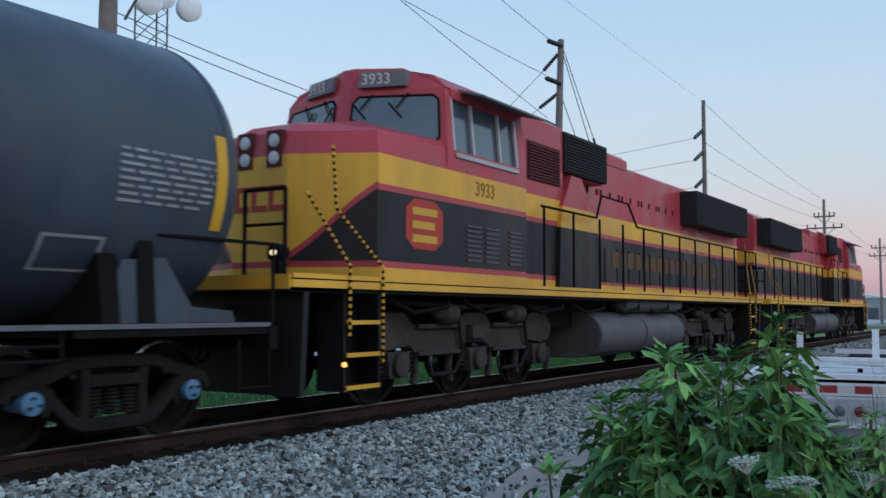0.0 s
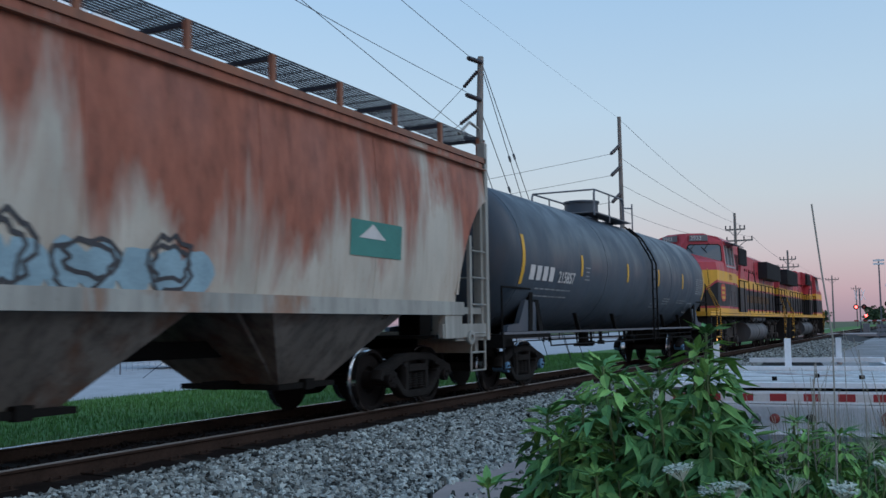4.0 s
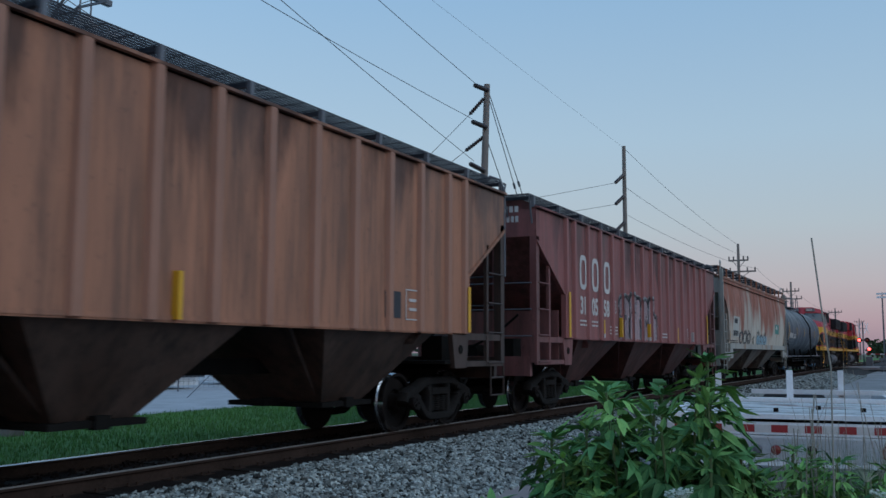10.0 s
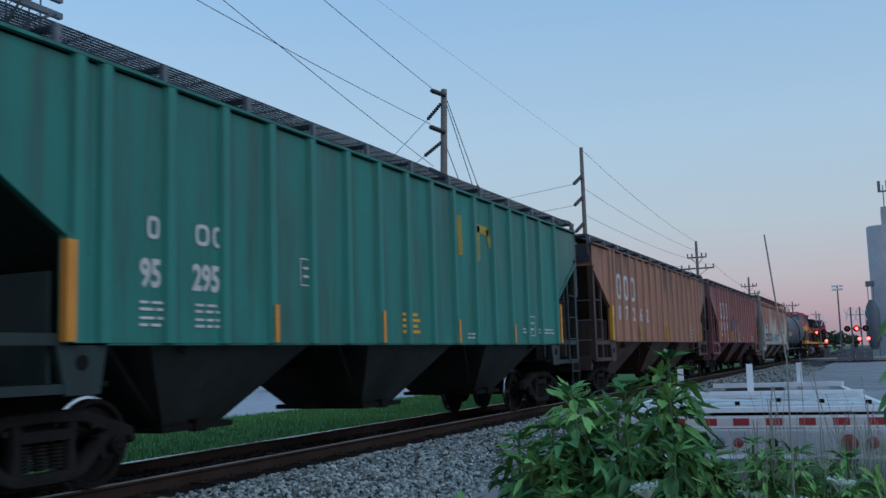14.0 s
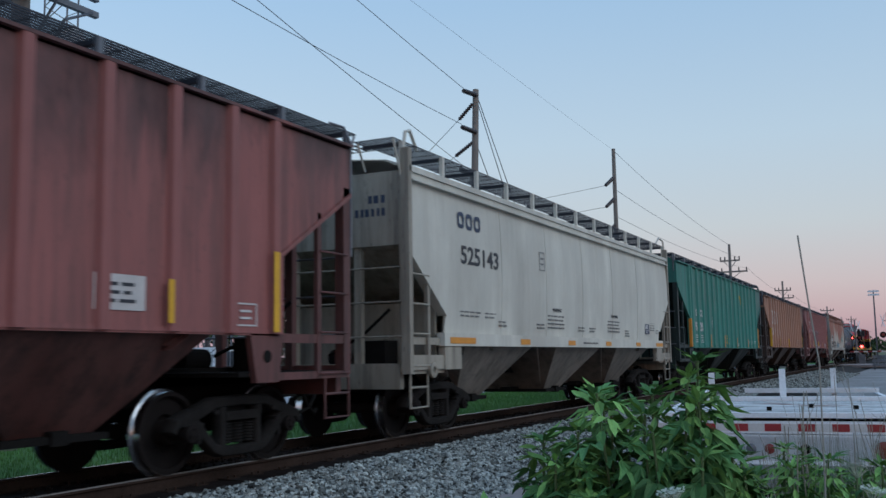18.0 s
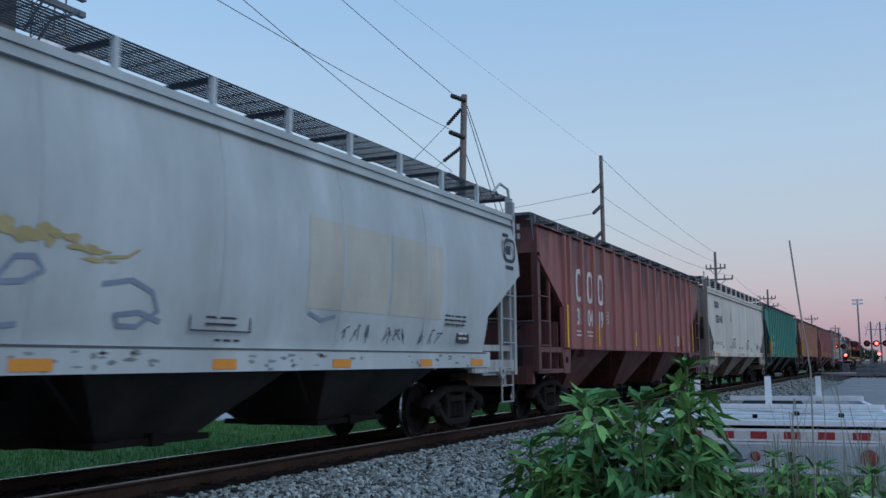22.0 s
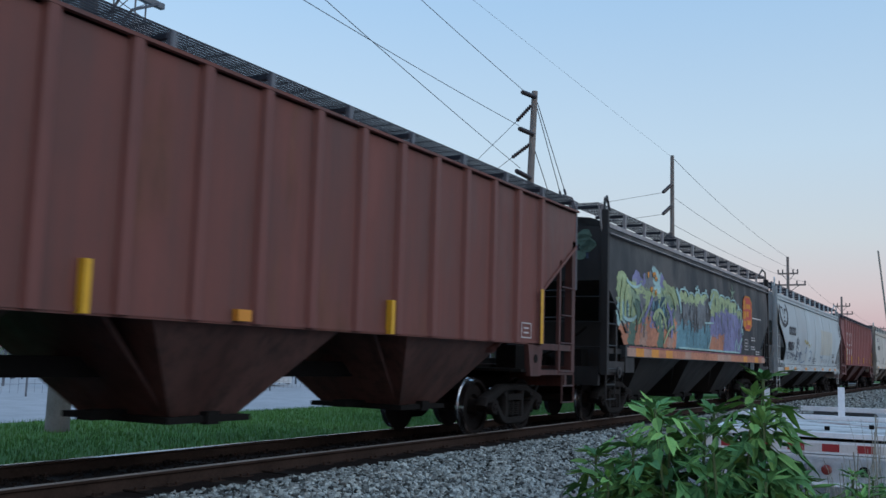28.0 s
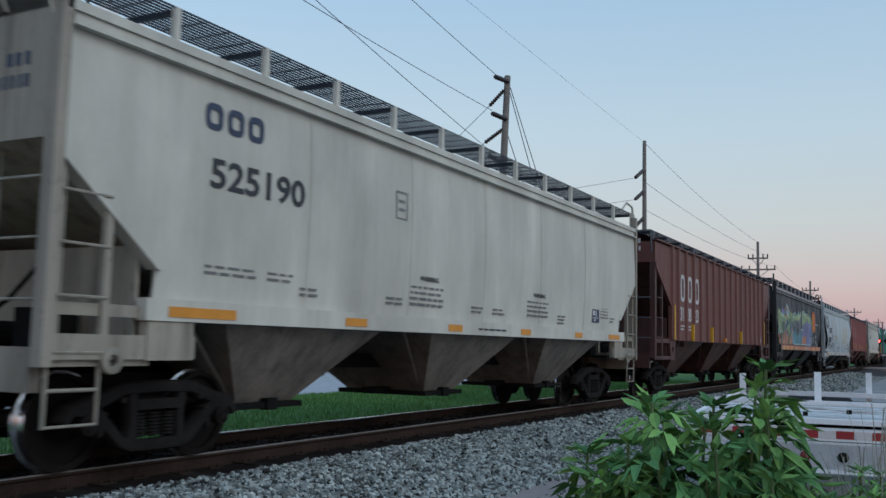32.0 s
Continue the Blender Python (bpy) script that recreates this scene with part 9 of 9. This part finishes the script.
def silos():
    t = thing("grain_elevator", "pale concrete grain elevator with a headhouse and aerials", "grain elevator", at=pose(150, -12, -0.5))
    for k, (x, y) in enumerate(((0, 2.2), (0, -2.6), (6, 2.2), (6, -2.6), (0, -7.4), (6, -7.4), (0, -12.2), (0, -17))):
        g = Geo()
        g.turned([(0, 2.35), (18.6, 2.35), (18.75, 2.25)], (x, y, 0), (x, y, 40), 40)
        part("silo", g, CONCRETE_SILO, t, smooth=True)
    g = Geo()
    g.box(-1.6, 6, -11, 2.4, 18.76, 21.4)
    part("headhouse", g, CONCRETE_SILO, t)
    g = Geo()
    for y in (1.9, 1.3, 0.8):
        g.rod((-1.2, y, 21.4), (-1.2, y, 24.6), 0.07, n=6)
    g.box(-1.4, -1.0, 0.6, 2.6, 23.6, 23.8)
    for y in (0.7, 1.4, 2.3, 2.5):
        g.box(-1.5, -1.3, y - 0.1, y + 0.1, 23.6, 25.2)
    part("aerials", g, GREY_GALV, t)
    g = Geo()
    for z in (4, 7, 10, 13, 16):
        g.box(-2.9, -2.3, 0.2, 0.9, z, z + 0.1)
    g.box(-2.6, -2.5, 0.4, 0.7, 0, 18.5)
    part("outside_ladder", g, GREY_GALV, t)
    b = thing("steel_bin", "dark steel hopper bin beside the grain elevator", "grain bin", at=pose(146, -7.4, -0.5))
    g = Geo()
    g.turned([(0, 0.4), (1.4, 0.95), (5.6, 0.95), (6.6, 0.5), (7.0, 0.2)], (0, 0, 1.0), (0, 0, 20), 24)
    part("bin_shell", g, DARK_SILO, b, smooth=True)
    g = Geo()
    for a in range(4):
        c = math.pi / 4 + a * math.pi / 2
        g.rod((0.9 * math.cos(c), 0.9 * math.sin(c), 0), (0.9 * math.cos(c), 0.9 * math.sin(c), 3), 0.07, n=6)
        g.rod((0.5 * math.cos(c), 0.5 * math.sin(c), 7.2), (0.5 * math.cos(c), 0.5 * math.sin(c), 10.0), 0.05, n=6)
    g.box(-0.7, 0.7, -0.6, 0.6, 9.9, 10.6)
    part("bin_frame", g, GREY_GALV, b)


silos()
# long pale sheds far beyond the track
for k, (x, y, w, l, h_) in enumerate(((250, 20, 26, 60, 5.2), (330, 30, 20, 50, 6.0), (210, 34, 16, 24, 4.2))):
    t = thing("far_shed", "long pale metal shed far beyond the crossing", "building", "far sheds", at=pose(x, y, -0.5))
    g = Geo()
    g.box(0, l, 0, w, 0, h_)
    part("shed_wall", g, CONCRETE_SILO, t)
    g = Geo()
    g.plate([(-0.5, h_ + 0.004), (w + 0.5, h_ + 0.004), (w / 2, h_ + 2.2)], "x", -0.4, l + 0.4)
    part("shed_roof", g, WHITE_PAINT, t)
    for j in range(4):
        g = Geo()
        g.box(-0.03, 0.02, 2 + j * (w - 4) / 4, 4.4 + j * (w - 4) / 4, 0.1, 2.8)
        part("shed_door", g, DARK_SILO, t)

# ---- substation and radio tower beyond the gravel yard ----
def gantry(x, y, hgt, wide):
    t = thing("substation_gantry", "grey lattice steel gantry in a substation", "substation", "substation steelwork", at=pose(x, y, -0.4))
    for s in (0, wide):
        g = Geo()
        for a in (-0.3, 0.3):
            for b in (-0.3, 0.3):
                g.rod((s + a, b, 0), (s + a, b, hgt), 0.05, n=5)
        for k in range(int(hgt / 0.8)):
            z = k * 0.8
            g.rod((s - 0.3, -0.3, z), (s + 0.3, -0.3, z + 0.8), 0.03, n=4)
            g.rod((s + 0.3, 0.3, z), (s - 0.3, 0.3, z + 0.8), 0.03, n=4)
        part("lattice_leg", g, GREY_GALV, t)
    g = Geo()
    for b in (-0.3, 0.3):
        for z in (hgt - 0.7, hgt):
            g.rod((0, b, z), (wide, b, z), 0.05, n=5)
    for k in range(int(wide / 0.8)):
        g.rod((k * 0.8, -0.3, hgt - 0.7), (k * 0.8 + 0.8, -0.3, hgt), 0.03, n=4)
    part("lattice_beam", g, GREY_GALV, t)
    for k in range(5):
        insulator(t, (0.8 + k * (wide - 1.6) / 4, 0, hgt - 0.7), (0.8 + k * (wide - 1.6) / 4, 0, hgt - 2.0), 0.14, 6)


for x, y, hgt, w in ((24, 26, 7.5, 6), (33, 24, 8, 7), (42, 28, 7, 6), (30, 33, 9, 8), (51, 30, 8, 7)):
    gantry(x, y, hgt, w)
for k, (x, y) in enumerate(((26, 22), (31, 21), (37, 23), (44, 22), (49, 24))):
    t = thing("transformer", "pale grey substation transformer with bushings and fins", "transformer", "transformers", at=pose(x, y, -0.36))
    g = Geo()
    g.box(-1.1, 1.1, -0.8, 0.8, 0.15, 2.3)
    part("transformer_tank", g, WHITE_PAINT, t)
    for j in range(9):
        g = Geo()
        g.box(-1.0 + j * 0.24, -0.94 + j * 0.24, -1.25, -0.79, 0.5, 2.1)
        part("cooling_fin", g, GREY_GALV, t)
    for j in (-0.7, 0, 0.7):
        insulator(t, (j, 0, 2.3), (j, 0, 3.4), 0.13)
for k in range(20):
    x = 8 + k * 3.0
    g = Geo()
    g.rod((x, 18.5, -0.4), (x, 18.5, 1.9), 0.035, n=6)
    solid("fence_post", g, GREY_GALV, "galvanised post of the yard fence", "fence post", "yard fence posts")
mesh_g = Geo()
for k in range(1, 7):
    mesh_g.rod((8, 18.5, -0.3 + 0.34 * k), (65, 18.5, -0.3 + 0.34 * k), 0.008, n=4)
for k in range(190):
    mesh_g.rod((8 + 0.3 * k, 18.5, -0.25), (8 + 0.3 * k, 18.5, 1.8), 0.005, n=3)
tagged(solid("fence_wire", mesh_g, GREY_GALV, "wire mesh of the yard fence", "fence"), kind="stuff")

tw = thing("radio_tower", "slim lattice radio tower with round dish aerials", "radio tower", at=pose(59, 60, -0.5))
g = Geo()
for a in range(3):
    c = 2 * math.pi * a / 3
    g.rod((1.7 * math.cos(c), 1.7 * math.sin(c), 0), (1.7 * math.cos(c), 1.7 * math.sin(c), 40), 0.09, n=5)
for k in range(26):
    z = k * 1.5
    for a in range(3):
        c, d = 2 * math.pi * a / 3, 2 * math.pi * (a + 1) / 3
        g.rod((1.7 * math.cos(c), 1.7 * math.sin(c), z), (1.7 * math.cos(d), 1.7 * math.sin(d), z + 1.5), 0.05, n=4)
part("tower_lattice", g, GREY_GALV, tw)
for y, z, dx in ((-2.3, 30.3, -1.2), (-2.3, 30.0, 2.0), (-2.2, 29.4, -2.6)):
    g = Geo()
    g.turned([(0, 1.15), (0.7, 1.2), (0.9, 0.9), (1.0, 0.3)], (dx, y, z), (dx - 0.3, y - 1, z - 0.1), 24)
    part("dish_aerial", g, WHITE_PAINT, tw, smooth=True)


# ---- motion of the train ----
def sway(stalk, foot, rows):
    walk(stalk, [(t, pose(*foot, 0.86 * a, 0.51 * a, 0)) for t, a in rows])


def motions():
    sway(tall_stalk, STALK_FEET[0], [(0, -2.0), (4.5, -1.0), (5.5, 0.3), (6.0, 1.2), (6.5, 1.75), (7.0, 1.7), (7.3, 0.6), (7.6, -0.7), (8.0, 0.0), (8.5, -1.35), (9.0, -3.2), (10, -3.4), (20, -3.0), (32, -3.4)])
    sway(short_stalk, STALK_FEET[1], [(0, -2.2), (4.5, -1.4), (5.5, -0.6), (6.5, 0.25), (7.0, 0.0), (7.3, -0.95), (7.6, -2.6), (8.0, -2.4), (8.5, -2.4), (10, -3.2), (20, -3.0), (32, -3.2)])
    for car, start, turn in MOVERS:
        walk(car, [(t, pose(start + gone(t), 0, 0, 0, 0, turn)) for t in range(33)])
    for w, x, r, s in SPINNERS:
        walk(w, [(k / 10, pose(x, 0, r, 0, s * math.degrees(gone(k / 10) / r) + x * 40, 0)) for k in range(321)])


motions()
